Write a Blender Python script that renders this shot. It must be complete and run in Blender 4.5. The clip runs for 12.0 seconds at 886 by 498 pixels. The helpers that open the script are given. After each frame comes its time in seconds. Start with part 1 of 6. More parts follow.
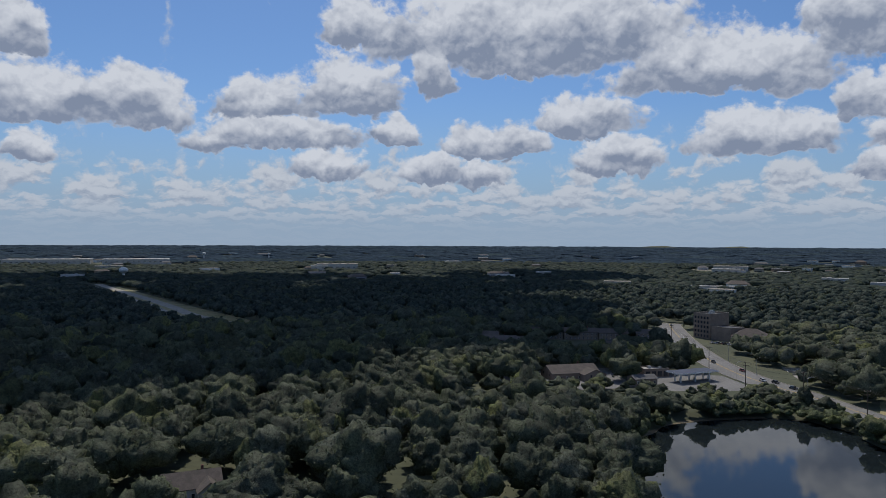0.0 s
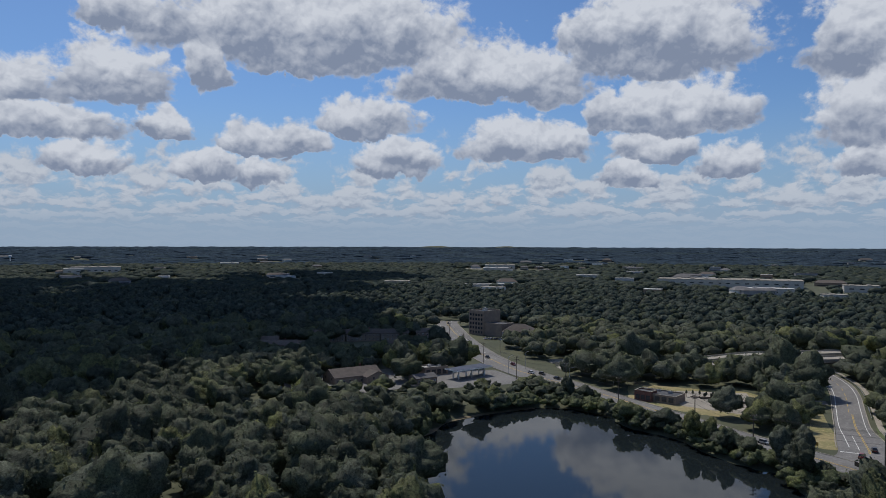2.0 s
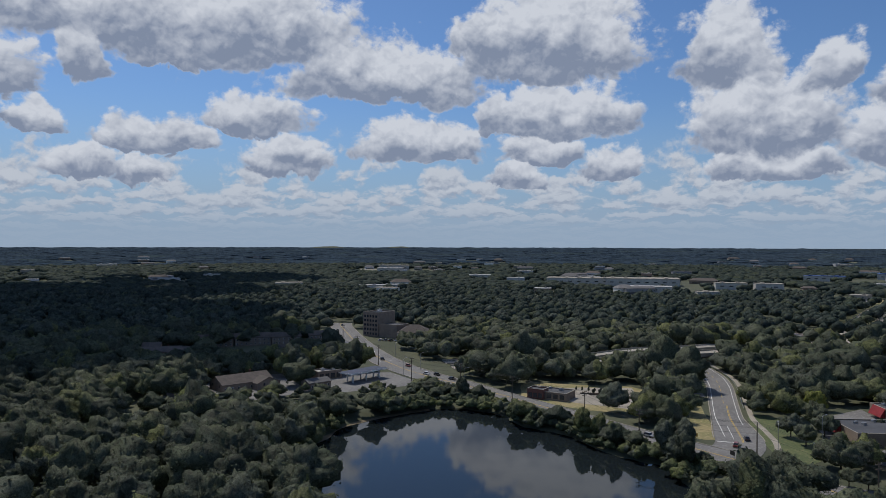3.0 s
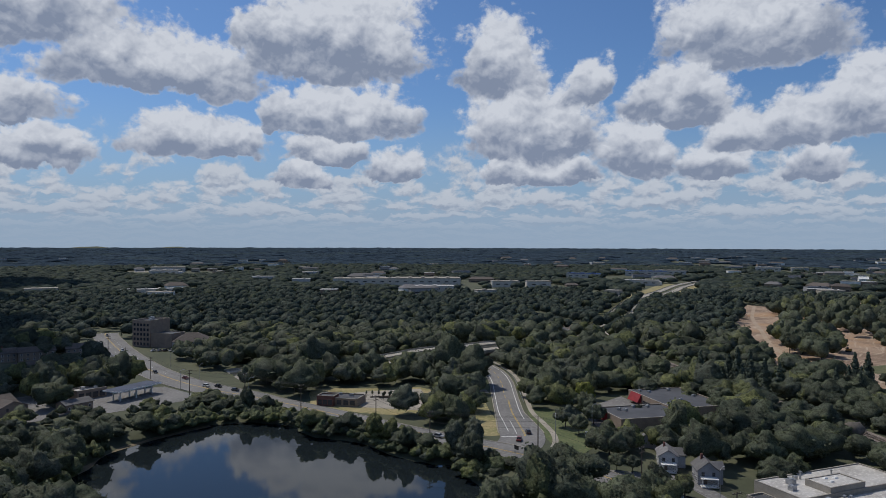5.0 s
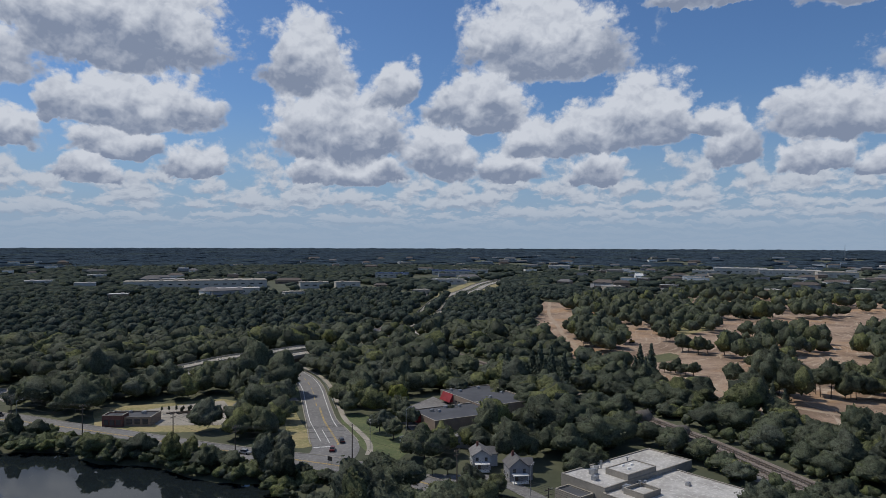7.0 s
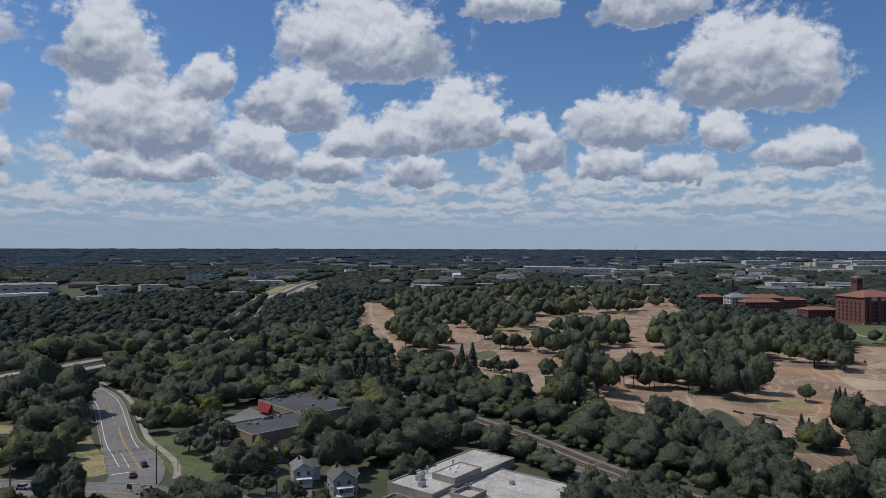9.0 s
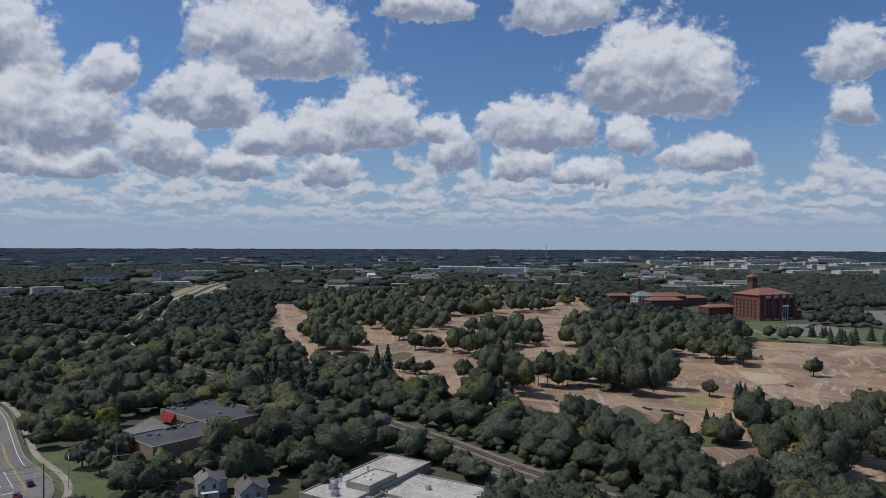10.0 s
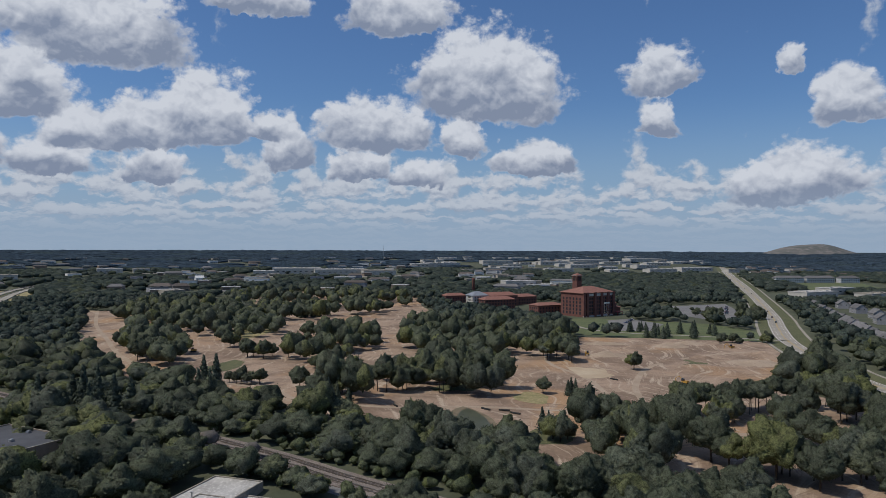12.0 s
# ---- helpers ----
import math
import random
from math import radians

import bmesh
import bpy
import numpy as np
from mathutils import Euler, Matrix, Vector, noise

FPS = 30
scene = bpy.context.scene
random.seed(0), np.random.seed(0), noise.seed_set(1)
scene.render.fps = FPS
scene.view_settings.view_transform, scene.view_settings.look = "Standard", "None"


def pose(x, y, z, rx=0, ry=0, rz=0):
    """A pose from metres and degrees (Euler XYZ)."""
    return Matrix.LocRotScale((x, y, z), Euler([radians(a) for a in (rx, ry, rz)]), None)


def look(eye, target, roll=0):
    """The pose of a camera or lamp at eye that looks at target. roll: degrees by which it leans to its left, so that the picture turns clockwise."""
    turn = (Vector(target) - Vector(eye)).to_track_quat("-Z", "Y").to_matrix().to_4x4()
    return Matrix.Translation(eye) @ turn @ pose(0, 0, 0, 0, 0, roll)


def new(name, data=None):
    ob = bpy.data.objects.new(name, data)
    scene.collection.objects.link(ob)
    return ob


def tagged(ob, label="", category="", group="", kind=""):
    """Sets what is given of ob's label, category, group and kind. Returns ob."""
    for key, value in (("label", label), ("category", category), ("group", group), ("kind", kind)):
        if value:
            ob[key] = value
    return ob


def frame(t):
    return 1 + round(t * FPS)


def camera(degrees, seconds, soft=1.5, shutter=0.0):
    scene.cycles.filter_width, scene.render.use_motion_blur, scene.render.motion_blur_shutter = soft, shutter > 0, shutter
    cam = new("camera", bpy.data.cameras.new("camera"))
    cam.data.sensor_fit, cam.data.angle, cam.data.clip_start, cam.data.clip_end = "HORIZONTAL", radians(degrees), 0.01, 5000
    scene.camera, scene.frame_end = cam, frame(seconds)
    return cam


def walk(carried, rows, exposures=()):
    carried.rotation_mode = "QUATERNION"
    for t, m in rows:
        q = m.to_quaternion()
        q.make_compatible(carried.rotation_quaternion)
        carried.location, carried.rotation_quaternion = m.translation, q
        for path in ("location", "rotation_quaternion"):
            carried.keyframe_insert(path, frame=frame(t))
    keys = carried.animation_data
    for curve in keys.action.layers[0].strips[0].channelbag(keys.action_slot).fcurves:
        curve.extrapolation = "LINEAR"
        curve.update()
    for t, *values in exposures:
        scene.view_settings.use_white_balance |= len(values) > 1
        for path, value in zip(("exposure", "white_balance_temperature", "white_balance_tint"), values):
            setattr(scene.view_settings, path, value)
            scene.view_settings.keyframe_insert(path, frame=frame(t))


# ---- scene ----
cam = camera(64.09, 12.0, soft=0.45)
PATH = [
    (0, -0.00, -0.00, 70.00, -0.57, -0.22, -0.00),
    (0.5, 0.03, 1.62, 70.14, -0.56, -0.22, -4.42),
    (1, 0.12, 3.29, 70.32, -0.55, -0.20, -8.65),
    (1.5, 0.33, 5.01, 70.53, -0.53, -0.19, -13.11),
    (2, 0.64, 6.77, 70.75, -0.50, -0.15, -17.59),
    (2.5, 1.02, 8.54, 70.96, -0.50, -0.12, -21.76),
    (3, 1.45, 10.33, 71.16, -0.47, -0.12, -26.18),
    (5, 4.30, 18.16, 72.30, -0.44, -0.14, -43.45),
    (5.5, 5.64, 20.11, 72.46, -0.41, -0.09, -47.43),
    (6, 7.09, 22.02, 72.60, -0.41, -0.10, -51.24),
    (6.5, 8.64, 23.84, 72.72, -0.41, -0.13, -55.08),
    (7, 10.34, 25.58, 72.84, -0.41, -0.16, -58.90),
    (7.5, 12.14, 27.20, 72.96, -0.39, -0.16, -62.72),
    (9.5, 21.24, 31.72, 73.15, -0.36, -0.20, -76.83),
    (10, 23.78, 32.39, 73.26, -0.35, -0.23, -80.28),
    (10.5, 26.33, 32.96, 73.35, -0.33, -0.21, -83.67),
    (11, 28.88, 33.39, 73.43, -0.30, -0.23, -86.98),
    (11.5, 31.46, 33.68, 73.50, -0.27, -0.22, -90.26),
    (12, 34.08, 33.88, 73.56, -0.24, -0.21, -93.43),
]
EXPOSURES = [(0.0, 0.0), (12.0, 0.0)]
walk(cam, [(t, pose(x, y, z, 90 + pitch, roll, yaw)) for t, x, y, z, pitch, roll, yaw in PATH], EXPOSURES)

# ---- world, sun ----
SUN_ELEVATION, SUN_AZIMUTH = 56.0, -8.0          # azimuth in degrees clockwise from +y


class Net:
    """Short-hand for a node tree."""

    def __init__(self, tree):
        self.tree = tree
        tree.nodes.clear()

    def add(self, kind, at=None, **inputs):
        n = self.tree.nodes.new(kind)
        for key, value in inputs.items():
            sock = n.inputs[int(key[1:])] if key[0] == "i" and key[1:].isdigit() else n.inputs[key.replace("_", " ")]
            if isinstance(value, bpy.types.NodeSocket):
                self.tree.links.new(value, sock)
            else:
                sock.default_value = value
        return n

    def math(self, op, a, b=0.0, c=0.0, clamp=False):
        n = self.add("ShaderNodeMath", i0=a, i1=b, i2=c)
        n.operation, n.use_clamp = op, clamp
        return n.outputs[0]

    def vec(self, op, a, b=(0, 0, 0), c=(0, 0, 0)):
        n = self.add("ShaderNodeVectorMath", i0=a, i1=b)
        n.operation = op
        if op == "MULTIPLY_ADD":
            for sock, value in ((n.inputs[2], c),):
                if isinstance(value, bpy.types.NodeSocket):
                    self.tree.links.new(value, sock)
                else:
                    sock.default_value = value
        return n.outputs["Value"] if op in ("LENGTH", "DISTANCE", "DOT_PRODUCT") else n.outputs[0]

    def ramp(self, x, lo, hi, a=0.0, b=1.0):
        n = self.add("ShaderNodeMapRange", i0=x, i1=lo, i2=hi, i3=a, i4=b)
        n.interpolation_type = "SMOOTHSTEP"
        return n.outputs[0]

    def mix(self, f, a, b):
        n = self.tree.nodes.new("ShaderNodeMix")
        n.data_type = "RGBA"
        for sock, value in ((n.inputs[0], f), (n.inputs[6], a), (n.inputs[7], b)):
            if isinstance(value, bpy.types.NodeSocket):
                self.tree.links.new(value, sock)
            elif sock.type == "RGBA":
                sock.default_value = (*value[:3], 1.0)
            else:
                sock.default_value = value
        return n.outputs[2]

    def noise(self, v, scale, detail=3.0, rough=0.5):
        n = self.add("ShaderNodeTexNoise", Vector=v, Scale=scale, Detail=detail, Roughness=rough)
        return n.outputs[0]


# fair-weather cumulus: (azimuth, elevation of the base, half width, height) in degrees
CLOUDS_NORTH = [
    (7.1, 14.1, 15.0, 7.0), (-6.6, 15.6, 3.4, 3.5), (21.2, 11.4, 9.5, 4.2), (5.3, 13.3, 4.1, 2.6), (-31.7, 13.3, 2.5, 4.0), (-30.0, 8.7, 4.5, 4.0),
    (-23.5, 8.7, 5.0, 3.8), (-7.5, 10.3, 4.5, 4.5), (-14.1, 9.5, 4.3, 3.4), (-1.1, 11.6, 2.1, 3.5), (-4.3, 7.8, 2.7, 2.1), (-13.6, 7.2, 7.1, 2.4),
    (-30.7, 5.8, 2.5, 2.1), (3.9, 6.9, 4.8, 2.5), (11.1, 8.7, 5.1, 3.0), (13.7, 5.5, 3.9, 2.8), (30.8, 8.9, 2.2, 3.4), (29.8, 14.8, 3.3, 2.9),
    (-1.1, 4.9, 3.0, 2.0), (3.2, 4.6, 2.3, 2.0), (-9.3, 5.2, 3.8, 1.9),
]
CLOUDS_NORTH_EAST = [
    (35.1, 13.4, 8.4, 6.5), (47.9, 11.8, 4.4, 6.1), (35.5, 8.6, 6.2, 4.3), (34.2, 6.5, 3.9, 2.0),
    (39.9, 5.4, 2.7, 2.1), (24.3, 6.6, 5.7, 3.4), (32.4, 4.7, 2.6, 1.8), (50.9, 7.0, 6.8, 5.8),
    (55.0, 10.8, 2.5, 3.7), (62.0, 9.4, 4.9, 4.0), (50.9, 4.9, 5.5, 2.3), (59.4, 5.6, 3.9, 4.0), (64.3, 5.0, 2.5, 2.4), (66.6, 13.4, 7.5, 6.0),
    (74.7, 7.9, 4.3, 5.5), (66.6, 7.0, 3.7, 3.2), (71.4, 4.8, 3.1, 2.9),
]
CLOUDS_EAST = [
    (70.7, 7.6, 3.2, 3.5), (79.4, 8.4, 2.7, 1.8), (81.2, 6.1, 2.3, 3.8), (87.9, 7.4, 4.8, 4.1),
    (94.8, 7.1, 2.5, 3.2), (100.8, 6.0, 4.2, 2.5), (96.8, 10.6, 7.2, 6.5), (90.1, 16.8, 4.8, 3.6), (78.5, 17.4, 4.6, 2.5), (86.6, 5.2, 2.7, 2.0),
    (91.4, 4.6, 2.6, 2.0), (110.6, 12.0, 3.5, 3.2), (109.7, 8.5, 1.9, 2.8), (119.4, 12.7, 1.4, 2.1),
    (122.8, 8.7, 2.4, 3.7), (119.6, 3.5, 5.9, 3.3),
]
world = bpy.data.worlds.new("sky")
scene.world = world
world.use_nodes = True
world.cycles.sampling_method, world.cycles.sample_map_resolution = "MANUAL", 256
W = Net(world.node_tree)
way = W.add("ShaderNodeTexCoord").outputs["Generated"]
sep = W.add("ShaderNodeSeparateXYZ", Vector=way)
az = W.math("MULTIPLY", W.math("ARCTAN2", sep.outputs[0], sep.outputs[1]), 57.2958)
el = W.math("MULTIPLY", W.math("ARCSINE", sep.outputs[2]), 57.2958)
spot = W.add("ShaderNodeCombineXYZ", X=az, Y=el).outputs[0]
sky = W.tree.nodes.new("ShaderNodeTexSky")
sky.sky_type, sky.sun_disc = "NISHITA", False
sky.sun_elevation, sky.sun_rotation = radians(SUN_ELEVATION), radians(SUN_AZIMUTH)
sky.air_density, sky.dust_density, sky.ozone_density = 1.0, 0.6, 1.6
SKY_STRENGTH = 0.085


def bulges(p, scale, octaves):
    """Cauliflower heads: rounded cells upon rounded cells."""
    v = W.add("ShaderNodeTexVoronoi", Vector=p, Scale=scale)
    v.feature, v.normalize = "SMOOTH_F1", True
    for key, value in (("Detail", octaves), ("Roughness", 0.55), ("Lacunarity", 2.3), ("Smoothness", 0.5)):
        v.inputs[key].default_value = value
    return W.math("SUBTRACT", 0.32, v.outputs["Distance"])


def stirred(p, scale, detail, reach):
    """The direction p moved about by turbulent noise."""
    n = W.add("ShaderNodeTexNoise", Vector=p, Scale=scale, Detail=detail, Roughness=0.55).outputs["Color"]
    return W.vec("MULTIPLY_ADD", W.vec("SUBTRACT", n, (0.5, 0.5, 0.5)), reach, p)


# single cumulus clouds: domes on flattish bases, their depth and the height within them
q = stirred(stirred(spot, 0.17, 1.0, (4.5, 2.4, 0.0)), 0.6, 4.0, (2.3, 1.9, 0.0))
depth, weight, height = None, 0.0, 0.0
for a, e, w, h in CLOUDS_NORTH + CLOUDS_NORTH_EAST + CLOUDS_EAST:
    r = W.vec("MULTIPLY_ADD", q, (1.0 / w, 1.0 / h, 0.0), (-a / w, -(e + 0.14 * h) / h, 0.0))
    bowl = W.vec("LENGTH", W.vec("MAXIMUM", W.vec("MULTIPLY", r, (1.12, 1.08, 0.0)), W.vec("MULTIPLY", r, (-1.12, -4.2, 0.0))))
    d = W.math("SUBTRACT", 1.06, bowl)
    k = W.math("POWER", W.math("MAXIMUM", W.math("ADD", d, 0.22), 0.0), 3.0)
    weight = W.math("ADD", weight, k)
    height = W.math("MULTIPLY_ADD", k, W.add("ShaderNodeSeparateXYZ", Vector=r).outputs[1], height)
    depth = d if depth is None else W.math("SMOOTH_MAX", depth, d, 0.14)
height = W.math("DIVIDE", height, W.math("MAXIMUM", weight, 0.0005))


def deck(p):
    """The far field of small clouds, closing up towards the horizon."""
    up = W.add("ShaderNodeSeparateXYZ", Vector=p)
    far = W.math("DIVIDE", 30.0, W.math("ADD", W.math("MAXIMUM", up.outputs[1], 0.0), 1.6))
    flat = W.add("ShaderNodeCombineXYZ", X=W.math("MULTIPLY", up.outputs[0], 0.26), Y=W.math("MULTIPLY", far, 0.6))
    n = W.noise(flat.outputs[0], 1.25, 4.0, 0.55)
    sparse = W.ramp(up.outputs[1], 3.5, 10.0, 0.43, 0.66)
    high = W.ramp(up.outputs[1], 19.0, 26.0, 0.0, 0.13)
    return W.math("MULTIPLY", W.math("ADD", W.math("SUBTRACT", n, sparse), high), 4.5)


fine = stirred(spot, 0.9, 3.0, (1.1, 0.9, 0.0))
low = deck(fine)
low_above = deck(W.vec("ADD", fine, (0.0, 0.30, 0.0)))
warped = stirred(W.vec("MULTIPLY", spot, (1.0, 1.2, 0.0)), 0.5, 2.0, (1.2, 1.2, 0.0))
head = bulges(warped, 0.5, 3.0)
head_sunward = bulges(W.vec("ADD", warped, (-0.15, 0.55, 0.0)), 0.5, 2.0)
wisp = W.math("SUBTRACT", W.noise(W.vec("MULTIPLY", spot, (1.0, 1.3, 0.0)), 1.0, 5.0, 0.55), 0.5)
mass = W.math("MULTIPLY_ADD", head, 0.95, W.math("MULTIPLY_ADD", wisp, 0.5, depth))
cover_single = W.ramp(mass, -0.05, 0.22)
low = W.math("MULTIPLY_ADD", wisp, 0.8, low)
cover_low = W.math("MULTIPLY", W.ramp(low, -0.15, 0.5), W.ramp(el, 0.8, 2.6, 0.25, 1.0))
# grey bases, bright crowns, and the shaded side of each head
relief = W.math("MULTIPLY", W.math("SUBTRACT", head_sunward, head), 2.0)
patch = W.math("SUBTRACT", W.noise(spot, 0.42, 3.0, 0.5), 0.5)
thick = W.ramp(mass, -0.05, 0.3, 0.45, 1.0)
base = W.math("MULTIPLY", W.ramp(W.math("MULTIPLY_ADD", patch, 0.9, height), -0.12, 0.6, 1.0, 0.04), thick)
shade = W.math("ADD", base, W.math("MULTIPLY_ADD", wisp, -0.25, relief), clamp=True)
BRIGHT, GREY = (0.585, 0.62, 0.69), (0.212, 0.258, 0.36)
lit = W.mix(shade, BRIGHT, GREY)
shade_low = W.math("ADD", W.ramp(W.math("SUBTRACT", low_above, low), -0.35, 0.75, 0.0, 0.9), W.math("MULTIPLY", wisp, -0.4), clamp=True)
lit_low = W.mix(shade_low, (0.49, 0.535, 0.61), (0.255, 0.31, 0.415))
haze = W.ramp(el, 0.0, 12.0, 0.9, 0.0)
blue = W.vec("SCALE", sky.outputs[0])
blue.node.inputs["Scale"].default_value = SKY_STRENGTH
blue = W.vec("MULTIPLY", blue, (0.53, 0.73, 1.0))
pale = W.mix(haze, blue, (0.25, 0.36, 0.515))
whole = W.mix(cover_low, pale, lit_low)
whole = W.mix(cover_single, whole, lit)
whole = W.mix(W.ramp(el, 0.0, 5.0, 0.8, 0.0), whole, (0.285, 0.37, 0.485))
W.add("ShaderNodeOutputWorld", Surface=W.add("ShaderNodeBackground", Color=whole, Strength=1.0).outputs[0])

sun = new("sun", bpy.data.lights.new("sun", "SUN"))
sun.data.energy, sun.data.angle, sun.data.color = 2.8, radians(0.53), (1.0, 0.93, 0.82)
ea, aa = radians(SUN_ELEVATION), radians(SUN_AZIMUTH)
SUNWARD = Vector((math.sin(aa) * math.cos(ea), math.cos(aa) * math.cos(ea), math.sin(ea)))
sun.matrix_world = look(SUNWARD * 3000, (0, 0, 0))

# ---- materials ----
def surface(name, colours, scale=1.0, rough=0.8, metal=0.0, bump=0.0, fine=8.0, coords="pos", spec=0.3, per_object=0.0):
    """A principled surface: two or three colours mixed by a coarse and a fine noise, in metres."""
    m = bpy.data.materials.new(name)
    m.use_nodes = True
    n = Net(m.node_tree)
    p = n.add("ShaderNodeNewGeometry").outputs["Position"] if coords == "pos" else n.add("ShaderNodeTexCoord").outputs["Object"]
    coarse = n.noise(p, scale, 4.0, 0.6)
    grain = n.noise(p, scale * fine, 3.0, 0.6)
    col = n.mix(n.ramp(coarse, 0.36, 0.64), colours[0], colours[1])
    if len(colours) > 2:
        col = n.mix(n.ramp(grain, 0.48, 0.72), col, colours[2])
    dark = n.math("MULTIPLY_ADD", grain, 0.5, 0.75)
    if per_object:
        rnd = n.add("ShaderNodeObjectInfo").outputs["Random"]
        dark = n.math("MULTIPLY", dark, n.math("MULTIPLY_ADD", rnd, per_object, 1.0 - per_object / 2))
    col = n.vec("SCALE", col)
    n.tree.links.new(dark, col.node.inputs["Scale"])
    b = n.add("ShaderNodeBsdfPrincipled", Base_Color=col, Roughness=rough, Metallic=metal)
    b.inputs["Specular IOR Level"].default_value = spec
    if bump:
        bp = n.add("ShaderNodeBump", Height=grain, Strength=bump, Distance=0.3 / (scale * fine))
        n.tree.links.new(bp.outputs[0], b.inputs["Normal"])
    n.add("ShaderNodeOutputMaterial", Surface=b.outputs[0])
    return m


def foliage(name, dark, light, tint=(0.15, 0.17, 0.05), cell=0.11, through_leaf=0.42, spray=1.6, bump=0.9, cool=(0.105, 0.12, 0.1), gloss=0.016):
    """Leaves: a tone for each tree, lighter sprays with the shade of their gaps painted in darker, a ragged leafy
    surface, some light passing through.
    """
    m = bpy.data.materials.new(name)
    m.use_nodes = True
    n = Net(m.node_tree)
    geo = n.add("ShaderNodeNewGeometry")
    pos = geo.outputs["Position"]
    flat = n.vec("MULTIPLY", pos, (1.0, 1.0, 0.08))
    tone = n.add("ShaderNodeTexVoronoi", Vector=flat, Scale=cell)
    own = n.add("ShaderNodeSeparateXYZ", Vector=tone.outputs["Color"])
    rnd = geo.outputs["Random Per Island"]
    ob = n.add("ShaderNodeObjectInfo").outputs["Random"]
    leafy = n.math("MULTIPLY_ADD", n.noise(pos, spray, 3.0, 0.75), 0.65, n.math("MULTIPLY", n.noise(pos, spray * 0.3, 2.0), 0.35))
    stands = n.noise(flat, cell * 0.14, 2.0)
    mixing = n.math("MULTIPLY_ADD", rnd, 0.3, n.math("MULTIPLY_ADD", ob, 0.15, n.math("MULTIPLY_ADD", own.outputs[0], 0.55, n.math("MULTIPLY_ADD", stands, 0.8, -0.5))))
    col = n.mix(mixing, dark, light)
    col = n.mix(n.ramp(own.outputs[1], 0.72, 1.0, 0.0, 0.75), col, tint)
    col = n.mix(n.ramp(own.outputs[2], 0.7, 1.0, 0.0, 0.7), col, cool)
    # shade of the leaf gaps put into the colour: darker where the bump is low
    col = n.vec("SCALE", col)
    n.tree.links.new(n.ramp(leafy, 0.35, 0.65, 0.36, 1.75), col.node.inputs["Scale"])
    bp = n.add("ShaderNodeBump", Height=leafy, Strength=bump, Distance=1.0 / spray)
    a = n.add("ShaderNodeBsdfDiffuse", Color=col, Normal=bp.outputs[0])
    t = n.add("ShaderNodeBsdfTranslucent", Color=n.mix(0.5, col, light), Normal=bp.outputs[0])
    s = n.add("ShaderNodeMixShader", i0=through_leaf, i1=a.outputs[0], i2=t.outputs[0])
    waxy = n.add("ShaderNodeBsdfGlossy", Color=(1, 1, 1, 1), Roughness=0.6, Normal=bp.outputs[0])
    s = n.add("ShaderNodeMixShader", i0=gloss, i1=s.outputs[0], i2=waxy.outputs[0])
    n.add("ShaderNodeOutputMaterial", Surface=s.outputs[0])
    return m


LEAF = foliage("broad_leaves", (0.044, 0.055, 0.038), (0.122, 0.144, 0.085), cell=0.1, spray=1.9, tint=(0.165, 0.18, 0.06), cool=(0.105, 0.122, 0.094))
# muted, bluer copy of the leaves, with distance haze in its colours
LEAF_FAR_HAZED = foliage("hazed_distant_leaves", (0.04, 0.055, 0.05), (0.078, 0.101, 0.08), tint=(0.095, 0.11, 0.064), cell=0.07, spray=0.8, bump=0.4, gloss=0.006)
# horizon leaves turned blue: air haze put into the base colour
LEAF_HORIZON_HAZED = foliage("hazed_horizon_leaves", (0.034, 0.051, 0.071), (0.048, 0.067, 0.085), tint=(0.047, 0.066, 0.07), cool=(0.031, 0.048, 0.067), cell=0.008, spray=0.15, bump=0.2, through_leaf=0.15, gloss=0.0)
NEEDLE = foliage("conifer_needles", (0.045, 0.06, 0.044), (0.08, 0.1, 0.068), tint=(0.05, 0.065, 0.045), cool=(0.05, 0.065, 0.058), through_leaf=0.1, spray=2.2)
SHRUB = foliage("shrub_leaves", (0.075, 0.095, 0.048), (0.145, 0.17, 0.08), cell=0.22, spray=2.6)
BARK = surface("bark", [(0.09, 0.07, 0.05), (0.05, 0.04, 0.03)], 1.5, 0.9)
GRASS = surface("grass", [(0.085, 0.095, 0.045), (0.11, 0.115, 0.055), (0.15, 0.135, 0.07)], 0.05, 0.95, fine=12)
LAWN = surface("mown_lawn", [(0.085, 0.11, 0.05), (0.115, 0.135, 0.06), (0.14, 0.14, 0.07)], 0.08, 0.95, fine=10)
DRYGRASS = surface("dry_grass", [(0.3, 0.25, 0.13), (0.2, 0.19, 0.085), (0.34, 0.28, 0.15)], 0.07, 0.95, fine=9)
UNDER = surface("forest_floor", [(0.065, 0.074, 0.046), (0.095, 0.1, 0.062)], 0.04, 0.95, fine=9)


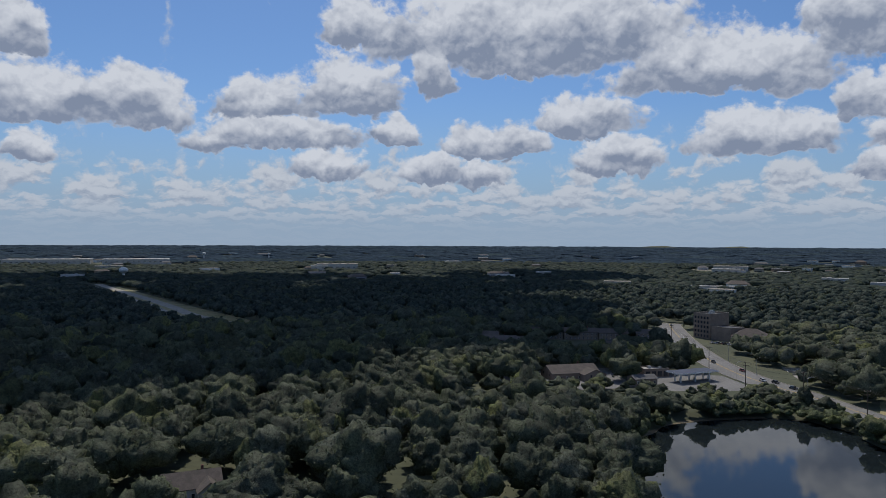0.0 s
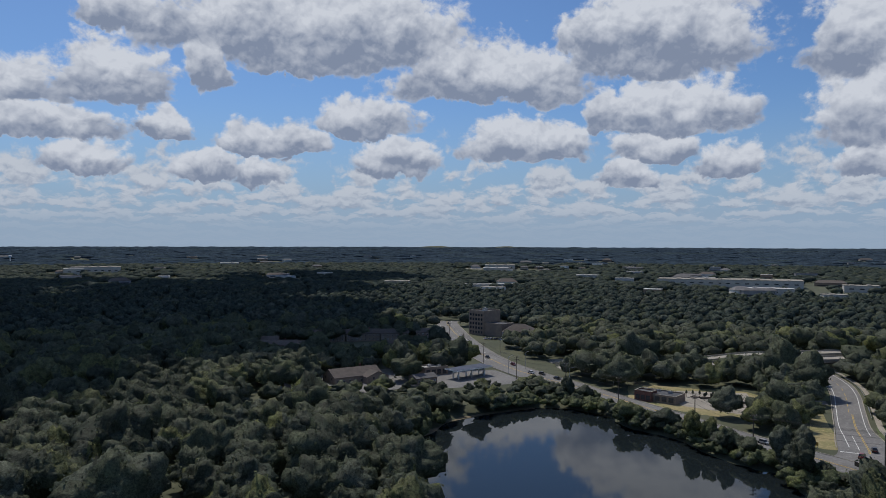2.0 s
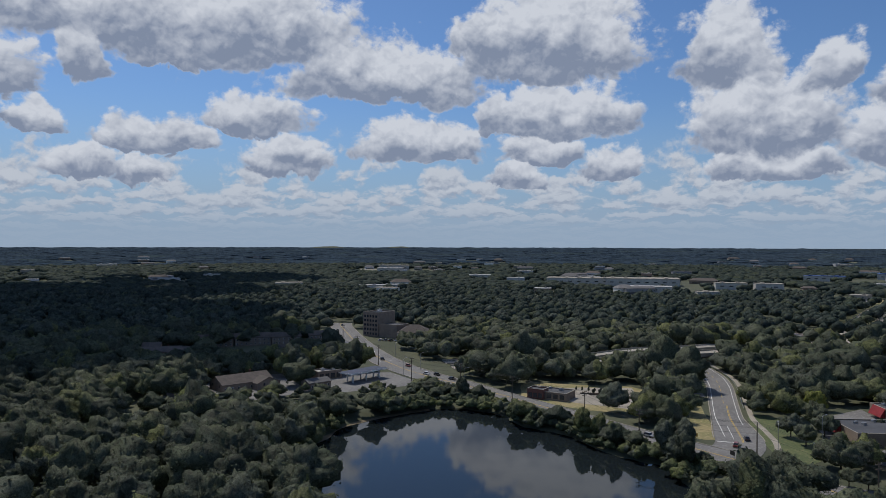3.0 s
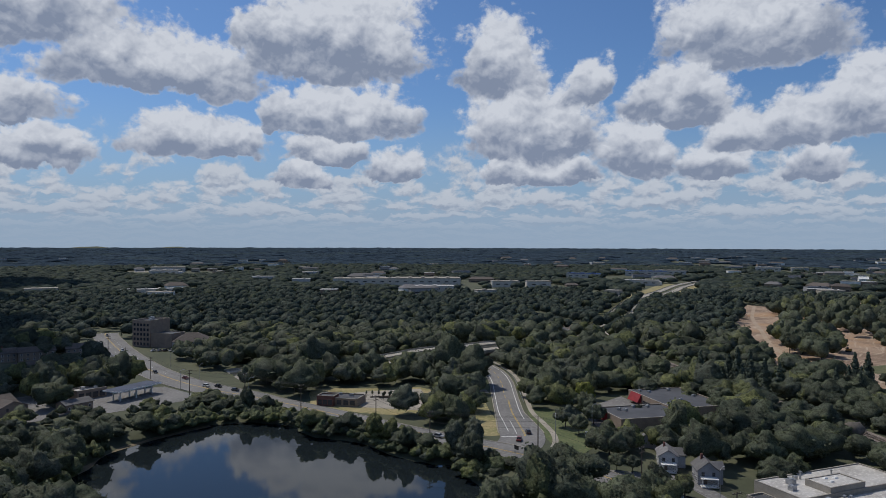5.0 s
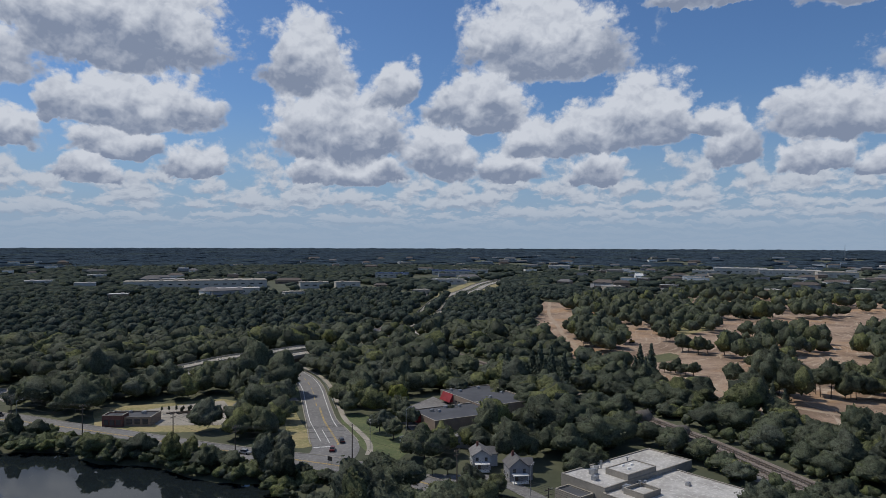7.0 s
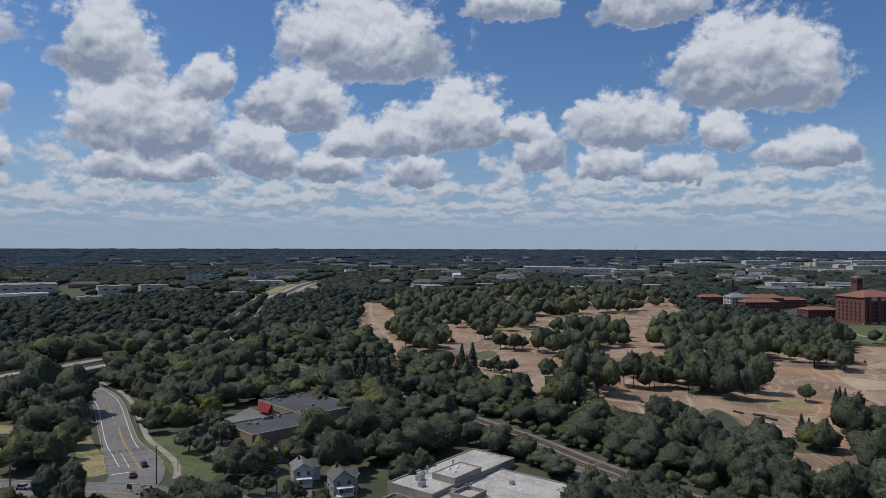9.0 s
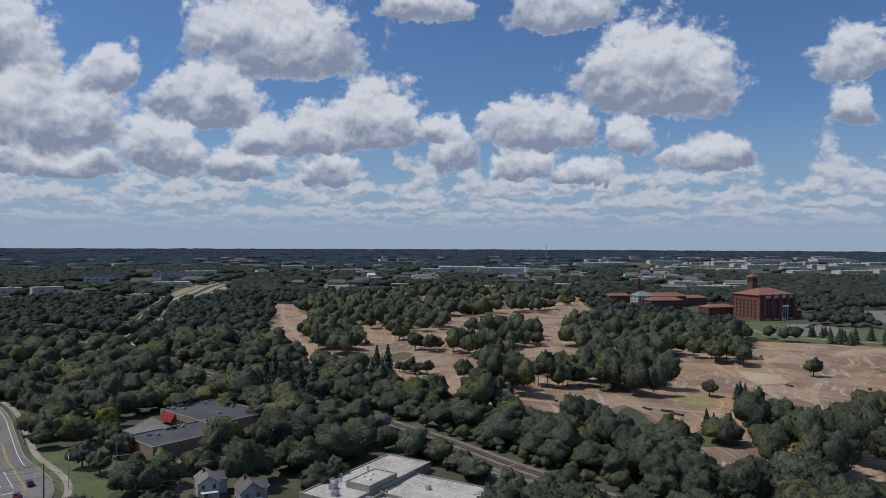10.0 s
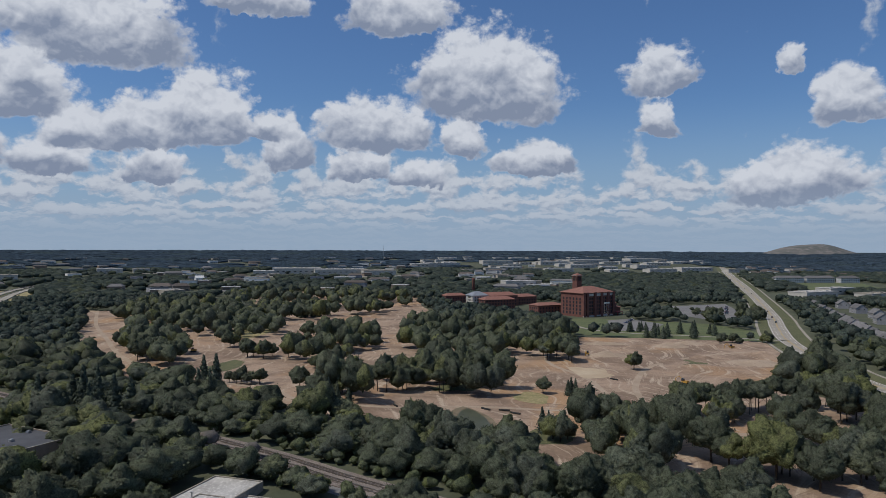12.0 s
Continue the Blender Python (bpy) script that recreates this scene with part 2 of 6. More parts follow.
def earth(name, base, shade, ochre, pale):
    """Stripped, graded earth: broad tones, ochre areas, scraped streaks and fine clods."""
    m = bpy.data.materials.new(name)
    m.use_nodes = True
    n = Net(m.node_tree)
    p = n.add("ShaderNodeNewGeometry").outputs["Position"]
    bend = n.add("ShaderNodeTexNoise", Vector=p, Scale=0.012, Detail=2.0).outputs["Color"]
    w = n.vec("MULTIPLY_ADD", n.vec("SUBTRACT", bend, (0.5, 0.5, 0.5)), (70.0, 70.0, 0.0), p)
    col = n.mix(n.ramp(n.noise(p, 0.03, 5.0, 0.65), 0.38, 0.62), base, shade)
    col = n.mix(n.math("MULTIPLY", n.ramp(n.noise(p, 0.009, 3.0, 0.6), 0.52, 0.64), 0.85), col, ochre)
    streak = n.noise(n.vec("MULTIPLY", w, (0.035, 0.3, 0.1)), 1.0, 4.0, 0.6)
    col = n.mix(n.math("MULTIPLY", n.ramp(streak, 0.52, 0.66), 0.85), col, pale)
    rut = n.noise(n.vec("MULTIPLY", w, (0.5, 0.04, 0.1)), 1.0, 3.0, 0.6)
    col = n.mix(n.math("MULTIPLY", n.ramp(rut, 0.55, 0.66), 0.75), col, shade)
    clod = n.noise(p, 0.7, 5.0, 0.7)
    col = n.vec("SCALE", col)
    n.tree.links.new(n.math("MULTIPLY_ADD", clod, 0.8, 0.6), col.node.inputs["Scale"])
    bp = n.add("ShaderNodeBump", Height=n.math("MULTIPLY_ADD", streak, 0.6, clod), Strength=0.5, Distance=0.6)
    s = n.add("ShaderNodeBsdfPrincipled", Base_Color=col, Roughness=0.95, Normal=bp.outputs[0])
    s.inputs["Specular IOR Level"].default_value = 0.2
    n.add("ShaderNodeOutputMaterial", Surface=s.outputs[0])
    return m


SAND = earth("bare_earth", (0.35, 0.255, 0.185), (0.205, 0.145, 0.105), (0.38, 0.235, 0.13), (0.46, 0.37, 0.28))
TRACKSAND = surface("packed_track", [(0.40, 0.315, 0.235), (0.33, 0.255, 0.185), (0.27, 0.2, 0.145)], 0.06, 0.95, fine=12)
LANDFILL = surface("grassed_landfill", [(0.1, 0.108, 0.1), (0.15, 0.142, 0.13), (0.2, 0.18, 0.165)], 0.008, 0.95, fine=3)
PALESAND = surface("pale_sand", [(0.47, 0.38, 0.27), (0.40, 0.31, 0.21)], 0.05, 0.95)
MUD = surface("lake_mud", [(0.11, 0.085, 0.055), (0.07, 0.06, 0.035)], 0.12, 0.9)
MUDFLAT = surface("tan_mud", [(0.2, 0.155, 0.105), (0.13, 0.105, 0.07), (0.16, 0.15, 0.08)], 0.2, 0.9)
ASPHALT = surface("asphalt", [(0.19, 0.185, 0.18), (0.15, 0.147, 0.145), (0.22, 0.215, 0.21)], 0.06, 0.9, fine=14)
CONCRETE = surface("concrete", [(0.35, 0.32, 0.275), (0.275, 0.255, 0.22)], 0.08, 0.95, fine=12, spec=0.1)
WHITE = surface("white_paint", [(0.75, 0.75, 0.73), (0.62, 0.62, 0.6)], 0.4, 0.7)
YELLOW = surface("yellow_paint", [(0.52, 0.36, 0.09), (0.42, 0.3, 0.1)], 0.4, 0.8)
ROOFWHITE = surface("white_membrane", [(0.47, 0.455, 0.43), (0.35, 0.335, 0.315), (0.53, 0.515, 0.49)], 0.13, 0.75, fine=7)
ROOFGREY = surface("dark_membrane", [(0.085, 0.088, 0.098), (0.065, 0.068, 0.077)], 0.12, 0.8, fine=8)
SHINGLE = surface("grey_shingles", [(0.16, 0.155, 0.155), (0.12, 0.118, 0.12)], 0.5, 0.9, fine=6, per_object=0.5)
SHINGLE_BROWN = surface("brown_shingles", [(0.12, 0.10, 0.09), (0.09, 0.078, 0.07)], 0.5, 0.9, fine=6, per_object=0.3)
REDTILE = surface("red_tiles", [(0.27, 0.13, 0.1), (0.22, 0.105, 0.08)], 0.3, 0.8, fine=6)
BRICK = surface("red_brick", [(0.175, 0.08, 0.064), (0.14, 0.062, 0.052)], 0.25, 0.9, fine=8)
BRICK_TAN = surface("tan_brick", [(0.27, 0.21, 0.165), (0.22, 0.17, 0.135)], 0.3, 0.9, fine=8)
AWNING = surface("red_metal", [(0.27, 0.03, 0.035), (0.22, 0.025, 0.03)], 0.4, 0.5)
SIDING = surface("pale_siding", [(0.5, 0.5, 0.5), (0.42, 0.425, 0.44)], 0.4, 0.8, per_object=0.4)
SIDING_GREY = surface("grey_siding", [(0.3, 0.3, 0.31), (0.25, 0.25, 0.265)], 0.4, 0.8)
STONE = surface("pale_stone", [(0.5, 0.48, 0.44), (0.42, 0.4, 0.37)], 0.3, 0.85)
METAL = surface("galvanised_metal", [(0.42, 0.43, 0.44), (0.33, 0.34, 0.35)], 0.8, 0.45, metal=0.6)
BLUE = surface("blue_metal", [(0.03, 0.08, 0.25), (0.025, 0.065, 0.2)], 0.4, 0.5)
TIMBER = surface("weathered_timber", [(0.12, 0.095, 0.075), (0.085, 0.07, 0.06)], 0.7, 0.9)
RAILSTEEL = surface("rail_steel", [(0.32, 0.29, 0.27), (0.22, 0.19, 0.17)], 0.5, 0.4, metal=0.7)
BALLAST = surface("ballast", [(0.2, 0.17, 0.15), (0.15, 0.125, 0.11), (0.26, 0.22, 0.19)], 0.2, 0.95, fine=10)
BLACK = surface("black_rubber", [(0.03, 0.03, 0.03), (0.02, 0.02, 0.02)], 1.0, 0.8)
CABLE = surface("cable", [(0.03, 0.03, 0.03), (0.05, 0.05, 0.05)], 1.0, 0.7)
MACHINE = surface("machine_yellow", [(0.45, 0.27, 0.05), (0.36, 0.2, 0.05)], 0.8, 0.6)


def paint(name, colour):
    m = bpy.data.materials.new(name)
    m.use_nodes = True
    n = Net(m.node_tree)
    rnd = n.noise(n.add("ShaderNodeTexCoord").outputs["Object"], 1.2, 3.0)
    col = n.mix(n.math("MULTIPLY", rnd, 0.3), colour, (0.2, 0.19, 0.18))
    b = n.add("ShaderNodeBsdfPrincipled", Base_Color=col, Roughness=0.3, Metallic=0.2)
    n.add("ShaderNodeOutputMaterial", Surface=b.outputs[0])
    return m


def glass(name, colour=(0.03, 0.035, 0.045), rough=0.08):
    m = bpy.data.materials.new(name)
    m.use_nodes = True
    n = Net(m.node_tree)
    b = n.add("ShaderNodeBsdfPrincipled", Base_Color=(*colour, 1), Roughness=rough)
    b.inputs["Specular IOR Level"].default_value = 0.6
    n.add("ShaderNodeOutputMaterial", Surface=b.outputs[0])
    return m


GLASS = glass("dark_glass")
CAR_PAINTS = [paint("car_black", (0.015, 0.015, 0.018)), paint("car_red", (0.2, 0.02, 0.02)), paint("car_silver", (0.4, 0.41, 0.43)), paint("car_white", (0.7, 0.7, 0.7)), paint("car_blue", (0.03, 0.06, 0.17))]


def water_material(name, body, rough=0.03):
    m = bpy.data.materials.new(name)
    m.use_nodes = True
    n = Net(m.node_tree)
    p = n.add("ShaderNodeNewGeometry").outputs["Position"]
    ripple = n.noise(p, 0.9, 4.0, 0.55)
    still = n.ramp(n.noise(p, 0.02, 2.0), 0.4, 0.6, 0.25, 1.0)
    bp = n.add("ShaderNodeBump", Height=ripple, Distance=0.02)
    n.tree.links.new(n.math("MULTIPLY", still, 0.12), bp.inputs["Strength"])
    b = n.add("ShaderNodeBsdfPrincipled", Base_Color=(*body, 1), Roughness=rough, IOR=1.33)
    n.tree.links.new(bp.outputs[0], b.inputs["Normal"])
    n.add("ShaderNodeOutputMaterial", Surface=b.outputs[0])
    return m


WATER = water_material("lake_water", (0.012, 0.017, 0.02))
POND = surface("pond_water", [(0.085, 0.09, 0.052), (0.065, 0.07, 0.04)], 0.1, 0.35, spec=0.25)

# ---- mesh helpers ----
def part(name, bm, mat, parent=None, label="", smooth=False):
    me = bpy.data.meshes.new(name)
    bm.to_mesh(me)
    bm.free()
    me.materials.append(mat)
    if smooth:
        me.shade_smooth()
    ob = new(name, me)
    ob.parent = parent
    if label:
        ob["label"] = label
    return ob


def quads(name, verts, mat, parent=None, faces=None):
    """One mesh of four-cornered faces from arrays."""
    verts = np.ascontiguousarray(verts, dtype=np.float32).reshape(-1, 3)
    if faces is None:
        faces = np.arange(len(verts), dtype=np.int32).reshape(-1, 4)
    faces = np.ascontiguousarray(faces, dtype=np.int32)
    me = bpy.data.meshes.new(name)
    me.vertices.add(len(verts))
    me.vertices.foreach_set("co", verts.ravel())
    me.loops.add(faces.size)
    me.loops.foreach_set("vertex_index", faces.ravel())
    me.polygons.add(len(faces))
    me.polygons.foreach_set("loop_start", np.arange(0, faces.size, 4, dtype=np.int32))
    me.update(calc_edges=True)
    me.materials.append(mat)
    ob = new(name, me)
    ob.parent = parent
    return ob


def thing(name, x, y, z=None, turn=0.0, label="", category="", group=""):
    e = new(name)
    e.empty_display_size = 1.0
    e.matrix_world = pose(x, y, lie(x, y) if z is None else z, 0, 0, turn)
    return tagged(e, label, category, group)


def box(bm, x, y, z, sx, sy, sz, turn=0.0, taper=1.0):
    """A box on z, centred on x, y."""
    c, s = math.cos(radians(turn)), math.sin(radians(turn))
    vs = []
    for k, zz in ((1.0, z), (taper, z + sz)):
        for dx, dy in ((-1, -1), (1, -1), (1, 1), (-1, 1)):
            px, py = dx * sx / 2 * k, dy * sy / 2 * k
            vs.append(bm.verts.new((x + c * px - s * py, y + s * px + c * py, zz)))
    for f in ((3, 2, 1, 0), (4, 5, 6, 7), (0, 1, 5, 4), (1, 2, 6, 5), (2, 3, 7, 6), (3, 0, 4, 7)):
        bm.faces.new([vs[i] for i in f])
    return vs


def prism(bm, poly, z0, z1):
    lo = [bm.verts.new((x, y, z0)) for x, y in poly]
    hi = [bm.verts.new((x, y, z1)) for x, y in poly]
    n = len(poly)
    bm.faces.new(hi)
    bm.faces.new(lo[::-1])
    for i in range(n):
        bm.faces.new([lo[i], lo[(i + 1) % n], hi[(i + 1) % n], hi[i]])


def tube(bm, pts, radii, sides=6):
    rings = []
    for i, p in enumerate(pts):
        p = Vector(p)
        d = (Vector(pts[min(i + 1, len(pts) - 1)]) - Vector(pts[max(i - 1, 0)])).normalized()
        u = d.orthogonal().normalized()
        w = d.cross(u)
        rings.append([bm.verts.new(p + (u * math.cos(a) + w * math.sin(a)) * radii[i]) for a in (2 * math.pi * k / sides for k in range(sides))])
    for a, b in zip(rings, rings[1:]):
        for k in range(sides):
            bm.faces.new([a[k], a[(k + 1) % sides], b[(k + 1) % sides], b[k]])
    bm.faces.new(rings[-1])
    bm.faces.new(rings[0][::-1])


def gable(bm, w, d, z, rise, over=0.4, thick=0.18, hip=0.0):
    """A pitched roof over a w x d plan (ridge along x), with eaves and thickness; hip draws the ridge's ends in."""
    hw, hd = w / 2 + over, d / 2 + over
    for dz in (0.0,):
        e = [(-hw, -hd, z), (hw, -hd, z), (hw, hd, z), (-hw, hd, z)]
        r = [(-hw + hip, 0, z + rise), (hw - hip, 0, z + rise)]
        top = [bm.verts.new(v) for v in e + r]
        low = [bm.verts.new((v[0], v[1], v[2] - thick)) for v in e + r]
        for q in ((0, 1, 5, 4), (2, 3, 4, 5)):
            bm.faces.new([top[i] for i in q])
            bm.faces.new([low[i] for i in reversed(q)])
        for q in ((1, 2, 5), (3, 0, 4)):
            if hip > 0:
                bm.faces.new([top[i] for i in q])
                bm.faces.new([low[i] for i in reversed(q)])
        rim = [(0, 1), (2, 3)] + ([(1, 2), (3, 0)] if hip > 0 else [(1, 5), (5, 2), (3, 4), (4, 0)])
        for i, j in rim:
            bm.faces.new([top[i], low[i], low[j], top[j]])


# ---- the lie of the land ----
def smooth01(x):
    x = np.clip(x, 0.0, 1.0)
    return x * x * (3 - 2 * x)


def land(x, y):
    """Height of the ground: flat by the lake, a rise on the golf course, a dip by the workshops, low hills far away."""
    x, y = np.asarray(x, float), np.asarray(y, float)
    z = 3.4 * np.exp(-((x - 352) / 75) ** 2 - ((y - 75) / 80) ** 2)
    z = z - 4.2 * np.exp(-((x - 212) / 36) ** 2 - ((y - 92) / 48) ** 2)
    d = np.hypot(x, y)
    return z + 37.0 * smooth01((d - 1900) / 3000)


def lie(x, y):
    return float(land(x, y))


def inside(poly, x, y):
    x, y = np.asarray(x, float), np.asarray(y, float)
    hit = np.zeros(x.shape, bool)
    n = len(poly)
    for i in range(n):
        (x0, y0), (x1, y1) = poly[i], poly[(i + 1) % n]
        cross = ((y0 > y) != (y1 > y)) & (x < (x1 - x0) * (y - y0) / ((y1 - y0) or 1e-9) + x0)
        hit ^= cross
    return hit


def near_line(line, x, y):
    """Distance from points to a run of segments."""
    x, y = np.asarray(x, float), np.asarray(y, float)
    best = np.full(x.shape, 1e9)
    for (x0, y0), (x1, y1) in zip(line, line[1:]):
        dx, dy = x1 - x0, y1 - y0
        t = np.clip(((x - x0) * dx + (y - y0) * dy) / (dx * dx + dy * dy), 0, 1)
        best = np.minimum(best, np.hypot(x - x0 - t * dx, y - y0 - t * dy))
    return best


def spline(pts, step=4.0, closed=False):
    """A smooth run through control points."""
    pts = [np.array(p, float) for p in pts]
    n = len(pts)
    out = []
    for i in range(n if closed else n - 1):
        p1, p2 = pts[i], pts[(i + 1) % n]
        p0 = pts[i - 1] if closed or i else p1 * 2 - p2
        p3 = pts[(i + 2) % n] if closed or i < n - 2 else p2 * 2 - p1
        m = max(2, int(np.hypot(*(p2 - p1)[:2]) / step))
        for k in range(m):
            t = k / m
            out.append(0.5 * (2 * p1 + (p2 - p0) * t + (2 * p0 - 5 * p1 + 4 * p2 - p3) * t * t + (3 * p1 - p0 - 3 * p2 + p3) * t ** 3))
    if not closed:
        out.append(pts[-1])
    return np.array(out)


def ribbon(name, line, lo, hi, lift, mat, parent=None, height=None, dash=None, thick=0.0, cross=1):
    """A strip along a run, from lo to hi metres to its right; thick gives it side faces; dash = (length, gap)."""
    line = np.asarray(line, float)
    d = np.gradient(line[:, :2], axis=0)
    d /= np.linalg.norm(d, axis=1)[:, None] + 1e-9
    right = np.stack([d[:, 1], -d[:, 0]], 1)
    lo = np.broadcast_to(lo, len(line))
    hi = np.broadcast_to(hi, len(line))
    rows = []
    for f in np.linspace(0, 1, cross + 1):
        off = lo * (1 - f) + hi * f
        xy = line[:, :2] + right * off[:, None]
        z = land(xy[:, 0], xy[:, 1]) if height is None else np.broadcast_to(height, len(line))
        rows.append(np.column_stack([xy, z + lift]))
    rows = np.array(rows)
    s = np.concatenate([[0], np.cumsum(np.linalg.norm(np.diff(line[:, :2], axis=0), axis=1))])
    out = []
    for i in range(len(line) - 1):
        if dash and (s[i] % (dash[0] + dash[1])) > dash[0]:
            continue
        for c in range(cross):
            out.append([rows[c, i], rows[c + 1, i], rows[c + 1, i + 1], rows[c, i + 1]])
        if thick:
            dz = np.array([0, 0, thick])
            out.append([rows[0, i], rows[0, i + 1], rows[0, i + 1] - dz, rows[0, i] - dz])
            out.append([rows[-1, i + 1], rows[-1, i], rows[-1, i] - dz, rows[-1, i + 1] - dz])
    v = np.array(out)[:, ::-1]
    return quads(name, v, mat, parent)


def sheet(name, poly, lift, mat, parent=None, step=4.0, rag=0.0, seed=3):
    """A level patch of ground with a ragged outline, laid on the land."""
    edge = spline(poly, step, closed=True) if rag else np.array(poly, float)
    if rag:
        r = np.random.RandomState(seed)
        k = np.convolve(np.tile(r.normal(0, 1, len(edge)), 3), np.ones(3) / 3, "same")[len(edge):2 * len(edge)]
        c = edge.mean(0)
        d = (edge - c) / (np.linalg.norm(edge - c, axis=1)[:, None] + 1e-6)
        edge = edge + d * (k * rag)[:, None]
    x0, y0 = edge.min(0)
    x1, y1 = edge.max(0)
    nx, ny = max(1, int((x1 - x0) / step)), max(1, int((y1 - y0) / step))
    gx, gy = np.linspace(x0, x1, nx + 1), np.linspace(y0, y1, ny + 1)
    bm = bmesh.new()
    f = bm.faces.new([bm.verts.new((x, y, 0)) for x, y in edge])
    if step < 50 and nx * ny > 1:
        for x in gx[1:-1]:
            bmesh.ops.bisect_plane(bm, geom=bm.verts[:] + bm.edges[:] + bm.faces[:], plane_co=(x, 0, 0), plane_no=(1, 0, 0))
        for y in gy[1:-1]:
            bmesh.ops.bisect_plane(bm, geom=bm.verts[:] + bm.edges[:] + bm.faces[:], plane_co=(0, y, 0), plane_no=(0, 1, 0))
    bmesh.ops.recalc_face_normals(bm, faces=bm.faces)
    for v in bm.verts:
        v.co.z = lie(v.co.x, v.co.y) + lift
    bm.normal_update()
    if sum(fc.normal.z for fc in bm.faces) < 0:
        bmesh.ops.reverse_faces(bm, faces=bm.faces)
    return part(name, bm, mat, parent)


# ---- plan ----
SHADE = [(-300, 620, 190, 150, 44), (-60, 560, 150, 120, 38), (40, 480, 80, 60, 14), (-420, 820, 180, 130, 40), (-150, 820, 180, 130, 40), (0, 720, 120, 100, 26), (-160, 430, 170, 70, 30), (-380, 430, 120, 90, 30), (-330, 1150, 280, 200, 60), (-720, 1200, 240, 220, 50), (30, 1050, 160, 170, 40), (180, 1380, 170, 190, 44), (-130, 325, 120, 28, 6)]
ROAD_A = [(197, 612), (190, 590), (171, 501), (160, 428), (158, 381), (162, 345), (169, 316), (176, 270), (181, 232), (186, 202), (191, 175), (194, 146), (190, 118), (180, 88), (166, 50)]
ROAD_B = [(191, 180), (206, 188), (220, 203), (234, 219), (261, 246), (280, 265), (297, 285), (312, 309), (326, 335), (344, 370)]
FREEWAY = [(186, 378), (204, 374), (234, 367), (265, 352), (300, 337), (330, 330), (380, 328), (450, 338), (560, 378), (680, 440), (800, 498), (984, 563), (1170, 631), (1433, 690), (1800, 700)]
RAILWAY = [(560, 470), (480, 350), (404, 249), (370, 203), (349, 176), (320, 135), (292, 96), (275, 73), (259, 54), (246, 38), (226, 12), (200, -25), (170, -70)]
HIGHWAY = [(2968, -1310), (1720, -775), (1100, -510), (780, -368), (662, -311), (575, -271), (492, -243), (420, -222), (340, -215), (250, -225)]
FREEWAY_WEST = [(-560, 1130), (-479, 1011), (-375, 863), (-292, 740), (-247, 668), (-195, 604), (-150, 560)]
STREET = [(195, 150), (204, 138), (212, 128), (207, 112), (199, 98), (190, 80)]
LAKE = [(50, 185), (55, 210), (65, 248), (76, 268), (98, 286), (115, 291), (133, 293), (147, 288), (157, 271), (155, 249), (164, 229), (162, 212), (164, 198), (169, 186), (162, 168), (150, 148), (120, 130), (80, 138), (57, 160)]
GOLF = [(838, 388), (705, 324), (563, 270), (485, 230), (440, 187), (402, 150), (352, 100), (325, 62), (296, 28), (268, -4), (244, -45), (226, -100), (205, -118), (208, -150), (250, -185), (330, -190), (400, -165), (462, -225), (560, -245), (585, -215), (600, -110), (640, -50), (720, 0), (790, -6), (900, 8), (1060, 20), (1170, 190), (1030, 292), (900, 300), (840, 345)]
POND_SHAPE = [(345, 4), (332, 10), (312, 11), (292, 8), (276, 0), (270, -8), (280, -9), (296, -4), (314, -3), (330, -2)]
LOT = [(193, 268), (199, 298), (216, 293), (238, 281), (226, 262), (208, 246)]
GREEN_B = [(203, 165), (213, 183), (226, 199), (246, 218), (250, 200), (245, 188), (232, 176), (215, 163)]
ISLAND = [(205, 196), (213, 204), (226, 222), (243, 243), (240, 248), (226, 232), (207, 213), (197, 203)]
ISLAND_N = [(262, 257), (281, 276), (296, 292), (289, 292), (268, 271), (258, 262)]
CAMPUS_GREEN = [(620, -120), (730, -120), (745, -165), (690, -255), (600, -275), (570, -245), (590, -170)]
REDLOT = [(240, 178), (258, 200), (296, 203), (284, 186), (262, 177)]

# the ground: one sheet, close-knit near the lake, wide-meshed far off
def axis(a, b, fine, far):
    mid = np.arange(a, b + 0.1, fine)
    up = b + (far - b) * np.linspace(0, 1, 36)[1:] ** 2.2
    down = a - (far + a) * np.linspace(0, 1, 36)[1:] ** 2.2
    return np.concatenate([down[::-1], mid, up])


gx, gy = axis(-60, 420, 4.0, 4960), axis(-120, 340, 4.0, 4960)
X, Y = np.meshgrid(gx, gy, indexing="ij")
Z = land(X, Y)
shore = near_line(LAKE + LAKE[:1], X, Y)
wet = inside(LAKE, X, Y)
Z = np.where(wet, -2.3 - 1.6 * smooth01(shore / 12), Z - 1.7 * (1 - smooth01(shore / 6)))
idx = np.arange(X.size).reshape(X.shape)
F = np.stack([idx[:-1, :-1], idx[1:, :-1], idx[1:, 1:], idx[:-1, 1:]], -1).reshape(-1, 4)
ground = quads("ground", np.stack([X, Y, Z], -1), UNDER, None, F)
tagged(ground, "dark leaf-strewn forest floor and rough grass reaching the horizon", "ground", kind="structure")

lake = sheet("water", [(20, 100), (200, 100), (200, 320), (20, 320)], -2.0, WATER, step=400)
for v in lake.data.vertices:
    v.co.z = -2.0
tagged(lake, "still dark lake water mirroring the clouds and trees", "lake", kind="structure")
margin = spline([(50, 188), (55, 210), (65, 248), (76, 268), (98, 286), (115, 291), (133, 293)], 4.0)
tagged(ribbon("mud_margin", margin, -4.0 - 1.5 * np.sin(margin[:, 0] * 0.4), 2.6 + 1.4 * np.sin(margin[:, 1] * 0.31), 0.0, MUDFLAT, height=-1.94, cross=2), "tan muddy margin along the lake's edge", "mud", kind="structure")
pond = sheet("pond", [(x, y) for x, y in POND_SHAPE], 0.2, POND, step=6, rag=0.8)
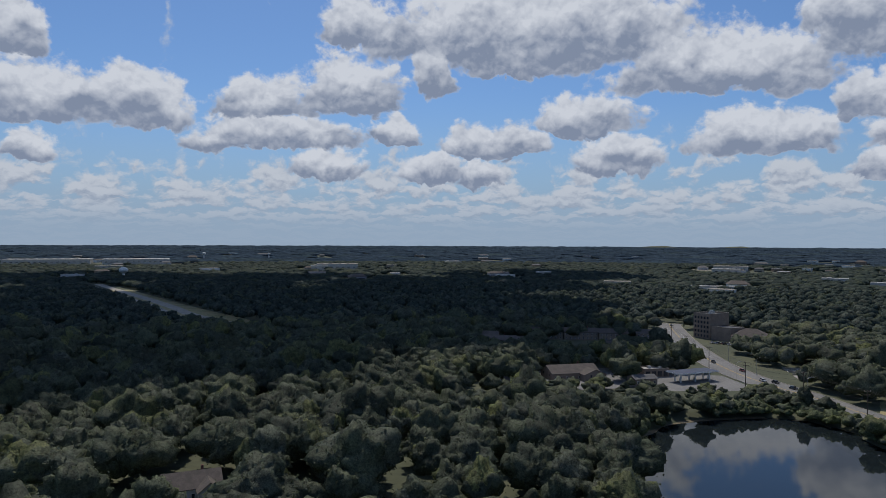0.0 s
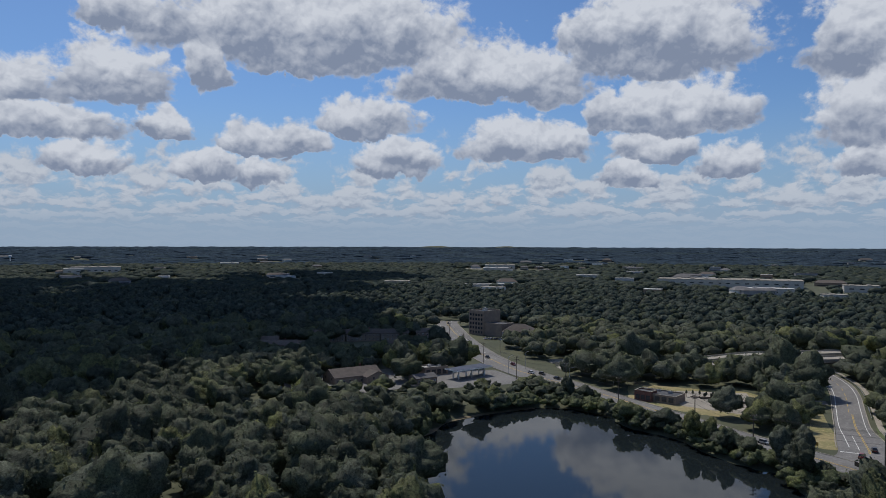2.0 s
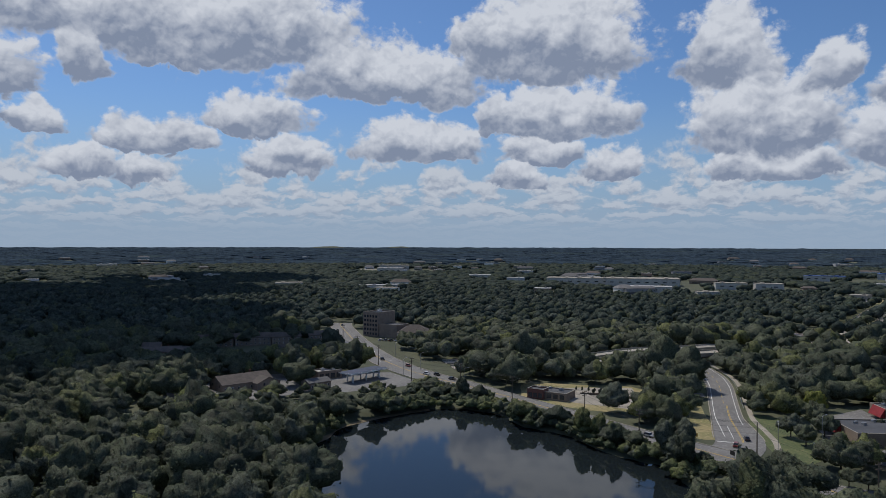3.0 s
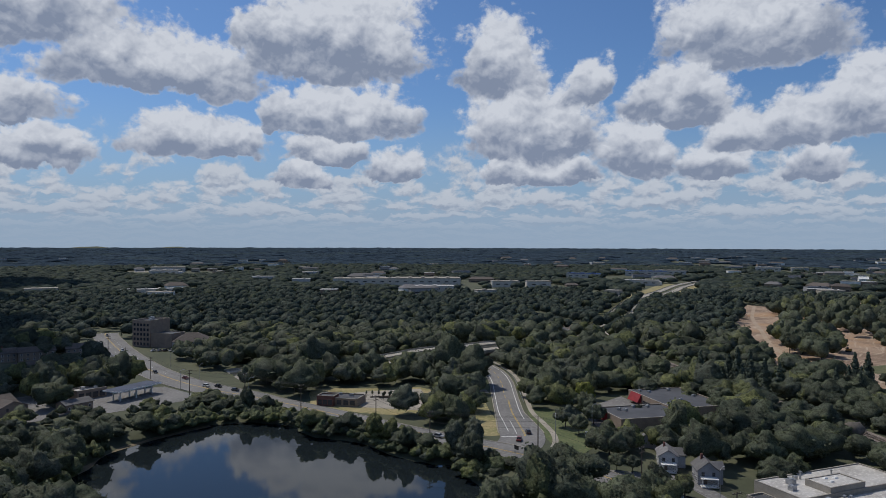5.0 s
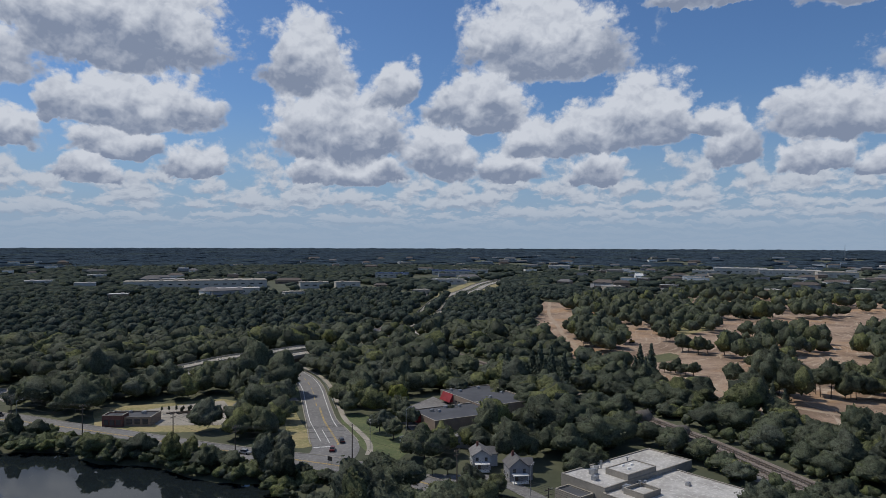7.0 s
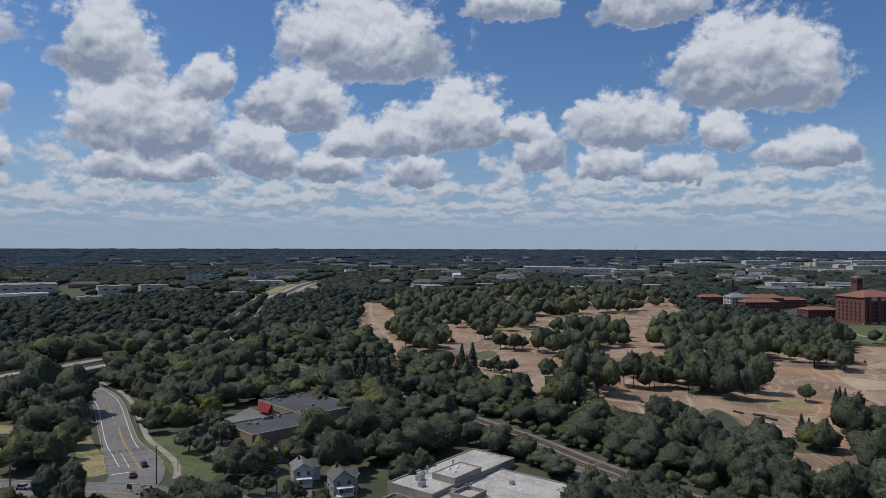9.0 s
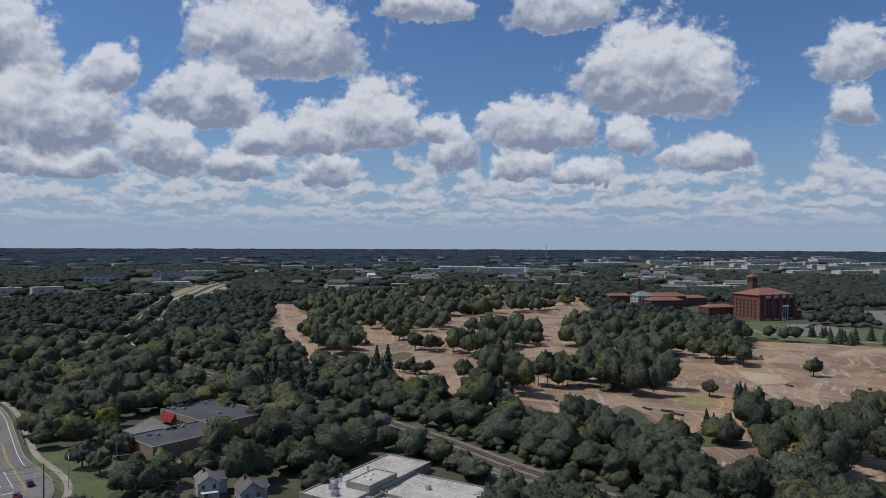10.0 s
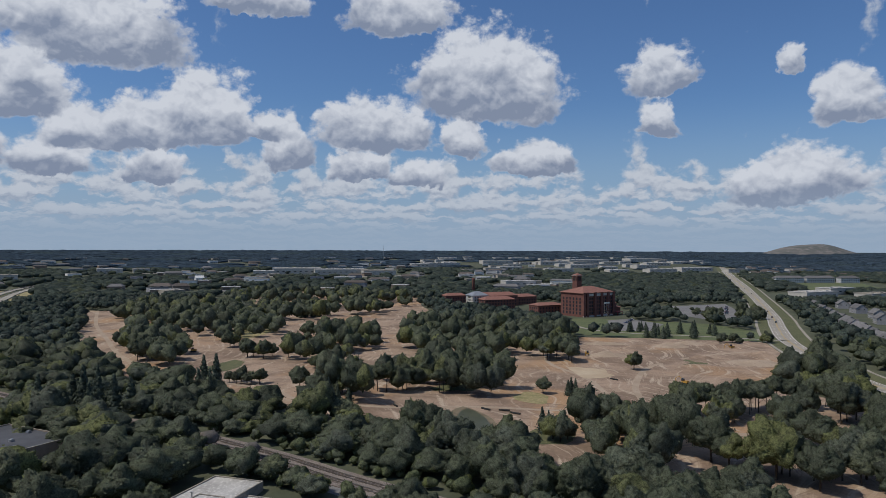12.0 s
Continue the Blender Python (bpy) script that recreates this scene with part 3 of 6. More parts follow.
tagged(pond, "murky green pond water on the golf course", "pond", kind="structure")
golf = sheet("bare_earth", GOLF, 0.05, SAND, step=14, rag=5)
shore_line = [(308 + (x - 308) * 1.1, 1 + (y - 1) * 1.55) for x, y in POND_SHAPE]
tagged(sheet("pond_bank", shore_line, 0.12, MUDFLAT, step=5, rag=1.5, seed=8), "eroded muddy bank of the pond", "bank", kind="structure")
tagged(golf, "sandy stripped earth of a golf course being rebuilt", "bare earth", kind="structure")
tagged(sheet("grass", CAMPUS_GREEN, 0.12, LAWN, step=20, rag=3), "mown green lawn before the brick hall", "lawn", kind="structure")
tagged(sheet("grass", GREEN_B, 0.08, LAWN, step=6, rag=1), "mown green lawn beside the curved road", "lawn", kind="structure")
tagged(sheet("grass", ISLAND, 0.08, DRYGRASS, step=6, rag=0.5), "dry yellowed grass verge beside the curved road", "verge", kind="structure")
tagged(sheet("grass", ISLAND_N, 0.08, LAWN, step=6, rag=0.5), "green grass verge beside the curved road", "verge", kind="structure")
tagged(sheet("grass", [(180, 280), (188, 306), (200, 316), (222, 298), (241, 284), (230, 258), (206, 242), (190, 252)], 0.05, DRYGRASS, step=8, rag=2), "dry straw-coloured grass round an empty lot", "verge", kind="structure")
tagged(sheet("parking_lot", LOT, 0.1, CONCRETE, step=8), "faded grey empty parking lot", "parking lot", kind="structure")
tagged(sheet("parking_lot", REDLOT, 0.1, ASPHALT, step=8), "grey asphalt yard of the red workshops", "parking lot", kind="structure")

# roads
road_a = spline(ROAD_A, 3.0)
half = 5.8 + 3.2 * smooth01((road_a[:, 1] - 300) / 40) + 1.5 * np.exp(-((road_a[:, 1] - 183) / 16) ** 2)
ra = tagged(ribbon("road", road_a, -half, half, 0.14, ASPHALT, cross=4), "wide pale asphalt main road past the lake", "road", kind="structure")
for off in (-0.25, 0.25):
    ribbon("centre_line", road_a, off - 0.12, off + 0.12, 0.18, YELLOW, ra)
for off in (-3.4, 3.4):
    ribbon("lane_marking", road_a[:68], off - 0.1, off + 0.1, 0.18, WHITE, ra, dash=(3, 9))
for side in (-1, 1):
    tagged(ribbon("kerb", road_a, side * half + (0 if side > 0 else -0.4), side * half + (0.4 if side > 0 else 0), 0.3, CONCRETE, thick=0.3), "pale concrete kerb along the main road", "kerb", kind="structure")
road_b = spline(ROAD_B, 3.0)
wide = 6.0 + 2.5 * smooth01((222 - road_b[:, 1]) / 30)
rb = tagged(ribbon("road", road_b, -wide + 0.2, wide, 0.16, ASPHALT, cross=4), "curving grey asphalt side road with worn joints", "road", kind="structure")
ribbon("edge_line", road_b[8:], -4.7, -4.45, 0.2, WHITE, rb)
ribbon("edge_line", road_b[14:], 4.45, 4.7, 0.2, WHITE, rb)
for off in (0.9, 1.3):
    ribbon("centre_line", road_b[6:26], off - 0.1, off + 0.1, 0.2, YELLOW, rb)
ribbon("centre_line", road_b[26:], -0.12, 0.12, 0.2, YELLOW, rb, dash=(6, 6))
ribbon("lane_marking", road_b[7:14], -1.9, -1.7, 0.2, WHITE, rb)
bm = bmesh.new()
box(bm, 204.6, 192.2, 0.2, 7.4, 0.6, 0.01, -42)
part("stop_line", bm, WHITE, rb)
for side, lo, hi in ((1, 0.0, 0.35), (-1, -0.35, 0.0)):
    tagged(ribbon("kerb", road_b[7:], side * wide[7:] + lo, side * wide[7:] + hi, 0.32, CONCRETE, thick=0.32), "pale concrete kerb along the curving road", "kerb", kind="structure")
tagged(ribbon("pavement", road_b[3:-6], wide[3:-6] + 2.6, wide[3:-6] + 4.8, 0.12, CONCRETE), "pale concrete footpath beside the curving road", "footpath", kind="structure")
tagged(ribbon("road", spline([(258, 254), (252, 258), (243, 262), (236, 272)], 3), -4.0, 4.0, 0.13, ASPHALT), "grey asphalt drive into the empty lot", "drive", kind="structure")
street = spline(STREET, 3.0)
tagged(ribbon("road", street, -3.2, 3.2, 0.13, ASPHALT, cross=2), "narrow grey asphalt lane past small houses", "road", kind="structure")

# freeway on its bank, with the bridge over the curving road
fw = spline(FREEWAY, 5.0)
along = fw[:, 0]
bank = 5.8 * smooth01((along - 245) / 60) * (1 - smooth01((along - 350) / 60)) + 0.2
fwo = []
lane = 6.2 - 1.7 * (1 - smooth01((along - 300) / 30)) - 2.0 * smooth01((along - 385) / 30) * (1 - smooth01((along - 800) / 40))
for off, name in ((-9.5, "freeway"), (9.5, "freeway")):
    o = tagged(ribbon(name, fw, off - lane, off + lane, 0.0, CONCRETE, height=land(fw[:, 0], fw[:, 1]) + bank, thick=0.5, cross=2), "pale concrete freeway carriageway on a low bank", "freeway", kind="structure")
    for k in (-5.0, -1.7, 1.7, 5.0):
        ribbon("lane_marking", fw, off + k - 0.12, off + k + 0.12, 0.04, WHITE, o, height=land(fw[:, 0], fw[:, 1]) + bank, dash=(4, 8) if abs(k) < 3 else None)
    for k in (-6.1, 6.1):
        tagged(ribbon("parapet", fw, off + k - 0.15, off + k + 0.15, 0.85, CONCRETE, height=land(fw[:, 0], fw[:, 1]) + bank, thick=0.85), "low concrete parapet of the freeway", "parapet", kind="structure")
gap = np.abs(fw[:, 0] - 319) > 9
for lo, hi in ((0, np.argmax(~gap)), (len(gap) - np.argmax(~gap[::-1]), len(fw))):
    seg, b = fw[lo:hi], bank[lo:hi]
    d = np.gradient(seg[:, :2], axis=0)
    d /= np.linalg.norm(d, axis=1)[:, None]
    rt = np.stack([d[:, 1], -d[:, 0]], 1)
    prof = [(-16 - 9, 0.02), (-16, 1.0), (16, 1.0), (16 + 9, 0.02)]
    rows = []
    for o, k in prof:
        xy = seg[:, :2] + rt * o
        rows.append(np.column_stack([xy, land(xy[:, 0], xy[:, 1]) + np.maximum(b - 0.25, 0.02) * k]))
    out = [[rows[c][i], rows[c][i + 1], rows[c + 1][i + 1], rows[c + 1][i]] for i in range(len(seg) - 1) for c in range(3)]
    tagged(quads("embankment", np.array(out), GRASS), "rough grassy bank carrying the freeway", "embankment", kind="structure")
far_run = fw[(fw[:, 0] > 835) & (fw[:, 0] < 1190)]
for lo, hi in ((-36, -17), (17, 34)):
    tagged(ribbon("grass", far_run, lo, hi, 0.3, DRYGRASS, cross=2), "dry grass slope beside the far freeway", "verge", kind="structure")
bridge = thing("bridge", 319, 331.5, 0, 0, "concrete freeway bridge over the curving road", "bridge")
for off in (-10.5, 0, 10.5):
    bm = bmesh.new()
    box(bm, 0, off, 0, 1.0, 9.0, 5.0)
    part("pier", bm, CONCRETE, bridge)
for off in (-10, 10):
    bm = bmesh.new()
    box(bm, off, 0, 0, 1.2, 31, 5.4)
    part("abutment", bm, CONCRETE, bridge)
for off in (-15.6, -3.4, 3.4, 15.6):
    bm = bmesh.new()
    box(bm, 0, off, 4.75, 21, 0.7, 0.75)
    part("beam", bm, CONCRETE, bridge)

fwest = spline(FREEWAY_WEST, 10.0)
for off in (-9, 9):
    tagged(ribbon("freeway", fwest, off - 6, off + 6, 0.3, CONCRETE), "pale concrete freeway in a wooded cutting", "freeway", kind="structure")
tagged(sheet("grass", [(-490, 985), (-300, 730), (-180, 570), (-120, 560), (-150, 600), (-260, 745), (-440, 1000)], 0.1, DRYGRASS, step=60), "rough grass slope beside the freeway", "verge", kind="structure")

hw = spline(HIGHWAY, 8.0)
hwide = 6.0 + 1.2 * smooth01((hw[:, 0] - 520) / 100) + 2.4 * smooth01((hw[:, 0] - 1000) / 300)
rh = tagged(ribbon("road", hw, -hwide, hwide, 0.25, CONCRETE, cross=3), "long pale concrete highway running to the horizon", "road", kind="structure")
for off in (-0.3, 0.3):
    ribbon("centre_line", hw, off - 0.15, off + 0.15, 0.3, YELLOW, rh)
for off in (-3.7, 3.7):
    ribbon("lane_marking", hw, off - 0.13, off + 0.13, 0.3, WHITE, rh, dash=(8, 16))
for side in (-1, 1):
    ribbon("edge_line", hw, side * (hwide - 0.8) - 0.15, side * (hwide - 0.8) + 0.15, 0.3, WHITE, rh)
tagged(ribbon("grass", hw[:-12], hwide[:-12] + 0.3, hwide[:-12] + 12, 0.14, GRASS), "green mown verge beside the highway", "verge", kind="structure")
tagged(ribbon("grass", hw[:-12], -hwide[:-12] - 13, -hwide[:-12] - 0.3, 0.14, GRASS), "mown highway verge with a path", "verge", kind="structure")
tagged(ribbon("pavement", hw[:-14], -hwide[:-14] - 12.5, -hwide[:-14] - 10.2, 0.2, CONCRETE), "pale concrete footpath beside the highway", "footpath", kind="structure")
tagged(ribbon("pavement", hw[120:-14], hwide[120:-14] + 9, hwide[120:-14] + 11.4, 0.2, CONCRETE), "pale concrete footpath beside the golf course", "footpath", kind="structure")

# railway: ballast bank, sleepers and four rails
rail = spline(RAILWAY, 3.0)
bl = tagged(ribbon("railway", rail, -5.6, 5.6, 0.35, BALLAST, cross=4, thick=0.4), "twin railway tracks on brown ballast", "railway", kind="structure")
tagged(ribbon("gravel", rail, 5.5, 10.0, 0.12, ASPHALT, cross=2), "grey gravel service strip beside the railway", "gravel", kind="structure")
for c in (-2.15, 2.15):
    for g in (-0.75, 0.75):
        ribbon("rail", rail, c + g - 0.09, c + g + 0.09, 0.66, RAILSTEEL, bl, thick=0.16)
    dense = spline(RAILWAY, 0.75)
    ribbon("sleepers", dense, c - 1.3, c + 1.3, 0.48, TIMBER, bl, dash=(0.7, 0.75), thick=0.12)["kind"] = "stuff"

# ---- trees ----
RND = np.random.RandomState(11)


def cube_ball(n, top_only=False):
    """A ball of four-cornered faces: a cube with n x n faces a side, blown round. Returns vertices and faces."""
    seen, verts, faces = {}, [], []
    g = np.linspace(-1, 1, n + 1)
    for ax in range(3):
        for sgn in (-1, 1):
            for i in range(n):
                for j in range(n):
                    q = []
                    for a, b in ((i, j), (i + 1, j), (i + 1, j + 1), (i, j + 1)):
                        p = np.zeros(3)
                        p[ax], p[(ax + 1) % 3], p[(ax + 2) % 3] = sgn, g[a], g[b]
                        p /= np.linalg.norm(p)
                        key = tuple(np.round(p, 4))
                        if key not in seen:
                            seen[key] = len(verts)
                            verts.append(p)
                        q.append(seen[key])
                    q = q if sgn > 0 else q[::-1]
                    if top_only and np.mean([verts[k][2] for k in q]) < -0.45:
                        continue
                    faces.append(q)
    return np.array(verts), np.array(faces)


def join(pieces):
    """Several (vertices, faces) as one."""
    vs, fs, n = [], [], 0
    for v, f in pieces:
        vs.append(v)
        fs.append(f + n)
        n += len(v)
    return np.concatenate(vs), np.concatenate(fs)


def cards(centres, normals, size, rs, jitter=0.8):
    """Leaf sprays: small four-cornered blades about the given normals."""
    n = len(centres)
    nn = normals + rs.normal(0, jitter, (n, 3))
    nn /= np.linalg.norm(nn, axis=1)[:, None]
    ref = rs.normal(0, 1, (n, 3))
    u = np.cross(nn, ref)
    u /= np.linalg.norm(u, axis=1)[:, None]
    v = np.cross(nn, u)
    s = (size * rs.uniform(0.6, 1.35, n))[:, None]
    k = rs.uniform(0.55, 1.0, n)[:, None]
    c = centres
    q = np.stack([c - u * s - v * s * k * 0.35, c + u * s * 0.25 - v * s * k, c + u * s + v * s * k * 0.3, c - u * s * 0.3 + v * s * k], 1)
    return q.reshape(-1, 3), np.arange(4 * n).reshape(-1, 4)


def lump(ball, seed, amount):
    """A ball with an uneven surface."""
    v, f = ball
    k = 1 + amount * (np.sin(v[:, :1] * 5.1 + seed) * np.cos(v[:, 1:2] * 6.3 + 2 * seed) + 0.6 * np.sin(v[:, 2:] * 9.0 + seed) * np.cos(v[:, :1] * 8.0))
    return v * k, f


def turned(v, rs):
    """The points v turned some random way."""
    q, _ = np.linalg.qr(rs.normal(0, 1, (3, 3)))
    return v @ (q * np.sign(np.linalg.det(q)))


def heads(v, rs, n, width, top_only=True):
    """How far each direction v lies up on one of n rounded heads: 1 on a head's top, towards 0 in the creases."""
    c = rs.normal(0, 1, (n, 3))
    if top_only:
        c[:, 2] = np.abs(c[:, 2]) - 0.35
    c /= np.linalg.norm(c, axis=1)[:, None]
    d2 = ((v[:, None, :] - c[None]) ** 2).sum(-1)
    tall = rs.uniform(0.55, 1.0, n)[None]
    return (np.exp(-d2 / width ** 2) * tall).max(1)


def crown(seed, n_cards, size, fineness, n_heads=16, squat=1.0):
    """A broad crown, about 1 in radius and 1.75 high: one leafy mass of rounded heads with creases, ragged with loose sprays."""
    rs = np.random.RandomState(seed)
    v, f = cube_ball(fineness)
    v = turned(v, rs)
    r = 0.56 + 0.48 * heads(v, rs, n_heads, 0.46) + 0.2 * heads(v, rs, n_heads * 4, 0.2) + rs.uniform(-0.11, 0.11, len(v))
    r *= 1 + 0.14 * np.sin(np.arctan2(v[:, 1], v[:, 0]) * 2 + seed) * (1 - np.abs(v[:, 2]))
    under = np.clip(-v[:, 2], 0, 1)
    shape = v * r[:, None] * np.array([1.0, 1.0, 0.95 * squat]) * (1 - 0.25 * under)[:, None]
    shape[:, 2] += 0.80 * squat
    out = [(shape, f)]
    d = v[rs.randint(0, len(v), n_cards * 2)] + rs.normal(0, 0.5 / fineness, (n_cards * 2, 3))
    d = d[d[:, 2] > -0.6 * np.linalg.norm(d, axis=1)][:n_cards]
    d /= np.linalg.norm(d, axis=1)[:, None]
    near = np.argmax(d @ v.T, axis=1)
    pts = shape[near] + (d - v[near]) * 0.9 + d * rs.uniform(-0.03, 0.08, (len(d), 1))
    out.append(cards(pts, d + np.array([0, 0, 0.3]), size, rs, 0.75))
    return join(out)


def fir(seed, n_cards, size):
    """A conifer, about 1 in radius and 3 high: drooping whorls round a dark cone."""
    rs = np.random.RandomState(seed)
    ball = cube_ball(2)
    out = []
    for k in range(7):
        v, f = lump(ball, seed + k, 0.12)
        r = 0.8 * (1 - k / 7.6)
        out.append((v * np.array([r * 0.85, r * 0.85, 0.34]) + np.array([0, 0, 0.3 + 0.4 * k]), f))
    z = 0.15 + 2.85 * rs.uniform(0, 1, n_cards) ** 1.25
    a = rs.uniform(0, 2 * math.pi, n_cards)
    tier = 0.82 + 0.25 * np.abs(np.sin(z * 7.5 + a * 0.3))
    r = (1.0 - z / 3.1) * tier * rs.uniform(0.75, 1.12, n_cards)
    c = np.stack([r * np.cos(a), r * np.sin(a), z], 1)
    nrm = np.stack([np.cos(a) * 0.8, np.sin(a) * 0.8, np.full(n_cards, 0.6)], 1)
    out.append(cards(c, nrm, size, rs, 0.5))
    return join(out)


def bump_clump(seed, n_cards):
    rs = np.random.RandomState(seed)
    v, f = lump(cube_ball(2, True), seed, 0.2)
    out = [(v * np.array([0.95, 0.95, 0.75]) + np.array([0, 0, 0.75]), f)]
    if n_cards:
        d = rs.normal(0, 1, (n_cards, 3))
        d[:, 2] = np.abs(d[:, 2])
        d /= np.linalg.norm(d, axis=1)[:, None]
        out.append(cards(d * np.array([0.95, 0.95, 0.8]) + np.array([0, 0, 0.75]), d, 0.3, rs))
    return join(out)


CROWNS = [crown(s, 1500, 0.032, 11, 13 + s % 5, 1.1 + 0.08 * (s % 3)) for s in range(6)]
CROWNS_MID = [crown(20 + s, 300, 0.055, 7, 11 + s % 4, 1.1 + 0.08 * (s % 3)) for s in range(6)]
CROWNS_LOW = [crown(30 + s, 60, 0.1, 4, 8, 1.1) for s in range(6)]
CROWNS_FAR = [crown(40 + s, 8, 0.18, 2, 5) for s in range(6)]
DOMES = [crown(100 + s, 900, 0.033, 10, 16, 1.05) for s in range(5)]
CLUMPS = [bump_clump(60 + s, 0) for s in range(5)]
FIRS = [fir(80 + s, 380, 0.1) for s in range(3)]


def stand(name, shapes, x, y, r, h, mat, label, sink=0.0):
    """Many crowns in one mesh."""
    n = len(x)
    pick = RND.randint(0, len(shapes), n)
    turn = RND.uniform(0, 2 * math.pi, n)
    z = land(x, y) - sink
    out = []
    for k, (v, f) in enumerate(shapes):
        m = pick == k
        if not m.any():
            continue
        c, si = np.cos(turn[m])[:, None], np.sin(turn[m])[:, None]
        vx = (v[None, :, 0] * c - v[None, :, 1] * si) * r[m][:, None] + x[m][:, None]
        vy = (v[None, :, 0] * si + v[None, :, 1] * c) * r[m][:, None] + y[m][:, None]
        vz = v[None, :, 2] * h[m][:, None] + z[m][:, None]
        out.append((np.stack([vx, vy, vz], -1).reshape(-1, 3), (f[None] + (np.arange(m.sum()) * len(v))[:, None, None]).reshape(-1, 4)))
    verts, faces = join(out)
    ob = quads(name, verts, mat, None, faces)
    ob.data.shade_smooth()
    return tagged(ob, label, "woods", kind="stuff")


def scatter(x0, x1, y0, y1, pitch):
    """Jittered grid of places."""
    gx, gy = np.meshgrid(np.arange(x0, x1, pitch), np.arange(y0, y1, pitch), indexing="ij")
    return (gx + RND.uniform(-0.42, 0.42, gx.shape) * pitch).ravel(), (gy + RND.uniform(-0.42, 0.42, gy.shape) * pitch).ravel()


CLEAR = [([(100, 330), (150, 330), (150, 352), (138, 372), (97, 384)]), [(46, 336), (88, 336), (92, 384), (46, 386)], LOT, GREEN_B, ISLAND, ISLAND_N, REDLOT, GOLF, [(182, 276), (190, 308), (200, 320), (224, 300), (243, 284), (230, 256), (206, 240)], [(228, -62), (198, -66), (160, -110), (175, -165), (250, -190), (262, -110)], [(190, 462), (186, 500), (236, 504), (238, 470), (222, 456)],
         [(226, 150), (242, 178), (284, 196), (312, 190), (292, 148), (262, 142)], [(196, 90), (212, 106), (262, 96), (252, 70), (232, 40), (204, 50)],
         [(190, 106), (187, 146), (226, 148), (228, 112)], [(182, 250), (176, 278), (200, 300), (236, 284), (214, 246)],
         [(178, 492), (180, 540), (215, 580), (240, 560), (225, 480)], CAMPUS_GREEN, [(690, -130), (760, -90), (960, 20), (1010, -60), (880, -220), (780, -230)],
         [(690, -240), (760, -250), (900, -270), (930, -390), (760, -340), (680, -300)], [(480, -215), (560, -240), (600, -260), (580, -285), (490, -255)],
         [(1150, -640), (1480, -760), (1480, -960), (1150, -860)], [(500, -300), (820, -445), (900, -520), (720, -560), (480, -380)],
         [(226, 165), (232, 176), (245, 188), (262, 207), (302, 210), (298, 190), (240, 160)], [(-90, 180), (-55, 180), (-58, 207), (-80, 207)], [(25, 432), (150, 455), (150, 505), (40, 510), (20, 480)]]


def open_ground(x, y, margin=0.0):
    """True where no wood stands."""
    bare = inside(LAKE, x, y) | (near_line(ROAD_A, x, y) < 13 + margin) | (near_line(ROAD_B, x, y) < 10.5 + margin)
    bare |= (near_line(ROAD_A, x, y) < 24) & (x < 190) & (y > 350) & (y < 560)
    fwd = near_line(FREEWAY, x, y)
    bare |= (fwd < 16.5 + margin) & ~((x > 390) & (x < 830) & ((fwd < 4.5) | (fwd > 15)))
    bare |= (fwd < 37) & (x > 835) & (x < 1190)
    bare |= (fwd < 20) & (x < 300) & (y < 350)
    rl = near_line(RAILWAY, x, y)
    bare |= (rl < 10.5 + margin) | ((rl < 12) & (y < 104) & (y > 15) & (x < 292)) | ((rl < 13) & (y > 165) & (y < 260))
    bare |= (rl < 0) | (near_line(HIGHWAY, x, y) < 24) | (near_line(FREEWAY_WEST, x, y) < 24) | (near_line(STREET, x, y) < 6)
    for poly in CLEAR:
        bare |= inside(poly, x, y)
    for x0, x1, y0, y1 in INDUSTRY:
        bare |= (x > x0) & (x < x1) & (y > y0) & (y < y1) & (RND.uniform(0, 1, x.shape) < 0.94)
    if x.size > 3000:
        for sx, sy, d in SPOTS:
            ux, uy = (sx - 15) / d, (sy - 15) / d
            s, t = (x - sx) * ux + (y - sy) * uy, np.abs((x - sx) * uy - (y - sy) * ux)
            bare |= (s < 22) & (s > -0.06 * d - 22) & (t < 32)
    return bare


INDUSTRY = [(1660, 2050, 0, 430), (2150, 3000, -380, 0), (1800, 3000, -1050, -380), (-1300, -700, 1850, 2160), (-350, -170, 1620, 1800), (690, 1000, 690, 1060), (1100, 1620, 740, 930), (1750, 2000, 650, 830), (960, 1140, -660, -480), (1260, 1400, -240, -120), (560, 800, 1500, 1800)]


SPOT_RS = np.random.RandomState(23)
SPOTS = [(radians(SPOT_RS.uniform(a0, a1)), SPOT_RS.uniform(d0, d1)) for n, a0, a1, d0, d1 in ((75, 68, 103, 1150, 2300), (40, 60, 104, 2300, 3300), (40, -36, 30, 1300, 3200), (50, 20, 66, 1000, 2900)) for _ in range(n)]
SPOTS = [(15 + d * math.sin(a), 15 + d * math.cos(a), d) for a, d in SPOTS]


def sector(x, y):
    a = np.degrees(np.arctan2(x, y))
    return (a > -44) & (a < 136)


d_of = lambda x, y: np.hypot(x - 15, y - 15)
noise_at = lambda x, y: np.sin(x * 0.043 + 1.3) * np.cos(y * 0.051) + 0.5 * np.sin(x * 0.11 + y * 0.09)

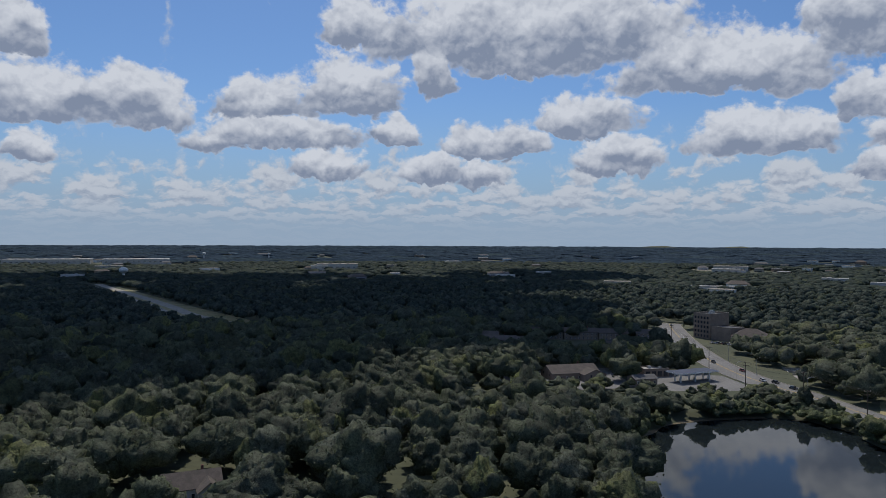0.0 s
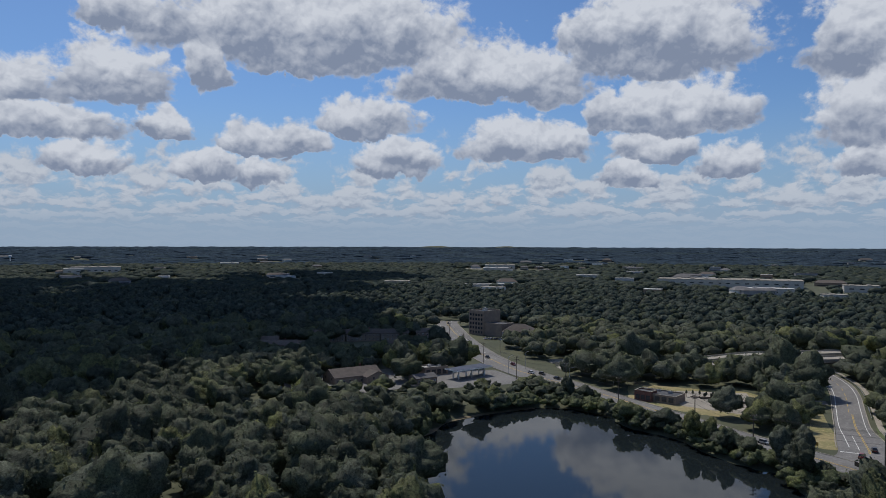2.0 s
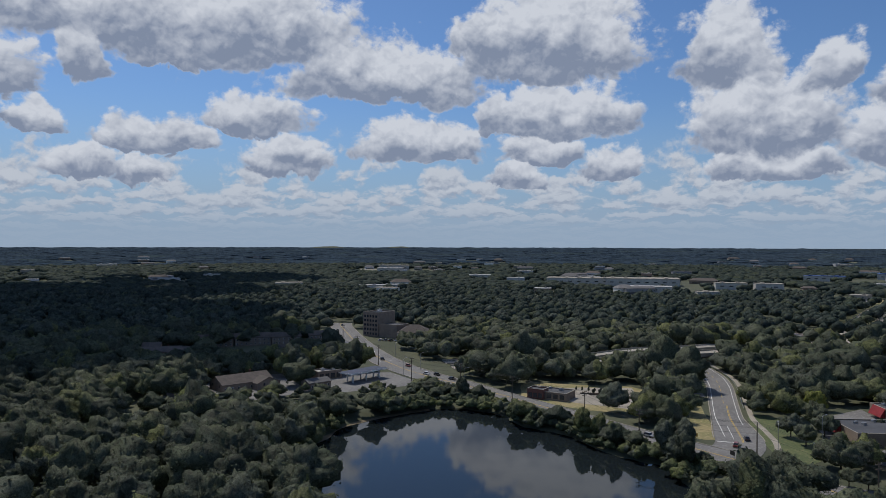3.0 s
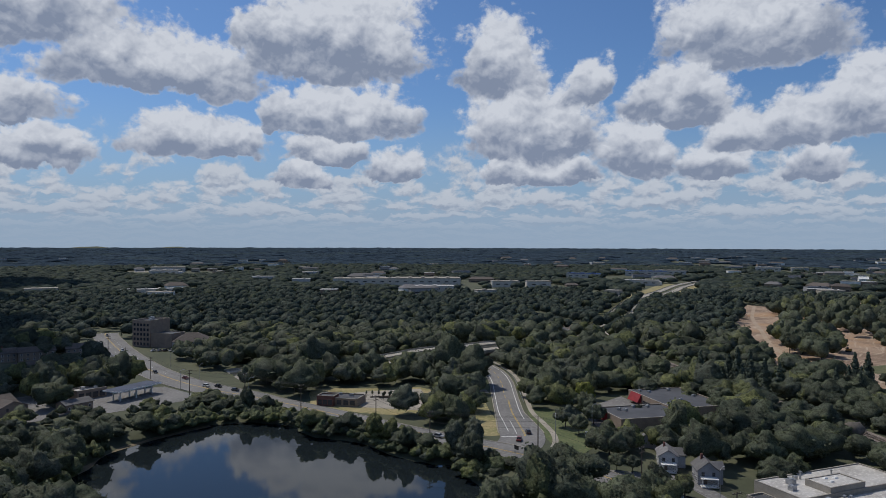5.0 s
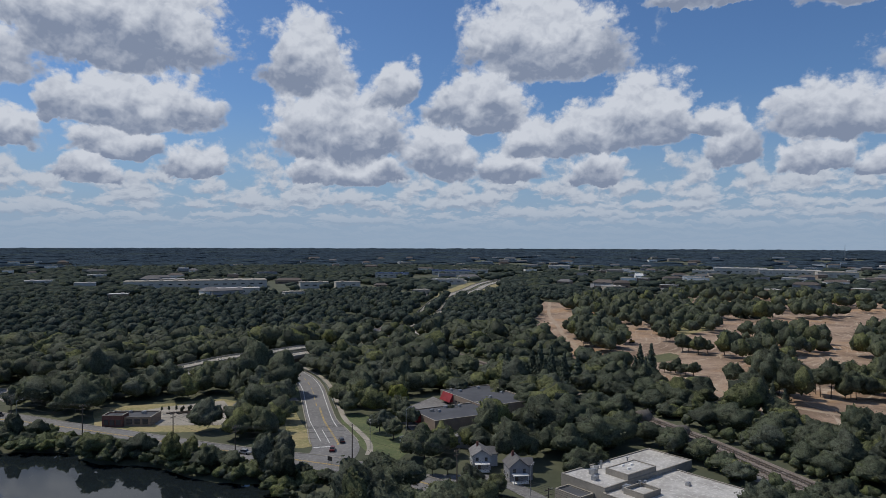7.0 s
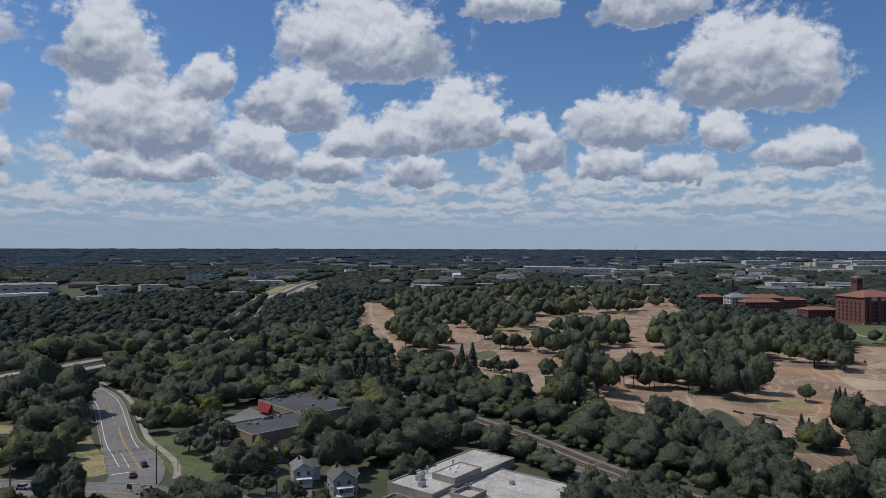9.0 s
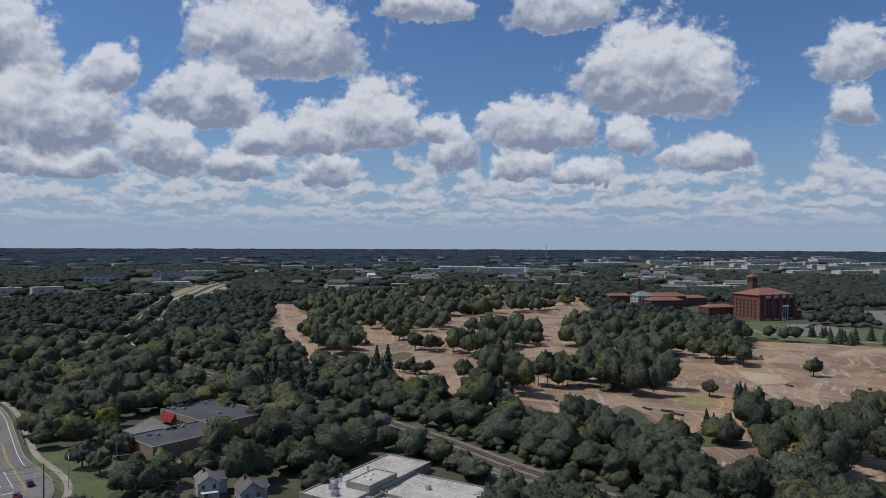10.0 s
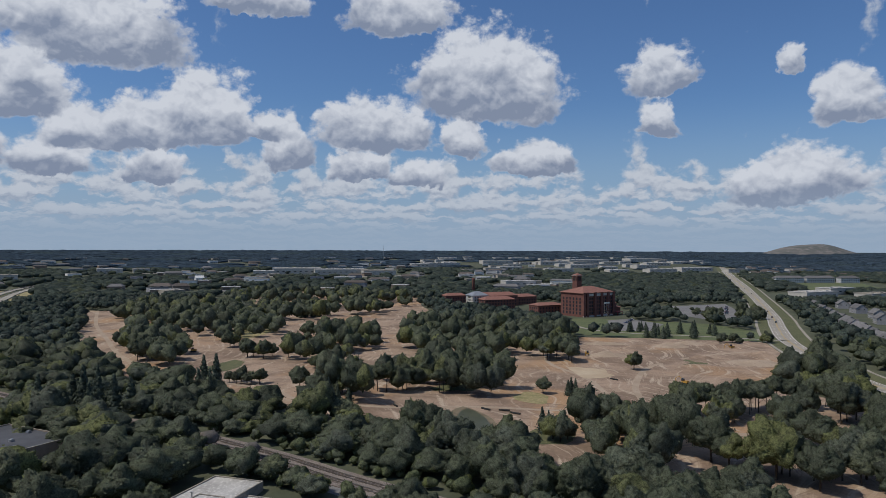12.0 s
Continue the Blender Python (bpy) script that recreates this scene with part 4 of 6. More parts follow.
# close woods: thinned places, then sizes; low growth on the lake's shore strip
x, y = scatter(-330, 620, -300, 620, 9.2)
d = d_of(x, y)
ok = ~open_ground(x, y) & sector(x, y) & (d > 158) & (d < 560)
ok &= ~((x < 62) & (d > 172) & (d < 420)) | ((x > 0) & (x < 62) & (y > 275) & ~open_ground(x, y))
x, y, d = x[ok], y[ok], d[ok]
r = RND.uniform(4.0, 8.0, len(x)) * np.where(RND.uniform(0, 1, len(x)) < 0.16, 1.45, 1.0)
h = r * RND.uniform(1.1, 1.75, len(x)) + 2.0
shoreline = (near_line(LAKE + LAKE[:1], x, y) < 26) & (x > 60) & (y > 150) & (near_line(ROAD_A, x, y) < 40)
by_gas = (x > 10) & (x < 160) & (y > 285) & (y < 345)
small = shoreline | by_gas
r = np.where(small, r * 0.6, r)
h = np.where(small, h * 0.42, h)
h = h / 1.85
belt = (near_line(RAILWAY, x, y) < 48) & (x > 240) & (x < 420) & (y < 240)
h = np.where(belt, h * 0.72, h)
order = np.argsort(d)
single = order[d[order] > 185][:70]
rest = np.setdiff1d(order, single)
l0 = rest[(d[rest] > 172) & (d[rest] < 240)]
l1 = rest[((d[rest] >= 240) & (d[rest] < 390)) | (d[rest] <= 172)]
l2 = rest[d[rest] >= 390]
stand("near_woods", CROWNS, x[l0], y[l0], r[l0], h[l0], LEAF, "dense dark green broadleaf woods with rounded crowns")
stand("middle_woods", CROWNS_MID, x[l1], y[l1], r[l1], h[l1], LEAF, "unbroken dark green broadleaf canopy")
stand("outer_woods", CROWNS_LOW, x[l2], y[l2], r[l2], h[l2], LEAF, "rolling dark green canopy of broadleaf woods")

single_trees = [(x[i], y[i], r[i], h[i], bool(small[i])) for i in single]
# broad old trees west of the lake, each a wide dome
x, y = scatter(-330, 64, 120, 440, 13.5)
d = d_of(x, y)
ok = ~open_ground(x, y, 1.0) & sector(x, y) & (d > 170) & (d < 424)
ok &= (near_line(LAKE + LAKE[:1], x, y) > 3) & ~((x > 0) & (y > 275))
ok &= ~inside([(-92, 178), (-52, 178), (-56, 208), (-84, 208)], x, y)
x, y = x[ok], y[ok]
r = RND.uniform(5.4, 8.8, len(x)) * np.where(RND.uniform(0, 1, len(x)) < 0.2, 1.4, 1.0)
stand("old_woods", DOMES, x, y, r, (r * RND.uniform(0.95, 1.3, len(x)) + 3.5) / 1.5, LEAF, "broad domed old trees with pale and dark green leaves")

# wooded stretches of the golf course
MASSES = [[(558, 240), (466, 180), (463, 161), (513, 168), (599, 213), (646, 258)],
          [(751, 325), (667, 234), (577, 167), (622, 134), (757, 149), (869, 235), (860, 320)],
          [(485, 103), (468, 72), (500, 64), (560, 45), (620, 62), (640, 100), (579, 116)],
          [(389, 45), (375, 32), (369, 8), (371, -18), (415, -25), (455, -12), (462, 17), (432, 32), (418, 44)],
          [(503, 31), (480, -17), (501, -53), (502, -87), (595, -109), (676, -75), (700, 20), (652, 31)],
          [(383, 78), (352, 66), (348, 50), (388, 53), (403, 68)],
          [(318, -38), (312, -58), (285, -72), (250, -60), (240, -35), (262, -28), (290, -38)],
          [(298, 26), (275, 0), (262, -6), (245, -5), (262, 30), (285, 45)],
          [(470, -233), (430, -202), (385, -192), (370, -200), (415, -211), (465, -239)]]
MASS_FAR = [(720, 115), (800, 55), (900, 20), (1060, 28), (1160, 180), (1030, 285), (860, 255), (760, 215)]
gx_, gy_ = scatter(200, 1080, -215, 400, 11.8)
inm = np.zeros(gx_.shape, bool)
for poly in MASSES:
    inm |= inside(poly, gx_, gy_)
inm |= inside(MASS_FAR, gx_, gy_) & (noise_at(gx_, gy_) > 0.15)
inm &= (near_line(RAILWAY, gx_, gy_) > 9) & (np.sin(gx_ * 0.13 + 0.7) * np.cos(gy_ * 0.15 + 0.3) + 0.4 * np.sin(gx_ * 0.31 - gy_ * 0.27) < 0.42)
gx_, gy_ = gx_[inm], gy_[inm]
gr = RND.uniform(4.8, 8.6, len(gx_))
gh = gr * RND.uniform(1.3, 2.2, len(gx_)) / 1.5
near = d_of(gx_, gy_) < 430
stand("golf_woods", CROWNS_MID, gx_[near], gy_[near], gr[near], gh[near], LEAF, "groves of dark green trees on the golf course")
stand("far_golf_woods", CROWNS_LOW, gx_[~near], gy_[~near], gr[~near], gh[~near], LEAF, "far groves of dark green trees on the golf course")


def mesh_of(name, faces, mat):
    ob = quads(name, faces[0], mat, None, faces[1])
    me = ob.data
    me.shade_smooth()
    bpy.data.objects.remove(ob)
    return me


def trunk_mesh(name, seed, height, radius):
    """A tapered trunk with limbs, in the crown's own units."""
    rs = np.random.RandomState(seed)
    bm = bmesh.new()
    lean = rs.normal(0, 0.04, 2)
    tube(bm, [(0, 0, -0.05), (lean[0] * 0.5, lean[1] * 0.5, height * 0.5), (lean[0], lean[1], height)], [radius, radius * 0.75, radius * 0.4])
    for k in range(4):
        a = 1.6 * k + rs.uniform(-0.4, 0.4)
        z0 = height * rs.uniform(0.45, 0.8)
        tube(bm, [(0, 0, z0), (0.25 * math.cos(a), 0.25 * math.sin(a), z0 + 0.18), (0.5 * math.cos(a), 0.5 * math.sin(a), z0 + 0.3)], [radius * 0.45, radius * 0.3, radius * 0.12], 5)
    me = bpy.data.meshes.new(name)
    bm.to_mesh(me)
    bm.free()
    me.materials.append(BARK)
    return me


CROWN_MESH = [mesh_of("crown", c, LEAF) for c in CROWNS]
CROWN_YELLOW = mesh_of("crown", CROWNS[2], foliage("yellow_green_leaves", (0.12, 0.14, 0.03), (0.22, 0.23, 0.045), cell=0.3))
DEAD_CROWN = mesh_of("crown", crown(7, 700, 0.028, 2, 9), surface("dead_twigs", [(0.16, 0.145, 0.13), (0.11, 0.1, 0.09)], 0.8, 0.9))
TRUNK_MESH = [trunk_mesh("trunk", s, 0.95, 0.06) for s in range(3)]
TALL_TRUNK = [trunk_mesh("trunk", 10 + s, 2.0, 0.05) for s in range(3)]
FIR_MESH = [mesh_of("crown", f, NEEDLE) for f in FIRS]
FIR_TRUNK = trunk_mesh("trunk", 30, 1.5, 0.05)


def tree(x, y, r, h, label, group, kind="broad", lift=0.0, name="tree"):
    """A tree of trunk and crown; r crown radius, h crown height scale, lift the clear trunk."""
    e = thing(name, x, y, None, RND.uniform(0, 360), label, "tree", group)
    if kind == "fir":
        c = new("crown", FIR_MESH[RND.randint(3)])
        t = new("trunk", FIR_TRUNK)
        c.location, c.scale, t.scale = (0, 0, lift), (r, r, h), (r, r, h)
    else:
        c = new("crown", CROWN_YELLOW if kind == "yellow" else DEAD_CROWN if kind == "dead" else CROWN_MESH[RND.randint(6)])
        t = new("trunk", (TALL_TRUNK if lift > 1.5 else TRUNK_MESH)[RND.randint(3)])
        c.location, c.scale = (0, 0, lift), (r, r, h * 0.88)
        t.scale = (r, r, (lift + h) / (2.0 if lift > 1.5 else 0.95) * 0.9)
    c.parent, t.parent = e, e
    return e


for px, py, pr, ph, low_one in single_trees:
    if low_one:
        tree(px, py, pr, ph, "low leafy green shrub on the lake's bank", "lake bank shrubs", name="shrub")
    else:
        tree(px, py, pr, ph, "large dark green broadleaf tree in dense woods", "woodland trees")

# farther woods in three steps of coarseness, distance haze painted into their leaf colours
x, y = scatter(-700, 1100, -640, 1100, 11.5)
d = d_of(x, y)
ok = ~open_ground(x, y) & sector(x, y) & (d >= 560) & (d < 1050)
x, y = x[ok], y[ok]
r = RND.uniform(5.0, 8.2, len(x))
stand("far_woods", CROWNS_FAR, x, y, r, (r * 1.35 + 2) / 1.55, LEAF_FAR_HAZED, "far green woods, crown beside crown")
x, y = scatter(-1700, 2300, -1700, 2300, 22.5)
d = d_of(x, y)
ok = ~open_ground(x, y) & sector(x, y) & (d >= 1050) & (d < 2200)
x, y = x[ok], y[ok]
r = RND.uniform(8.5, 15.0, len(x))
stand("distant_woods", CLUMPS, x, y, r, RND.uniform(5.6, 7.4, len(x)), LEAF_FAR_HAZED, "distant dark woods merging into one canopy")
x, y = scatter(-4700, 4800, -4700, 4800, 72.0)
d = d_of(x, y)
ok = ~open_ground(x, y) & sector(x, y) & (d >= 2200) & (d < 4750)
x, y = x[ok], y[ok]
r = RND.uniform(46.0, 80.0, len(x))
stand("horizon_woods", CLUMPS, x, y, r, RND.uniform(6.5, 8.0, len(x)), LEAF_HORIZON_HAZED, "dark wooded plain at the horizon", 4.0)
# thin woods behind the viewpoint
x, y = scatter(-600, 600, -600, 600, 15.0)
d = d_of(x, y)
ok = ~open_ground(x, y) & ((~sector(x, y) & (d > 60) & (d < 560)) | (sector(x, y) & (d > 60) & (d < 158)))
x, y = x[ok], y[ok]
r = RND.uniform(6.0, 9.0, len(x))
ahead = sector(x, y)
stand("woods_below", CROWNS_LOW, x[ahead], y[ahead], r[ahead], r[ahead] * 0.75, LEAF, "dark green broadleaf woods below the lookout")
stand("woods_behind", CLUMPS, x[~ahead], y[~ahead], r[~ahead], r[~ahead], LEAF_FAR_HAZED, "broadleaf woods on the other side of the lake")

# ---- trees that stand apart ----
def grove(cx, cy, rx, ry, n, r, group, label, kind="broad", lift=0.0, turn=0.0, tall=1.0):
    """Single trees within an ellipse, spaced apart."""
    put = []
    c, s = math.cos(radians(turn)), math.sin(radians(turn))
    for _ in range(n * 30):
        if len(put) >= n:
            break
        a, q = RND.uniform(0, 2 * math.pi), math.sqrt(RND.uniform(0, 1))
        px, py = rx * q * math.cos(a), ry * q * math.sin(a)
        gx_, gy_ = cx + c * px - s * py, cy + s * px + c * py
        if any(math.hypot(gx_ - u, gy_ - v) < r * 0.95 for u, v in put):
            continue
        put.append((gx_, gy_))
        rr = r * RND.uniform(0.75, 1.3)
        if kind == "fir":
            tree(gx_, gy_, rr, rr * RND.uniform(0.95, 1.3) * tall, label, group, "fir")
        else:
            tree(gx_, gy_, rr, rr * RND.uniform(0.95, 1.25) * tall, label, group, kind, lift * RND.uniform(0.8, 1.2))


GOLF_T = "golf course trees"
TALLS = "tall green tree with a bare trunk on sandy ground"
ROUND = "rounded dark green tree standing on sandy ground"
GROVES_MIDDLE = [
    (494, 190, 30, 10, 8, 4.6, 4.5, 30), (384, 22, 6, 30, 9, 4.6, 4.2, 0), (408, 116, 7, 15, 6, 3.6, 0.6, 0), (388, 84, 2, 2, 1, 4.4, 0.4, 0), (458, 83, 3, 3, 2, 3.6, 0.2, 0), (372, 68, 10, 8, 5, 4.6, 0.6, 0),
    (552, 155, 4, 4, 2, 4.6, 0.6, 0), (538, 143, 2, 2, 1, 4.2, 0.6, 0), (505, 124, 7, 20, 6, 4.6, 0.6, 0), (381, -36, 3, 3, 2, 5.6, 0.6, 0), (492, -72, 20, 14, 6, 5.6, 2.0, 0), (299, -27, 4, 4, 3, 4.4, 0.2, 0),
]
GROVES_SOUTH = [
    (306, -52, 12, 8, 4, 6.2, 0.8, 0), (284, 22, 12, 14, 5, 6.6, 0.8, 0), (272, 3, 5, 5, 2, 5.6, 0.6, 0), (342, -124, 40, 7, 24, 4.2, 5.0, -80), (326, -120, 30, 8, 9, 5.0, 0.8, -80), (246, -98, 10, 12, 4, 5.2, 2.2, 0),
    (312, -158, 26, 10, 9, 6.2, 2.0, 0), (265, -75, 6, 5, 3, 6.4, 1.2, 0), (256, -87, 6, 4, 3, 6.8, 1.2, 0), (241, -93, 5, 5, 3, 7.0, 1.0, 0), (247, -111, 5, 4, 2, 7.2, 1.6, 0), (270, -118, 10, 6, 3, 7.0, 1.6, 0),
]
GROVES_EDGE = [
    (290, -118, 8, 5, 2, 6.6, 1.4, 0), (278, -140, 10, 6, 3, 7.0, 2.0, 0), (232, -112, 4, 4, 2, 6.2, 0.8, 0), (449, -105, 1, 1, 1, 4.6, 0.6, 0),
]
for cx, cy, rx, ry, n, r, lift, turn in GROVES_MIDDLE + GROVES_SOUTH + GROVES_EDGE:
    grove(cx, cy, rx, ry, n, r, GOLF_T, TALLS if lift > 1.5 else ROUND, lift=lift, turn=turn)
for cx, cy, rx, ry, n, r in [(350, 60, 9, 7, 6, 3.0), (309, -24, 4, 3, 3, 2.4), (324, -41, 1, 1, 1, 2.6), (379, -50, 3, 4, 3, 2.6), (777, 130, 22, 14, 10, 4.0), (480, -219, 2, 2, 1, 3.2), (340, 165, 22, 18, 9, 4.4), (372, 130, 16, 14, 6, 4.4)]:
    grove(cx, cy, rx, ry, n, r, "golf course conifers", "dark narrow conifer on sandy ground", "fir", tall=1.0)
for px, py in [(455, -222), (463, -229), (447, -216), (436, -210), (471, -235), (428, -205), (478, -240), (415, -203)]:
    tree(px, py, RND.uniform(5.5, 7.5), RND.uniform(7.5, 9.5), "tall leafy green tree beside the highway", "highway trees", lift=1.0)
grove(605, -190, 20, 42, 14, 3.4, "campus conifers", "dense dark spruce on the campus lawn", "fir", tall=0.9, turn=14)
grove(640, -165, 10, 26, 10, 2.6, "campus conifers", "dense dark spruce on the campus lawn", "fir", tall=0.9)
grove(562, -228, 8, 24, 8, 3.6, "campus trees", "low rounded tree on the campus lawn")
grove(750, -330, 60, 16, 12, 5.5, "campus trees", "rounded green tree beside the car park", turn=-24)
grove(800, -300, 60, 30, 14, 3.2, "car park trees", "small round tree in the car park")
grove(700, -270, 40, 14, 10, 4.2, "campus trees", "rounded green tree beside the car park")
tree(288, 101, 4.6, 5.4, "bare grey dead tree beside the railway", "", "dead")
tree(278, 84, 3.6, 4.4, "bare grey dead shrub beside the railway", "", "dead")
tree(268, 205, 5.6, 5.6, "yellow-green leafy tree among dark woods", "", "yellow")
for px, py, r in [(202, 145, 2.8), (205, 141, 3.0), (201, 130, 3.4), (199, 120, 3.6)]:
    tree(px, py, r, r, "small clipped round tree beside the lane", "lane trees", lift=1.0)
for px, py, r in [(231, 187, 4.6), (249, 189, 4.8), (243, 182, 4.2), (226, 177, 4.0), (222, 162, 4.0), (213, 155, 5.0), (266, 176, 2.6)]:
    tree(px, py, r, r * 1.1, "dark green tree at the lawn's edge", "lawn trees", lift=0.6)

# the lake's bank: dense low growth between water and road
bx, by = scatter(42, 190, 160, 345, 3.3)
lk = near_line(LAKE + LAKE[:1], bx, by)
on_bank = (~inside(LAKE, bx, by) | (lk < 2.6)) & (near_line(ROAD_A, bx, by) > 8.5) & (near_line(LAKE + LAKE[:1], bx, by) < 17) & (by > 168) & (RND.uniform(0, 1, bx.shape) < 0.86) & ((near_line(ROAD_A, bx, by) < 62) | (bx < 90))
bx, by = bx[on_bank], by[on_bank]
br = RND.uniform(1.5, 3.4, len(bx))
stand("bank_shrubs", CROWNS_MID, bx, by, br, br * np.where(bx > 100, RND.uniform(0.6, 0.95, len(bx)), RND.uniform(0.9, 1.5, len(bx))), SHRUB, "dense leafy shrubs along the lake's bank", 1.2)
for px, py, r in [(173, 189, 4.6), (176, 184, 4.4), (171, 181, 4.2), (170, 178, 4.0), (178, 190, 3.6), (163, 222, 3.8), (166, 216, 3.4), (165, 206, 3.2), (152, 296, 3.6)]:
    tree(px, py, r, r * 1.5, "leafy green tree leaning over the lake's bank", "lake bank trees", lift=0.4)

# undergrowth along the railway and the wood's edges
ux, uy = scatter(190, 420, -60, 260, 4.2)
dl = near_line(RAILWAY, ux, uy)
um = (dl > 7.5) & (dl < 17) & (RND.uniform(0, 1, ux.shape) < 0.7)
for poly in CLEAR[8:11]:
    um &= ~inside(poly, ux, uy)
um &= ~inside(REDLOT, ux, uy)
ux, uy = ux[um], uy[um]
ur = RND.uniform(1.4, 3.2, len(ux))
stand("undergrowth", CROWNS_LOW, ux, uy, ur, ur * RND.uniform(0.8, 1.3, len(ux)), SHRUB, "tangled green undergrowth beside the railway", 0.3)


# ---- buildings ----
def window_row(parent, n, x0, x1, y, z, w, h, mat=GLASS, axis_y=False, name="window"):
    """Panes set proud of a wall that runs along x (or y)."""
    for k in range(n):
        c = x0 + (x1 - x0) * (k + 0.5) / n
        bm = bmesh.new()
        if axis_y:
            box(bm, y, c, z, 0.12, w, h)
        else:
            box(bm, c, y, z, w, 0.12, h)
        part(name, bm, mat, parent)


def roof_unit(parent, x, y, z, s=1.6, turn=0.0):
    bm = bmesh.new()
    box(bm, x, y, z, s * 1.25, s, s * 0.75, turn)
    box(bm, x + 0.1, y, z + s * 0.75, s * 0.7, s * 0.7, s * 0.12, turn)
    return part("roof_unit", bm, METAL, parent, "grey metal rooftop air unit")


def flat_block(parent, x, y, w, d, h, wall, roof, parapet=0.5, z=0.0):
    """Walls with a parapet round a sunken flat roof."""
    bm = bmesh.new()
    t = 0.35
    for sx, sy, ww, dd in ((0, -d / 2 + t / 2, w, t), (0, d / 2 - t / 2, w, t), (-w / 2 + t / 2, 0, t, d - 2 * t), (w / 2 - t / 2, 0, t, d - 2 * t)):
        box(bm, x + sx, y + sy, z, ww, dd, h)
    part("wall", bm, wall, parent)
    bm = bmesh.new()
    box(bm, x, y, z + h - parapet - 0.3, w - 2 * t, d - 2 * t, 0.3)
    part("roof", bm, roof, parent)
    bm = bmesh.new()
    for sx, sy, ww, dd in ((0, -d / 2 + t / 2, w + 0.1, t + 0.1), (0, d / 2 - t / 2, w + 0.1, t + 0.1), (-w / 2 + t / 2, 0, t + 0.1, d - 2 * t - 0.1), (w / 2 - t / 2, 0, t + 0.1, d - 2 * t - 0.1)):
        box(bm, x + sx, y + sy, z + h, ww, dd, 0.08)
    part("coping", bm, CONCRETE, parent, "pale metal coping")


# white-roofed workshop beside the railway
wb = thing("workshop", 257, 91, -4.0, 159, "low workshop with stained white flat roofs beside the railway", "building")
flat_block(wb, 22, 8.5, 44, 17, 6.2, CONCRETE, ROOFWHITE, 0.25)
flat_block(wb, 27, 32, 36, 30, 5.0, CONCRETE, ROOFWHITE, 0.25)
flat_block(wb, 26, 12.5, 14, 8.5, 7.8, CONCRETE, ROOFWHITE, 0.15)
flat_block(wb, 47, 8, 6, 10, 3.6, CONCRETE, ROOFGREY, 0.4)
flat_block(wb, 36, 24, 8, 7, 6.4, CONCRETE, ROOFWHITE, 0.9)
for ux_, uy_, s in [(36, 6, 1.9), (40, 10, 1.6), (37, 19.5, 2.0), (32, 20.5, 1.2), (31, 3, 1.0), (19, 28, 1.2)]:
    roof_unit(wb, ux_, uy_, 6.0 if uy_ < 17 else 4.8, s, 8)
for px, py, z in [(33, 21, 4.8), (31.5, 21.8, 4.8), (20, 6.5, 6.0), (30, 4, 6.0)]:
    bm = bmesh.new()
    tube(bm, [(px, py, z), (px, py, z + 2.2)], [0.25, 0.25], 8)
    box(bm, px, py, z + 2.2, 0.7, 0.7, 0.2)
    part("vent_pipe", bm, METAL, wb)
for px, py in [(24, 11), (28, 13), (27, 10)]:
    bm = bmesh.new()
    box(bm, px, py, 7.7, 1.5, 1.1, 0.35, 0, 0.6)
    part("skylight", bm, WHITE, wb, "domed white skylight")
window_row(wb, 5, 6, 40, -0.08, 2.0, 2.4, 1.4)

# red-fronted workshops with dark roofs
rd = thing("workshop", 291, 196, -0.1, -30, "red-fronted brick workshops with dark flat roofs", "building")
flat_block(rd, 13, -19, 26, 38, 5.2, BRICK_TAN, ROOFGREY, 0.35)
flat_block(rd, -13, -38, 32, 21, 4.8, BRICK_TAN, ROOFGREY, 0.35)
for x0, x1, y0, y1 in [(-0.2, -2.2, -3, -12), (-29.2, -31.0, -28.2, -37)]:
    bm = bmesh.new()
    vs = [bm.verts.new(v) for v in ((x0, y0, 5.3), (x0, y1, 5.3), (x1, y1, 1.8), (x1, y0, 1.8), (x0, y0, 1.8), (x0, y1, 1.8))]
    for f in ((0, 1, 2, 3), (0, 3, 4), (1, 5, 2), (4, 3, 2, 5), (0, 4, 5, 1)):
        bm.faces.new([vs[i] for i in f])
    part("awning", bm, AWNING, rd, "sloping red metal awning")
window_row(rd, 4, -24, -13, -0.1, 1.4, 2.0, 1.6, axis_y=True)
window_row(rd, 7, -28, 2, -27.4, 1.2, 2.4, 1.8)
for x0, y0 in [(4, -3), (7, -6), (18, -4), (22, -18), (12, -24), (-8, -31), (-14, -30), (-22, -33), (-20, -35), (8, -32)]:
    roof_unit(rd, x0, y0, 4.75 if x0 > 0 and y0 > -28 else 4.4, 1.2, 20 * (x0 % 3))


